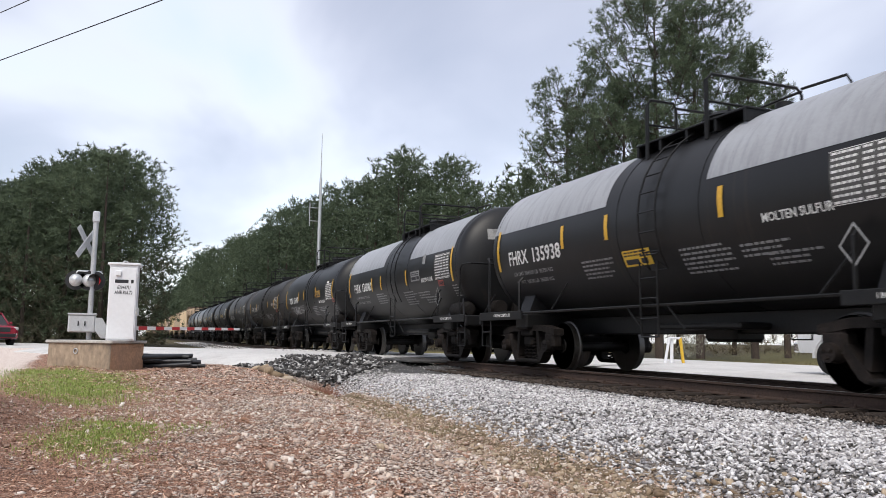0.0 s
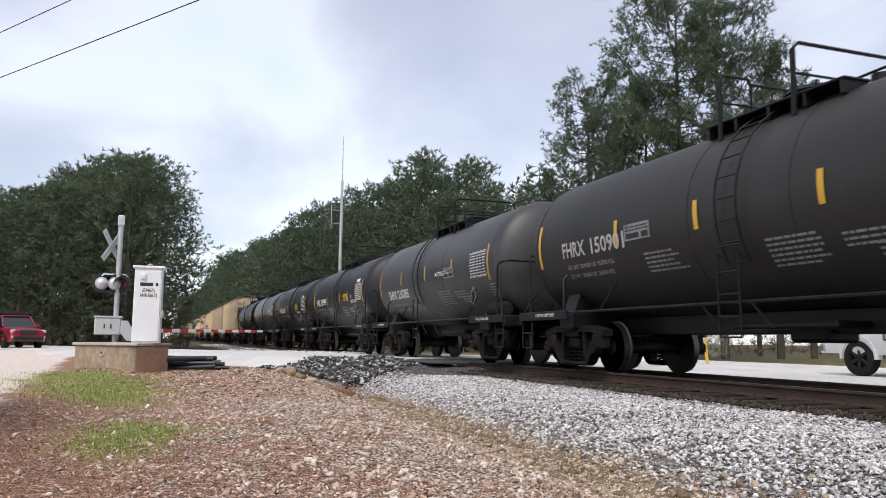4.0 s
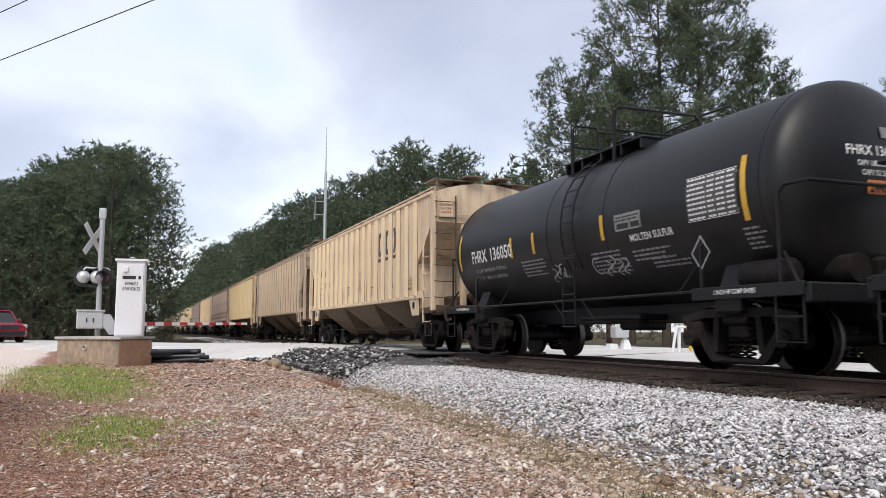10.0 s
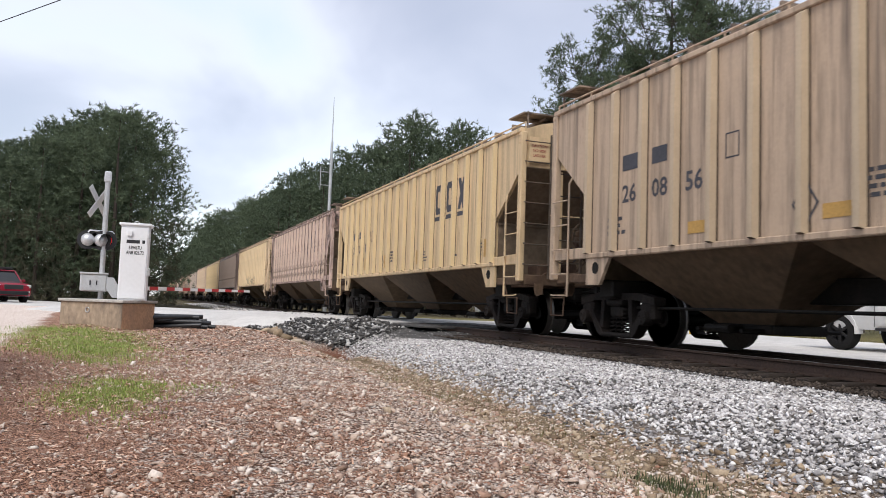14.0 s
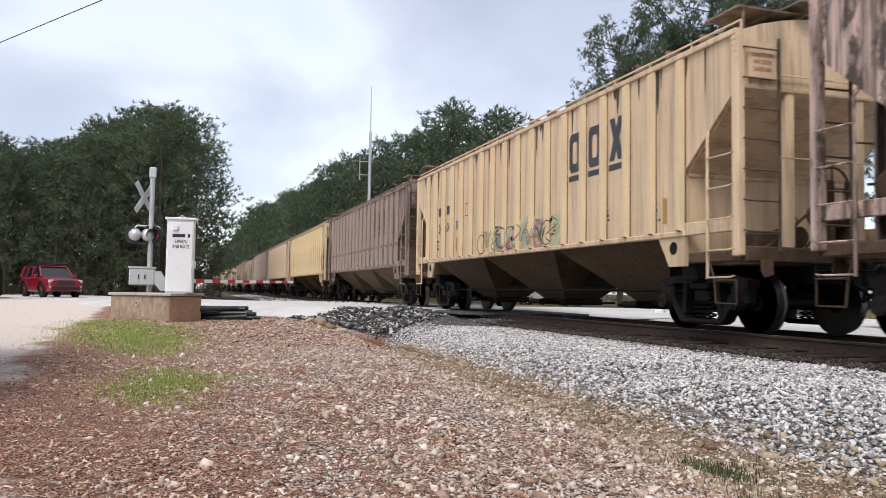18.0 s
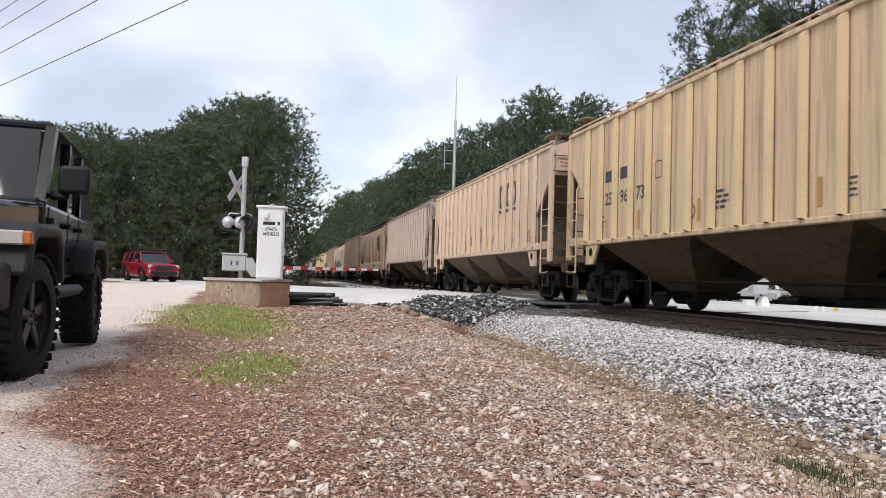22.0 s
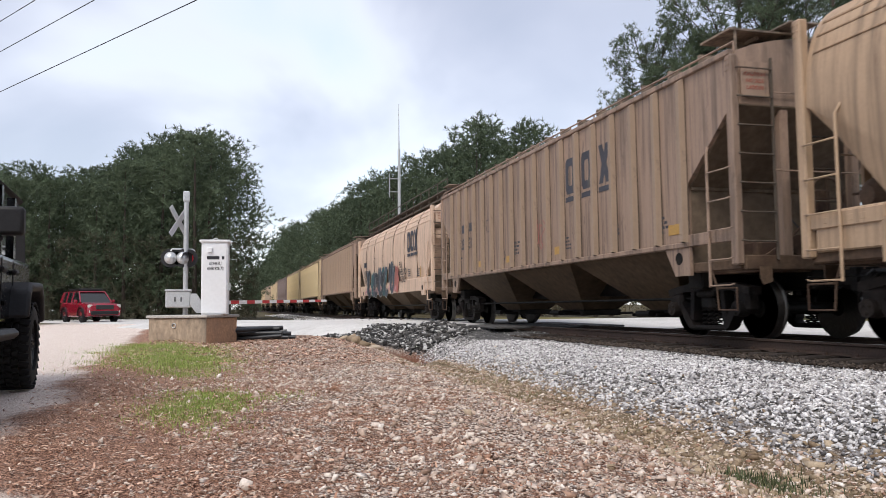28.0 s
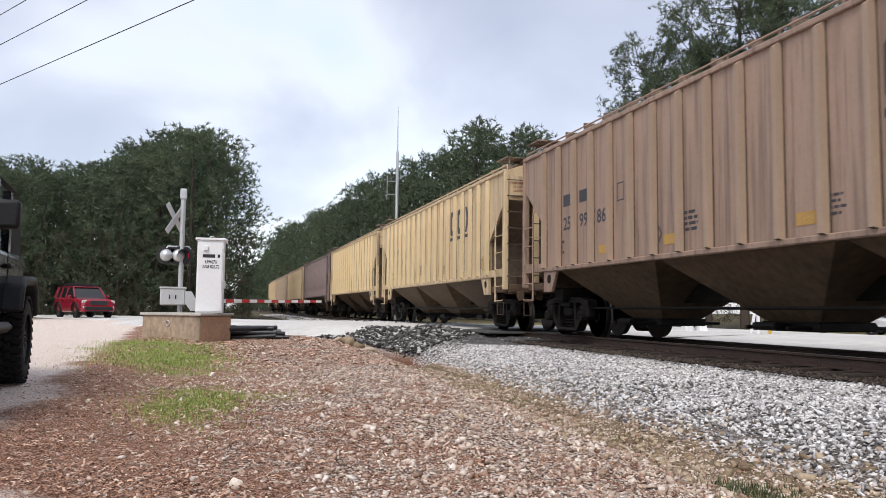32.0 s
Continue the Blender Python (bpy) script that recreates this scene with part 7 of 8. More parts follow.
def hopper_end(car, k, body, trim):
    """Corner posts, ladders, end sill, slope sheet and brake gear at one end; k: -1 leading, 1 trailing."""
    e = H_BODY / 2
    m = pose(0, 0, 0, 0, 0, 0 if k > 0 else 180)

    def post():
        s = Shape().box((0, 0, 2.62), (0.13, 0.15, EAVE_Z - 1.12), 0.02)
        for z in (3.92, 4.0, 4.08):
            for q in (-0.035, 0.035):
                for f in (-1, 1):
                    s.cyl((f * 0.064, q, z), (f * 0.078, q, z), 0.014, n=6)
        return s
    for q in (-1, 1):
        part("corner_post", post, body, car, "", m @ pose(q * (H_W - 0.02), e - 0.02, 0), key="corner_post")

    def sill():
        s = Shape()
        s.box((0, e - 0.02, 1.12), (2 * H_W - 0.2, 0.14, 0.22), 0.02)
        s.box((0, e - 0.7, 1.02), (2.2, 1.3, 0.06), 0.01)
        for q in (-1, 1):
            s.box((q * (H_W - 0.10), e - 0.62, 1.10), (0.08, 1.2, 0.16), 0.02)
        return s
    part("end_sill", sill, END_RUST, car, "rust-stained end sill", m, key="hopper_end_sill")

    def sill_beam():
        s = Shape()
        s.box((0, e - 0.62, 1.53), (0.07, 1.26, 0.19), 0.012)
        for q in (e - 0.95, e - 0.75, e - 0.35):
            s.box((0, q, 1.53), (0.078, 0.07, 0.08), 0.006)
        return s
    for q in (-1, 1):
        part("sill_extension", sill_beam, body, car, "", m @ pose(q * (H_W - 0.02), 0, 0), key="sill_beam")

    def gusset():
        s = Shape()
        s.prism([(e - 1.95, SILL_Z), (e - 1.20, SILL_Z), (e - 1.20, 0.98), (e - 1.62, 0.98)], -0.03, 0.03, "x")
        return s
    for q in (-1, 1):
        g = part("jacking_gusset", gusset, body, car, "side gusset plate with a jacking hole", m @ pose(q * (H_W - 0.02), 0, 0), key="hopper_gusset")
        part("jacking_hole", lambda: Shape().cyl((-0.036, e - 1.50, 1.26), (0.036, e - 1.50, 1.26), 0.10, n=14), GREASE, g, "dark jacking hole", key="jack_hole")

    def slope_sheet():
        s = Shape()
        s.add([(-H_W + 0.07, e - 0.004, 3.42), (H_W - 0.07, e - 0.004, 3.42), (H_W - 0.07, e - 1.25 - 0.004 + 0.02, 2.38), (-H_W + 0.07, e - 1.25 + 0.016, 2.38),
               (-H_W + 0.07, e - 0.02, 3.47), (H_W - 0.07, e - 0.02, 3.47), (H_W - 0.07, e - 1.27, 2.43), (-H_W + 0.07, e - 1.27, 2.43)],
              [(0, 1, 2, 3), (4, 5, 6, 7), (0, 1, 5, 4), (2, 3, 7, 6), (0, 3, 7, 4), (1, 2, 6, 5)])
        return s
    part("end_slope_sheet", slope_sheet, trim, car, "sloping sheet under the overhanging end", m, key="slope_sheet", smooth=0)
    part("end_wall", lambda: Shape().box((0, e - 1.235, 1.72), (2 * H_W - 0.16, 0.02, 1.32)).box((0, e - 1.22, 2.36), (2 * H_W - 0.14, 0.05, 0.06), 0.01), trim, car, "lower end wall below the slope sheet", m, key="hopper_end_wall")

    def posts():
        s = Shape()
        for q in (-0.62, 0.62):
            s.box((q, e - 0.06, 2.38), (0.13, 0.06, 2.34), 0.012)
            s.box((q + 0.07, e - 0.10, 2.38), (0.02, 0.12, 2.30))
        return s
    part("end_post", posts, body, car, "", m, key="hopper_end_post")
    part("grab_bar", lambda: Shape().tube([(-H_W + 0.62, e + 0.10, 2.46), (-0.2, e + 0.10, 2.46), (H_W - 0.62, e + 0.10, 2.46)], 0.014, 5), body, car, "", m, key="grab_bar")
    part("grab_bar", lambda: Shape().tube([(-0.9, e + 0.06, 3.62), (0.9, e + 0.06, 3.62)], 0.012, 5), body, car, "", m, key="upper_grab_bar")
    part("air_reservoir", lambda: Shape().lathe([(-1.28, 0.0), (-1.26, 0.12), (-1.16, 0.21), (-0.46, 0.21), (-0.36, 0.12), (-0.34, 0.0)], "x", 18, (0, e - 0.72, 1.80)).box((-0.95, e - 0.72, 1.52), (0.08, 0.34, 0.2)).box((-0.6, e - 0.72, 1.52), (0.08, 0.34, 0.2)), END_RUST, car, "stained air reservoir lying across the end", m, key="hopper_reservoir")

    def gear():
        s = Shape()
        s.tube([(-0.5, e - 0.55, 1.95), (0.0, e - 0.35, 1.80), (0.5, e - 0.25, 1.45), (0.9, e - 0.3, 1.2)], 0.022, 5)
        s.tube([(-1.2, e - 0.45, 1.85), (-0.7, e - 0.2, 1.92), (-0.2, e - 0.2, 1.65), (0.2, e - 0.3, 1.2)], 0.018, 5)
        s.box((0.55, e - 0.8, 1.32), (0.55, 0.5, 0.36), 0.05)
        s.cyl((0.1, e - 0.9, 1.42), (0.1, e - 0.45, 1.42), 0.16, n=14)
        s.box((-0.1, e - 0.75, 1.16), (1.2, 0.5, 0.16), 0.04)
        return s
    part("brake_gear", gear, END_RUST, car, "rusty brake piping and valves", m, key="hopper_gear")
    for q in (-1, 1):
        def lad():
            s = Shape()
            x = q * (H_W + 0.04)
            s.tube([(x, e - 0.62, 0.78), (x, e - 0.62, 2.80), (x - q * 0.05, e - 0.66, 2.92)], 0.022, 5)
            for z in (0.80, 1.18, 1.62, 2.06, 2.5):
                s.tube([(x, e - 0.62, z), (x + q * 0.03, e - 0.58, z), (x + q * 0.03, e - 0.10, z), (x, e - 0.04, z + 0.02)], 0.013, 6)
            return s
        part("side_ladder", lad, body, car, "", m, key="hopper_side_ladder%d" % q)

        def end_lad():
            s = Shape()
            s.tube([(q * (H_W - 0.62), e + 0.08, 1.16), (q * (H_W - 0.62), e + 0.08, 4.12)], 0.024, 5)
            for i in range(7):
                z = 1.42 + i * 0.42
                s.tube([(q * (H_W - 0.04), e + 0.06, z + 0.02), (q * (H_W - 0.10), e + 0.12, z), (q * (H_W - 0.58), e + 0.12, z), (q * (H_W - 0.62), e + 0.08, z)], 0.013, 6)
            return s
        part("end_ladder", end_lad, HOPPER_DARK, car, "", m, key="hopper_end_ladder%d" % q)

    def stp():
        s = Shape()
        s.tube([(0, e - 0.62, 1.05), (0, e - 0.50, 0.80), (0, e - 0.46, 0.44), (0, e - 0.02, 0.44), (0, e - 0.02, 0.76), (0, e - 0.46, 0.76)], 0.016, 5)
        return s
    for q in (-1, 1):
        part("sill_step", stp, END_RUST, car, "", m @ pose(q * (H_W + 0.02), 0, 0), key="hopper_step")
        part("bracket_plate", lambda: Shape().prism([(-0.10, 1.06), (0.10, 1.06), (0.10, 0.90), (0.05, 0.80), (-0.10, 0.84)], -0.01, 0.01, "y"), END_RUST, car, "", m @ pose(q * 1.12, e + 0.07, 0), key="bracket_plate")
    part("uncoupling_rod", lambda: Shape().tube([(-H_W + 0.1, e + 0.12, 0.86), (-0.5, e + 0.16, 0.88), (-0.1, e + 0.45, 0.98)], 0.012, 5).tube([(-0.4, e + 0.05, 0.9), (-0.3, e + 0.5, 0.62), (-0.1, e + 0.72, 0.5)], 0.024, 6), GREASE, car, "", m, key="uncoupling_rod")
    part("coupler", coupler_shape, GREASE, car, "", m @ pose(0, e - 0.25, 0), key="coupler")
    truck(car, k * 6.5)


def hopper_car(index, number, colour, y, seed, label, round_side=False, tag=None, under=None, rib_paint=None):
    car = thing("hopper_car", label, "hopper car", "freight cars of the train", pose(TRACK_X, y, 0))
    body = colour
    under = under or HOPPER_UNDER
    e = H_BODY / 2
    if round_side:
        def rounded():
            s = Shape()
            sec = []
            for i in range(25):
                a = math.pi * i / 24
                sec.append((-H_W * (1 if math.cos(a) >= 0 else -1) * abs(math.cos(a)) ** 0.55, 2.75 + 1.70 * math.sin(a) ** 0.62))
            low = [(H_W * 0.985, 2.1), (H_W * 0.93, 1.40), (-H_W * 0.93, 1.40), (-H_W * 0.985, 2.1)]
            ring = sec + low
            rows = []
            for yy, q in ((-e + 0.1, 0.0), (-e + 0.5, 0.0), (-e + 1.5, 0.0), (0, 0), (e - 1.5, 0), (e - 0.5, 0), (e - 0.1, 0)):
                lift = max(0.0, (abs(yy) - (e - 1.5)) / 1.4)
                rows.append([(x, yy, z if z > 2.9 else z + (3.0 - z) * lift) for x, z in ring])
            return s.rings(rows)
        part("body", rounded, body, car, "", key="round_body")

        def skirt():
            s = Shape()
            for q in (-1, 1):
                s.box((q * (H_W - 0.06), 0, 1.40), (0.10, H_BODY - 0.3, 0.50), 0.02)
            return s
        part("side_sill", skirt, body, car, "", key="round_sill")
        for yy in (-5.6, -3.4, -1.15, 1.15, 3.4, 5.6):
            def seam():
                s = Shape()
                pts = []
                for i in range(0, 13):
                    a = math.pi / 2 * i / 12
                    pts.append((-(H_W + 0.004) * abs(math.cos(a)) ** 0.55, 0, 2.75 + 1.705 * math.sin(a) ** 0.62))
                return s.tube([(-H_W * 0.985 - 0.003, 0, 1.7)] + pts, 0.020, 4)
            part("weld_seam", seam, GRIME_SHADE, car, "", pose(0, yy, 0), key="round_seam")
        for a in (22, 32, 42):
            def stringer():
                t = radians(a)
                return Shape().box((-H_W * abs(math.cos(t)) ** 0.55 - 0.004, 0, 2.75 + 1.70 * math.sin(t) ** 0.62), (0.03, H_BODY - 0.4, 0.035), 0.006)
            part("stringer", stringer, body, car, "", key="stringer%d" % a)
        for q in (-1, 1):
            def walk_rail():
                s = Shape()
                s.tube([(q * 0.95, -e, RIDGE_Z + 0.62), (q * 0.95, e, RIDGE_Z + 0.62)], 0.02, 5)
                for i in range(13):
                    s.tube([(q * 0.95, -e + i * H_BODY / 12, RIDGE_Z - 0.1), (q * 0.95, -e + i * H_BODY / 12, RIDGE_Z + 0.62)], 0.02, 4)
                s.box((q * 0.80, 0, RIDGE_Z + 0.24), (0.36, H_BODY, 0.05), 0.005)
                return s
            part("roof_walkway_rail", walk_rail, HOPPER_DARK, car, "dark roof walkway with a low rail", key="walk_rail%d" % q)
    else:
        part("body", hopper_body, body, car, "", key="hopper_body", smooth=20)
        n = 18
        for i in range(n):
            yy = -(e - 1.28) + 2 * (e - 1.28) * i / (n - 1)
            for q in (-1, 1):
                part("rib", rib_mesh(rib_paint or body), rib_paint or body, car, "", pose(q * H_W, yy, 0, 0, 0, 0 if q < 0 else 180))

        for q in (-1, 1):
            part("side_sill", lambda: Shape().box((0, 0, SILL_Z - 0.02), (0.12, H_BODY - 2.4, 0.09), 0.015), body, car, "", pose(q * (H_W - 0.02), 0, 0), key="hopper_sill")
            part("eave_rail", lambda: Shape().box((0, 0, EAVE_Z), (0.10, H_BODY + 0.02, 0.09), 0.015), body, car, "", pose(q * H_W, 0, 0), key="hopper_eave")
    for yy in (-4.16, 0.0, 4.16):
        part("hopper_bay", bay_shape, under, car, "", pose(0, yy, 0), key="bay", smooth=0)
        part("outlet_gate", gate_shape, GREASE, car, "", pose(0, yy, 0), key="gate")

    def spine():
        s = Shape()
        s.box((0, 0, 0.90), (0.5, H_BODY, 0.34), 0.02)
        s.tube([(-1.0, -6.0, 0.62), (-1.0, 6.0, 0.62)], 0.025, 5)
        for k in (-1, 1):
            s.box((0, k * 6.5, 0.92), (2.6, 0.4, 0.3), 0.03)
        return s
    part("centre_sill", spine, GREASE, car, "", key="spine")

    def board():
        s = Shape()
        for q in (-0.42, 0.42):
            s.box((q, 0, RIDGE_Z + 0.14), (0.5, H_BODY + 0.5, 0.03), 0.005)
        for q in (-1, 1):
            s.box((q * 0.9, q * 0, RIDGE_Z + 0.02), (0.04, H_BODY - 0.4, 0.06))
            for kk in (-1, 1):
                s.box((q * (0.95 if not round_side else 0.7), kk * (e - 0.4), RIDGE_Z + 0.06), (1.1 if not round_side else 0.6, 0.75, 0.03))
                if not round_side:
                    s.tube([(q * 1.4, kk * (e - 0.05), EAVE_Z), (q * 1.4, kk * (e - 0.05), RIDGE_Z + 0.10)], 0.02, 4)
        for i in range(17):
            yy = -e + 0.5 + i * (H_BODY - 1.0) / 16
            s.box((0, yy, RIDGE_Z + 0.06), (2.2 if not round_side else 1.7, 0.05, 0.14))
        return s
    part("running_board", board, HOPPER_DARK if round_side else GRATE, car, "grated roof walkway", key="running_board%d" % round_side)
    for i in range(6):
        yy = -6.2 + i * 2.48

        def hatch():
            s = Shape()
            s.cyl((0, 0, RIDGE_Z - 0.06), (0, 0, RIDGE_Z + 0.1), 0.40, n=16)
            return s
        part("hatch", hatch, body, car, "", pose(0, yy, 0), key="hatch")
    if not round_side:
        def edge():
            s = Shape()
            x = -H_W + 0.06
            z = EAVE_Z + 0.16
            s.tube([(x, -e, z), (x, e, z)], 0.018, 5)
            for i in range(15):
                yy = -e + i * H_BODY / 14
                s.tube([(x, yy, EAVE_Z), (x, yy, z)], 0.016, 4)
            return s
        for k in (-1, 1):
            part("roof_edge_rail", edge, body, car, "", pose(0, 0, 0, 0, 0, 0 if k < 0 else 180), key="roof_edge")
    for k in (-1, 1):
        # two cars keep body paint here; the rest get grime and painted shade
        hopper_end(car, k, body, body if index in (0, 4) else SLOPE_SOOT_SHADE)
    part("brake_wheel", lambda: Shape().tube([(0.3 * math.sin(radians(a)), 0, 0.3 * math.cos(radians(a))) for a in range(0, 361, 20)], 0.02, 5).tube([(-0.3, 0, 0), (0.3, 0, 0)], 0.014, 4).tube([(0, 0, -0.3), (0, 0, 0.3)], 0.014, 4),
         END_RUST, car, "", pose(-0.15, -e - 0.22, 2.05), key="h_brake_wheel")
    part("brake_stand", lambda: Shape().box((0, 0, 0), (0.26, 0.16, 0.34), 0.03).tube([(0, 0.02, 0), (0, 0.02, -0.9)], 0.03, 6), END_RUST, car, "", pose(-0.15, -e - 0.08, 2.02), key="brake_stand")
    # marks on the near side
    x = -H_W - 0.004
    if round_side:
        x = -H_W - 0.012
    if not round_side:
        for s in mark_blocks(0.76):
            part("company_mark", shift(s, x - 0.002, {8: -2.354, 10: -2.354}.get(index, -3.139), 2.90), LOGO_INK, car, "dark painted block mark", smooth=0)
        k = 3 if index == 10 else 2
        digits = [number[i:i + k] for i in range(0, len(number), k)]
        for i, d in enumerate(digits):
            part("car_number", shift(squeeze(letters(d, 0.27 if k == 2 else 0.32), 1.0 if k == 2 else 0.58), x, (5.70 if k == 2 else 5.74) - i * 0.7847, 2.28), LOGO_INK, car, "dark stencilled car number", smooth=0)
        part("owner_mark_bar", shift(bars(1, 0.42, 0.3, 0.25, seed, None, 0), x, 5.70, 2.78), LOGO_INK, car, smooth=0)
        part("owner_mark_bar", shift(bars(1, 0.36, 0.3, 0.25, seed + 1, None, 0), x, 4.92, 2.78), LOGO_INK, car, smooth=0)
    else:
        for s in mark_blocks(0.80, 0.60):
            part("company_mark", shift(s, x - 0.008, -4.3, 2.72), LOGO_INK, car, "dark painted block mark", smooth=0)
        part("car_number", shift(squeeze(letters(number, 0.30), 0.85), x, 6.25, 2.12), LOGO_INK, car, "dark stencilled car number", smooth=0)
        part("owner_mark_bar", shift(bars(1, 0.8, 0.3, 0.26, seed, None, 0), x, 6.25, 2.60), LOGO_INK, car, smooth=0)
    part("data_line", shift(bars(3, 0.5, 0.11, 0.06, seed + 3), x, 6.1, 2.0), LOGO_INK, car, smooth=0)
    part("data_line", shift(bars(4, 0.5, 0.09, 0.05, seed + 4), x, 1.2, 2.1), LOGO_INK, car, smooth=0)
    dm = Shape()
    for a, b in (((0, 0.30), (0.20, 0)), ((0.20, 0), (0, -0.30)), ((0, -0.30), (-0.20, 0)), ((-0.20, 0), (0, 0.30))):
        dm.add([(0, a[0], a[1]), (0, b[0], b[1]), (0, b[0] * 0.82, b[1] * 0.82), (0, a[0] * 0.82, a[1] * 0.82)], [(0, 1, 2, 3)])
    part("diamond_stencil", shift(dm, x - 0.004, 1.95, 1.86), LOGO_INK, car, "small diamond stencil", smooth=0)
    part("plate_sign", shift(Shape().add([(0, 0, 0), (0, -0.26, 0), (0, -0.26, 0.34), (0, 0, 0.34), (0, -0.02, 0.02), (0, -0.24, 0.02), (0, -0.24, 0.32), (0, -0.02, 0.32)],
         [(0, 1, 5, 4), (1, 2, 6, 5), (2, 3, 7, 6), (3, 0, 4, 7)]), x, 3.30, 2.60), LOGO_INK, car, "small boxed stencil", smooth=0)
    part("data_line", shift(bars(4, 0.42, 0.08, 0.045, seed + 7), x, -4.1, 2.0), LOGO_INK, car, smooth=0)
    part("data_line", shift(bars(4, 0.45, 0.08, 0.045, seed + 8), x, -5.7, 1.95), LOGO_INK, car, smooth=0)
    part("inspection_stencil", shift(bars(4, 0.46, 0.075, 0.035, seed + 9), x, -1.87, 1.96), LOGO_INK, car, smooth=0)
    for yy in (4.05, 1.70, -1.44, -6.15):
        w, h = (0.40, 0.17) if index in (1, 10, 12) else (0.11, 0.40)
        part("reflector", shift(Shape().add([(0, 0, 0), (0, -w, 0), (0, -w, h), (0, 0, h)], [(0, 1, 2, 3)]), x - 0.003, yy, 1.66), REFLECT_DULL, car, "yellow reflector patch", smooth=0)
    part("caution_plate", Shape().box((-1.18, -e - 0.06, 3.80), (0.46, 0.02, 0.50)), body, car)
    for txt, zz in (("CAUTION", 3.84), ("NO SIDE", 3.74), ("LADDER", 3.64)):
        t = letters(txt, 0.055, align="CENTER")
        part("caution_lettering", Shape().add([(-y - 1.18, -e - 0.075, z + zz) for _, y, z in t.v], t.f), CAUTION_RED, car, smooth=0)
    ring = [(0.0, 0.2), (0.2, 0.0), (0.0, -0.2), (-0.2, 0.0)]
    part("placard_holder", Shape().add([(0.35 + a * q, -e + 1.20, 1.75 + b * q) for q in (1.0, 0.84) for a, b in ring], [(i, (i + 1) % 4, 4 + (i + 1) % 4, 4 + i) for i in range(4)]), LOGO_INK, car, "diamond placard holder", smooth=0)
    if tag:
        tag(car, x, seed)
    return car


# ---- spray-painted scrawl: bent ribbons on the near side
def ribbon(pts, w, x):
    s = Shape()
    n = len(pts)
    rows = []
    for i, (y, z) in enumerate(pts):
        a, b = pts[max(i - 1, 0)], pts[min(i + 1, n - 1)]
        d = Vector((b[0] - a[0], b[1] - a[1]))
        d = d.normalized() if d.length > 1e-6 else Vector((1, 0))
        ww = w / 2 * (0.75 + 0.25 * math.sin(3.1 * i / n))
        rows.append([(x, y - d.y * ww, z + d.x * ww), (x, y + d.y * ww, z - d.x * ww)])
    return s.rings(rows, closed=False)


def curl(rng, y, z, w, h):
    """One loop or hook of a scrawl, as points."""
    kind = rng.randrange(3)
    pts = []
    for i in range(15):
        t = i / 14
        if kind == 0:
            a = math.pi * (0.3 + 1.5 * t)
            pts.append((y - w * 0.5 * math.cos(a), z + h * (0.5 + 0.5 * math.sin(a))))
        elif kind == 1:
            pts.append((y - w * (0.5 + 0.45 * math.sin(t * 6.0)), z + h * (1 - t)))
        else:
            pts.append((y - w * t, z + h * (0.15 + 0.8 * abs(math.sin(t * 4.4 + 0.3)))))
    return pts


def mural(car, x, seed, y0, z0, n, w, h, fat, under, over, label, halo=None):
    rng = random.Random(seed)
    for i in range(n):
        y = y0 - i * w * 0.86
        hh = h * rng.uniform(0.8, 1.1)
        for k in range(3 if fat > 0.3 else 2):
            pts = curl(rng, y - k * w * 0.12, z0 + rng.uniform(-0.05, 0.1), w * rng.uniform(0.75, 1.0), hh)
            part("scrawl_outline", ribbon(pts, fat, x - 0.004 - 0.0005 * k), under, car, label, smooth=0)
            if halo:
                part("scrawl_halo", ribbon(pts, fat * 1.35, x - 0.001 - 0.0005 * k), halo, car, "", smooth=0)
                part("scrawl_highlight", ribbon([(a + 0.03, b + 0.05) for a, b in pts[2:9]], 0.035, x - 0.011), STENCIL, car, "", smooth=0)
            if over:
                part("scrawl_fill", ribbon(pts, fat * (0.55 if under is not SPRAY_GREY else 0.86), x - 0.007 - 0.0005 * k), over[i % len(over)], car, "", smooth=0)

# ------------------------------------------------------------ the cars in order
# soot and the shade below the car body share this dark colour
HOPPER_UNDER = mat("sooty_shaded_hopper_underside", (0.105, 0.073, 0.047), 0.75, 0.0, 0.22, 1.2, 0.5, 0.0, (0.030, 0.021, 0.016), (0.50, 0.70), spec=0.15)
GRATE = mat("weathered_walkway_grating", (0.26, 0.20, 0.15), 0.7, 0.2, 0.3, 9, 1.2, 0.3, (0.10, 0.075, 0.06), (0.45, 0.6))
# dark tone joins grime with the shade under the body's overhang
SLOPE_SOOT_SHADE = mat("sooty_shaded_slope_sheet_paint", (0.15, 0.112, 0.080), 0.75, 0.0, 0.2, 1.5, 0.6, 0.0, (0.07, 0.050, 0.038), (0.5, 0.72), spec=0.2)
END_RUST = mat("rust_stained_end_paint", (0.115, 0.076, 0.050), 0.75, 0.0, 0.25, 2.5, 1.2, 0.2, (0.060, 0.036, 0.026), (0.42, 0.60), spec=0.25)
TEAL = mat("teal_spray", (0.030, 0.085, 0.092), 0.6, 0.0, 0.2, 5)
SPRAY_GREY = mat("pale_spray", (0.44, 0.44, 0.40), 0.6, 0.0, 0.15, 5)
DARK_SPRAY = mat("slate_spray", (0.06, 0.07, 0.085), 0.6, 0.0, 0.2, 5)
SPRAY_GREEN = mat("pale_green_spray", (0.50, 0.52, 0.30), 0.6, 0.0, 0.2, 5)
SPRAY_PINK = mat("faded_pink_spray", (0.45, 0.22, 0.24), 0.6, 0.0, 0.2, 5)
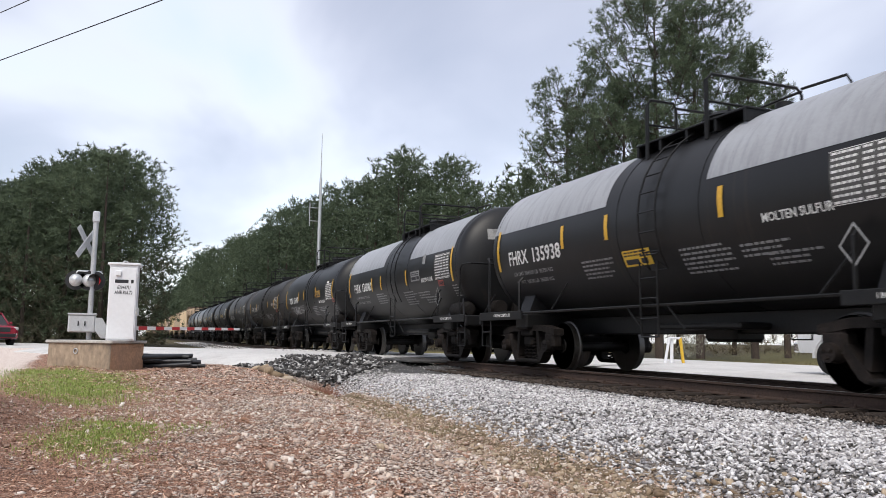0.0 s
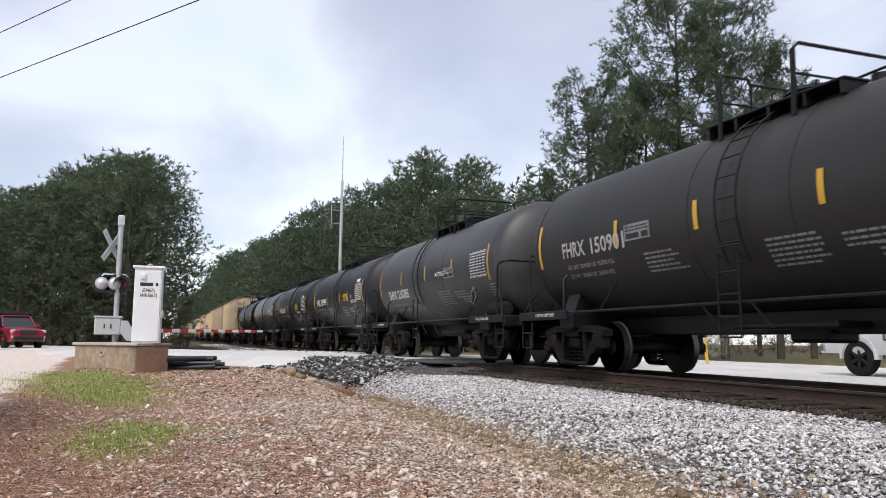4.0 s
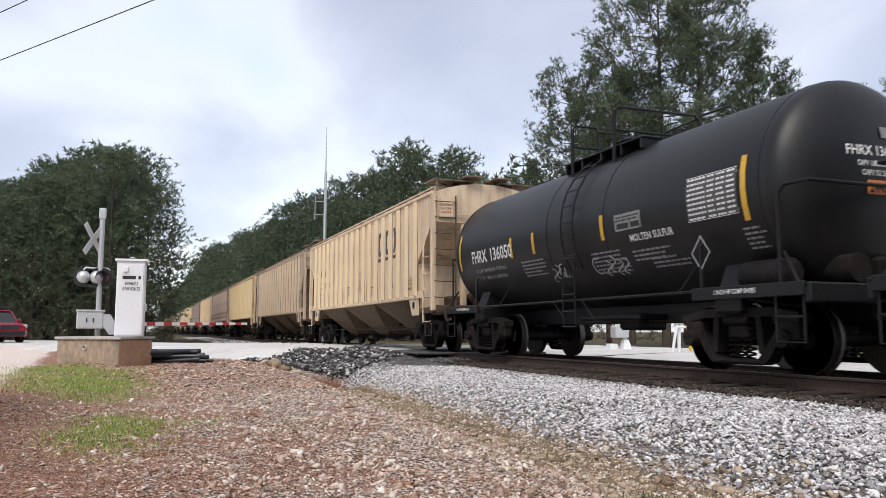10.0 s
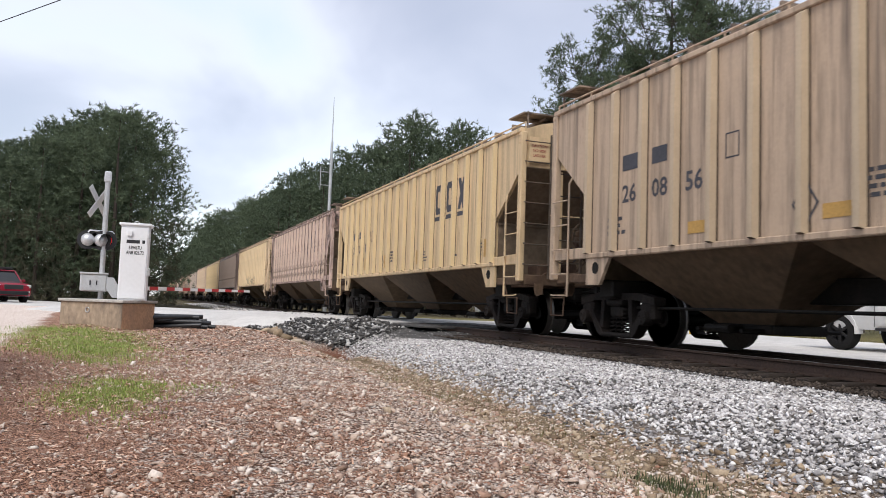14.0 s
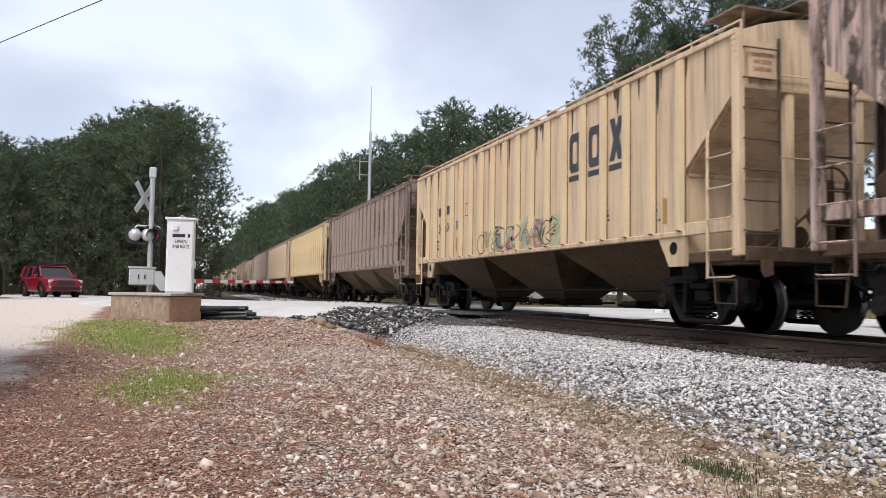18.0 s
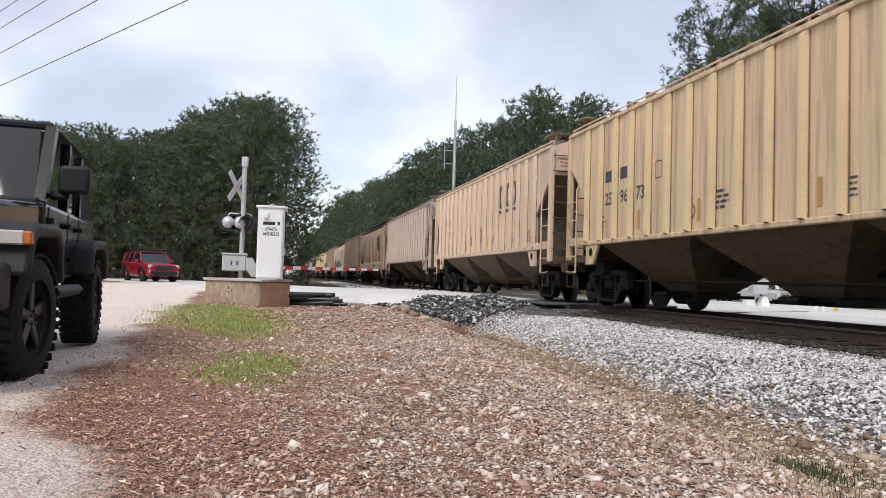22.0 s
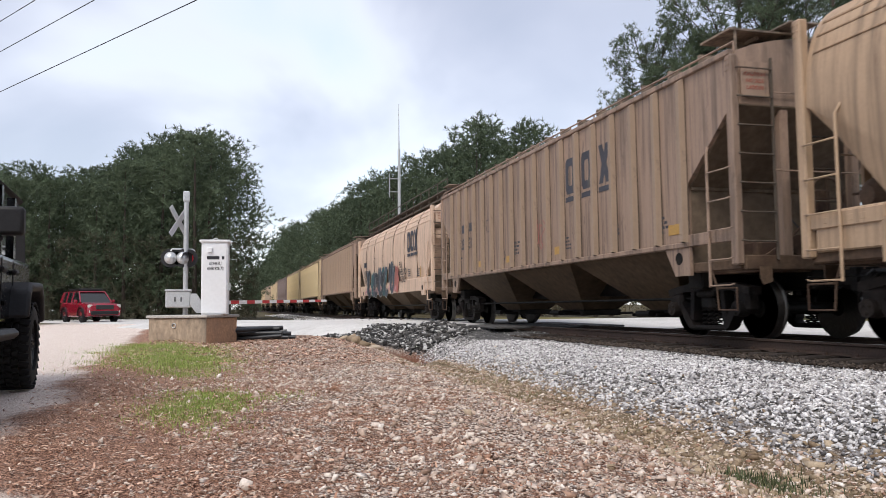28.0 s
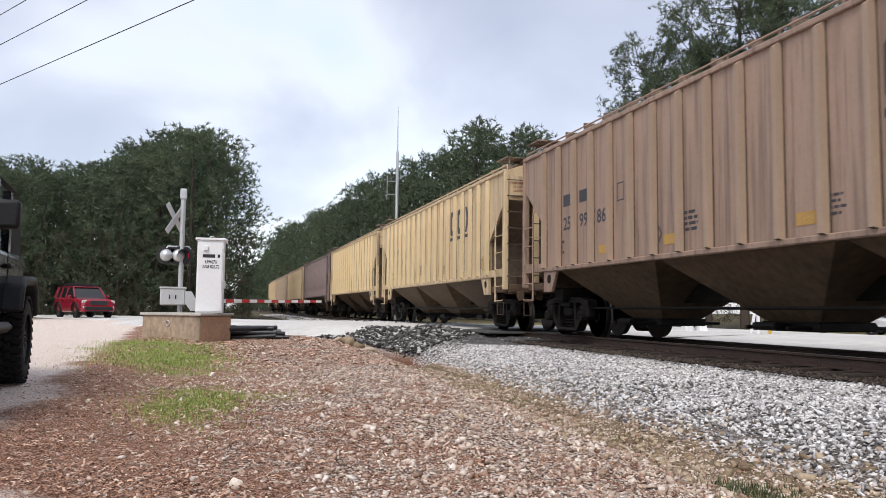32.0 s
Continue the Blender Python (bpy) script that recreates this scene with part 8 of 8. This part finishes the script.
SPRAY_RED = mat("dull_red_spray", (0.32, 0.11, 0.09), 0.6, 0.0, 0.2, 5)
HOPPER_DARK = paint("dark_end_paint", (0.085, 0.066, 0.050), 0.35, 0.6, 0.75, 4.0)


SURGES = [(0, 0.0), (2, 0.25), (4, 0.38), (6, 0.46), (7.5, 0.48), (9, 0.28), (11, 0.0), (12, 0.0), (15, -0.25), (19, -0.58), (23, -0.66), (25, -0.78), (28, -0.52), (31, -0.26), (32, -0.18)]


def way(t):
    """Metres that the train has gone by t seconds; it gains a little speed, with slight surges."""
    return 9.59 * t + 0.0155 * t * t + float(np.interp(t, *zip(*SURGES)))


Y0 = 23.64 + way(13.0) - 2 * H_LEN     # coupling between the tanks and the hoppers at the start
TANKS = [
    ("FHRX 136050", "black", 12.40, {"notice": ((-1.80, 2.16, PANEL_GREY),), "panel": "pale", "marks": (2.1, 1.1, -1.4)}),
    ("TILX 151343", "satin", 13.00, {"num": 4.64, "z": 2.01, "rz": 2.50, "marks": (2.25, 0.56, -1.79), "ladder": -0.22, "notice": ((1.44, 2.24, PLACARD_O), (-2.69, 2.07, PLACARD_Y)), "molten": (-2.73, 2.40, 1.12), "code": (-4.62, 2.76, PLACARD_R), "head": (2.92, PLACARD_O), "headcards": ()}),
    ("FHRX 136065", "black", 12.30, {"marks": (1.97, 1.02, -1.61), "molten": (-2.11, 1.95, 1.10), "code": (-3.95, 1.92, PLACARD_O), "cards": ((-3.75, 2.74, 0.40, 0.10, STENCIL),)}),
    ("FHRX 135998", "chalk", 12.25, {"marks": (1.78, -0.81, -2.27), "notice": ((-1.47, 2.14, PLACARD_Y),), "molten": (-2.75, 2.02, 0.95), "panel": "pale", "cards": ((-3.75, 2.76, 0.50, 0.12, STENCIL), (-2.72, 2.18, 0.26, 0.15, PANEL_GREY)), "code": (-3.15, 1.86, PLACARD_R), "headcards": ((0.10, 2.93, 0.40, 0.17),)}),
    ("SHPX 210285", "grey", 12.10, {"num": 3.85, "z": 1.87, "rz": 2.46, "marks": (2.35, 0.0, -2.2), "ladder": 0.66, "notice": ((-1.6, 2.2, PANEL_GREY),), "molten": (-0.9, 2.3, 1.1), "headcards": ()}),
    ("FHRX 150901", "dull", 13.10, {"num": 4.35, "z": 2.12, "rz": 2.38, "marks": (2.45, 0.35, -1.95, -3.9), "notice": ((2.2, 2.2, PANEL_GREY),), "molten": (-3.1, 2.30, 0.75), "code": (-4.45, 1.92, PLACARD_R), "head": (2.92, PLACARD_R), "headcards": ()}),
    ("TCBX 136107", "black", 12.50, {"num": 4.05, "z": 2.16, "rz": 2.47, "marks": (1.85, 0.63, -1.83), "notice": ((-1.98, 2.24, PLACARD_G),), "molten": (-2.34, 1.99, 1.11), "panel": "pale", "cards": ((-3.85, 2.72, 0.30, 0.09, STENCIL),), "code": (-4.7, 1.94, PLACARD_R), "head": (2.28, PLACARD_G)}),
    ("FHRX 136060", "band", 12.45, {"num": 4.29, "marks": (2.1, 1.12, -1.34), "notice": ((-1.78, 2.14, PANEL_GREY),), "molten": (-2.6, 2.07, 0.85), "panel": "pale", "cards": ((-2.72, 2.55, 0.22, 0.26, PANEL_GREY),), "code": (-3.8, 1.90, PLACARD_R), "head": (2.05, PLACARD_R), "headcards": ((-0.62, 2.95, 0.30, 0.26), (0.12, 2.95, 0.50, 0.14))}),
    ("FHRX 135938", "band", 12.50, {"num": 4.49, "z": 2.08, "rz": 2.42, "marks": (2.27, 0.84, -1.9), "notice": ((0.49, 1.74, PLACARD_Y),), "molten": (-2.6, 2.05, 1.1), "panel": "pale"}),
    ("", "black", 12.40, {}),
]
CARS = []
edge_y = Y0 + 0.35
for i, (num, kind, length, spec) in enumerate(TANKS):
    y = edge_y - length / 2
    edge_y -= length
    CARS.append((tank_car(num, kind, y, length, spec, 100 + i * 10), y))
    if i in (0, 6):
        rng = random.Random(60 + i)
        for k in range(9):
            pts = curl(rng, 0, 0, 0.26, 0.30)
            rib = ribbon(pts, 0.028, 0.0)
            yy = ((0.75 if k < 4 else -0.95) - (k % 5) * 0.17) if i == 0 else 3.1 - k * 0.13
            on_tank(CARS[-1][0], "scrawl", rib, SPRAY_WHITE, (1.50 if i == 0 else 1.66) + 0.05 * (k % 2), yy, "thin white spray-painted scrawl")

HOPPERS = [
    ("260288", (0.68, 0.545, 0.36), 0.06, 0.25, "cream covered hopper with dark block marks, fairly clean"),
    ("260856", (0.46, 0.36, 0.25), 0.10, 0.40, "faded dusty tan covered hopper with run marks"),
    ("260687", (0.62, 0.48, 0.275), 0.05, 0.25, "yellow-tan covered hopper with light grime"),
    ("262077", (0.62, 0.47, 0.385), 0.44, 0.68, "pinkish covered hopper heavily streaked with rust and soot"),
    ("260418", (0.70, 0.545, 0.345), 0.08, 0.2, "yellow-cream covered hopper with a patch of scrawl"),
    ("259404", (0.33, 0.255, 0.215), 0.42, 0.85, "grey-brown sooty covered hopper"),
    ("259673", (0.62, 0.485, 0.29), 0.08, 0.25, "cream-yellow covered hopper with light grime"),
    ("259994", (0.64, 0.50, 0.36), 0.05, 0.15, "pale cream covered hopper with dark block marks"),
    ("260996", (0.48, 0.39, 0.325), 0.22, 0.75, "pale pinkish covered hopper with black drips from the roof"),
    ("255133", (0.42, 0.305, 0.19), 0.12, 0.3, "tan rounded-side covered hopper"),
    ("252333", (0.31, 0.225, 0.16), 0.14, 0.45, "brownish tan covered hopper with run marks"),
    ("247971", (0.60, 0.45, 0.32), 0.12, 0.2, "cream rounded-side covered hopper with a teal and black mural"),
    ("259986", (0.34, 0.243, 0.175), 0.12, 0.3, "brownish tan covered hopper with pale ribs"),
    ("260112", (0.60, 0.475, 0.28), 0.12, 0.3, "cream-yellow covered hopper with light grime"),
    ("260530", (0.60, 0.47, 0.27), 0.10, 0.3, "cream covered hopper with light grime"),
    ("261204", (0.24, 0.18, 0.17), 0.35, 0.6, "dark sooty covered hopper"),
    ("260771", (0.58, 0.45, 0.28), 0.10, 0.3, "cream covered hopper with light grime"),
    ("260099", (0.42, 0.32, 0.23), 0.2, 0.4, "dusty tan covered hopper"),
    ("260345", (0.56, 0.43, 0.26), 0.10, 0.3, "cream covered hopper with light grime"),
]
BLOTS = {3: 1.0, 5: 0.6, 8: 0.3, 10: 0.1}
for i, (num, col, rust, soot, words) in enumerate(HOPPERS):
    y = Y0 + (i + 0.5) * H_LEN
    p = paint("hopper_paint", (col[0] * 0.97, col[1] * 0.93, col[2] * 0.97), rust + 0.08, min(1.0, soot * 1.25 + 0.12), 0.6, 10.0 + i * 3.7, blot=BLOTS.get(i, 0.0))
    rp = paint("rib_paint", tuple(min(0.9, c * 1.03 + 0.008) for c in col), rust * 0.6, soot * 0.45, 0.6, 11.0 + i * 3.7, blot=0.8 * BLOTS.get(i, 0.0))
    CARS.append((hopper_car(i, num, p, y, 300 + i * 10, words, round_side=i in (9, 11), rib_paint=rp), y))
    car, x = CARS[-1][0], -H_W - 0.008
    if i == 11:
        mural(car, x - 0.012, 5, 5.3, 1.14, 11, 0.72, 1.16, 0.30, SPRAY_GREY, [DARK_SPRAY, INK, TEAL, DARK_SPRAY, INK], "black and teal spray-painted lettering shapes")
        blob = [(0.55 * math.cos(a * math.pi / 9) * (1 + 0.2 * math.sin(3 * a)), 0.60 * math.sin(a * math.pi / 9) * (1 + 0.15 * math.cos(2 * a))) for a in range(18)]
        part("scrawl_blob", Shape().add([(x - 0.014, -1.95 + a * 0.8, 1.72 + b) for a, b in blob], [tuple(range(18))]), SPRAY_RED, car, "faded red spray-painted shape", smooth=0)
        for k, word in enumerate(("FUN", "EMPLOYED", "FOREVER")):
            part("scrawl_word", shift(squeeze(letters(word, 0.25), 0.72), x - 0.024, -2.55 - 0.04 * k, 2.18 - 0.31 * k), INK, car, "thin black spray-painted word", smooth=0)
        mural(car, x - 0.012, 16, 6.0, 1.18, 9, 1.0, 0.30, 0.05, SPRAY_PINK, None, "pink spray-painted edging")
    if i == 4:
        mural(car, x, 8, 1.6, 1.56, 7, 0.72, 0.55, 0.20, SPRAY_GREEN, [SPRAY_GREEN, SPRAY_GREY, SPRAY_PINK], "pale green and pink spray paint")
        mural(car, x - 0.10, 7, 1.7, 1.54, 7, 0.72, 0.52, 0.026, DARK_SPRAY, None, "dark spray-painted outline shapes")
    if i in (3, 4, 5, 8):
        rng = random.Random(400 + i)
        for k in range(80 if i == 8 else 34):
            yy, ln = rng.uniform(-7.4, 7.4), rng.uniform(0.12, 0.75) * (1.3 if i == 8 else 1.0)
            w = rng.uniform(0.02, 0.07)
            part("soot_drip", shift(Shape().add([(0, -w, 0), (0, w, 0), (0, w * 0.5, -ln * 0.7), (0, 0, -ln), (0, -w * 0.6, -ln * 0.6)], [(0, 1, 2, 3, 4)]), x + 0.004, yy, EAVE_Z - 0.04), GRIME_SHADE if k % 3 else INK, car, "dark soot drip from the roof", smooth=0)
    if i in (0, 7, 10):
        mural(car, x, 20 + i, -0.4, 1.9, 2, 0.3, 0.6, 0.03, SPRAY_RED, None, "small thin spray-painted tag")
    if i == 9:
        mural(car, x - 0.012, 31, -1.6, 1.20, 3, 0.5, 0.36, 0.06, INK, None, "small black spray-painted tag on the sill")


def motions():
    """All that moves: each car along the rails, each wheelset about its axle."""
    times = [float(k) for k in range(33)]
    for car, y in CARS:
        walk(car, [(t, pose(TRACK_X, y - way(t), 0)) for t in times])
    # the sedan rolls up behind the train and stops
    walk(MOVERS[0], [(0.0, pose(22.6, 47.0, -0.21, 0, 0, 32)), (18.0, pose(22.6, 47.0, -0.21, 0, 0, 32)), (21.5, pose(25.6, 42.2, -0.38, 0, 0, 33)), (24.0, pose(28.6, 36.9, -0.44, 0, 0, 36)),
                     (26.0, pose(30.8, 34.0, -0.45, 0, 0, 32)), (27.0, pose(31.0, 33.75, -0.45, 0, 0, 32)), (32.0, pose(31.0, 33.75, -0.45, 0, 0, 32))])
    for wheels, y in ((WHEELS_A, -AXLE), (WHEELS_B, AXLE)):
        first = wheels[0]
        walk(first, [(k / 30, pose(0, y, WHEEL_R, math.degrees(way(k / 30) / WHEEL_R))) for k in range(0, 961)])
        for w in wheels[1:]:
            w.rotation_mode = "QUATERNION"
            keys = w.animation_data_create()
            keys.action = first.animation_data.action
            keys.action_slot = first.animation_data.action_slot


motions()
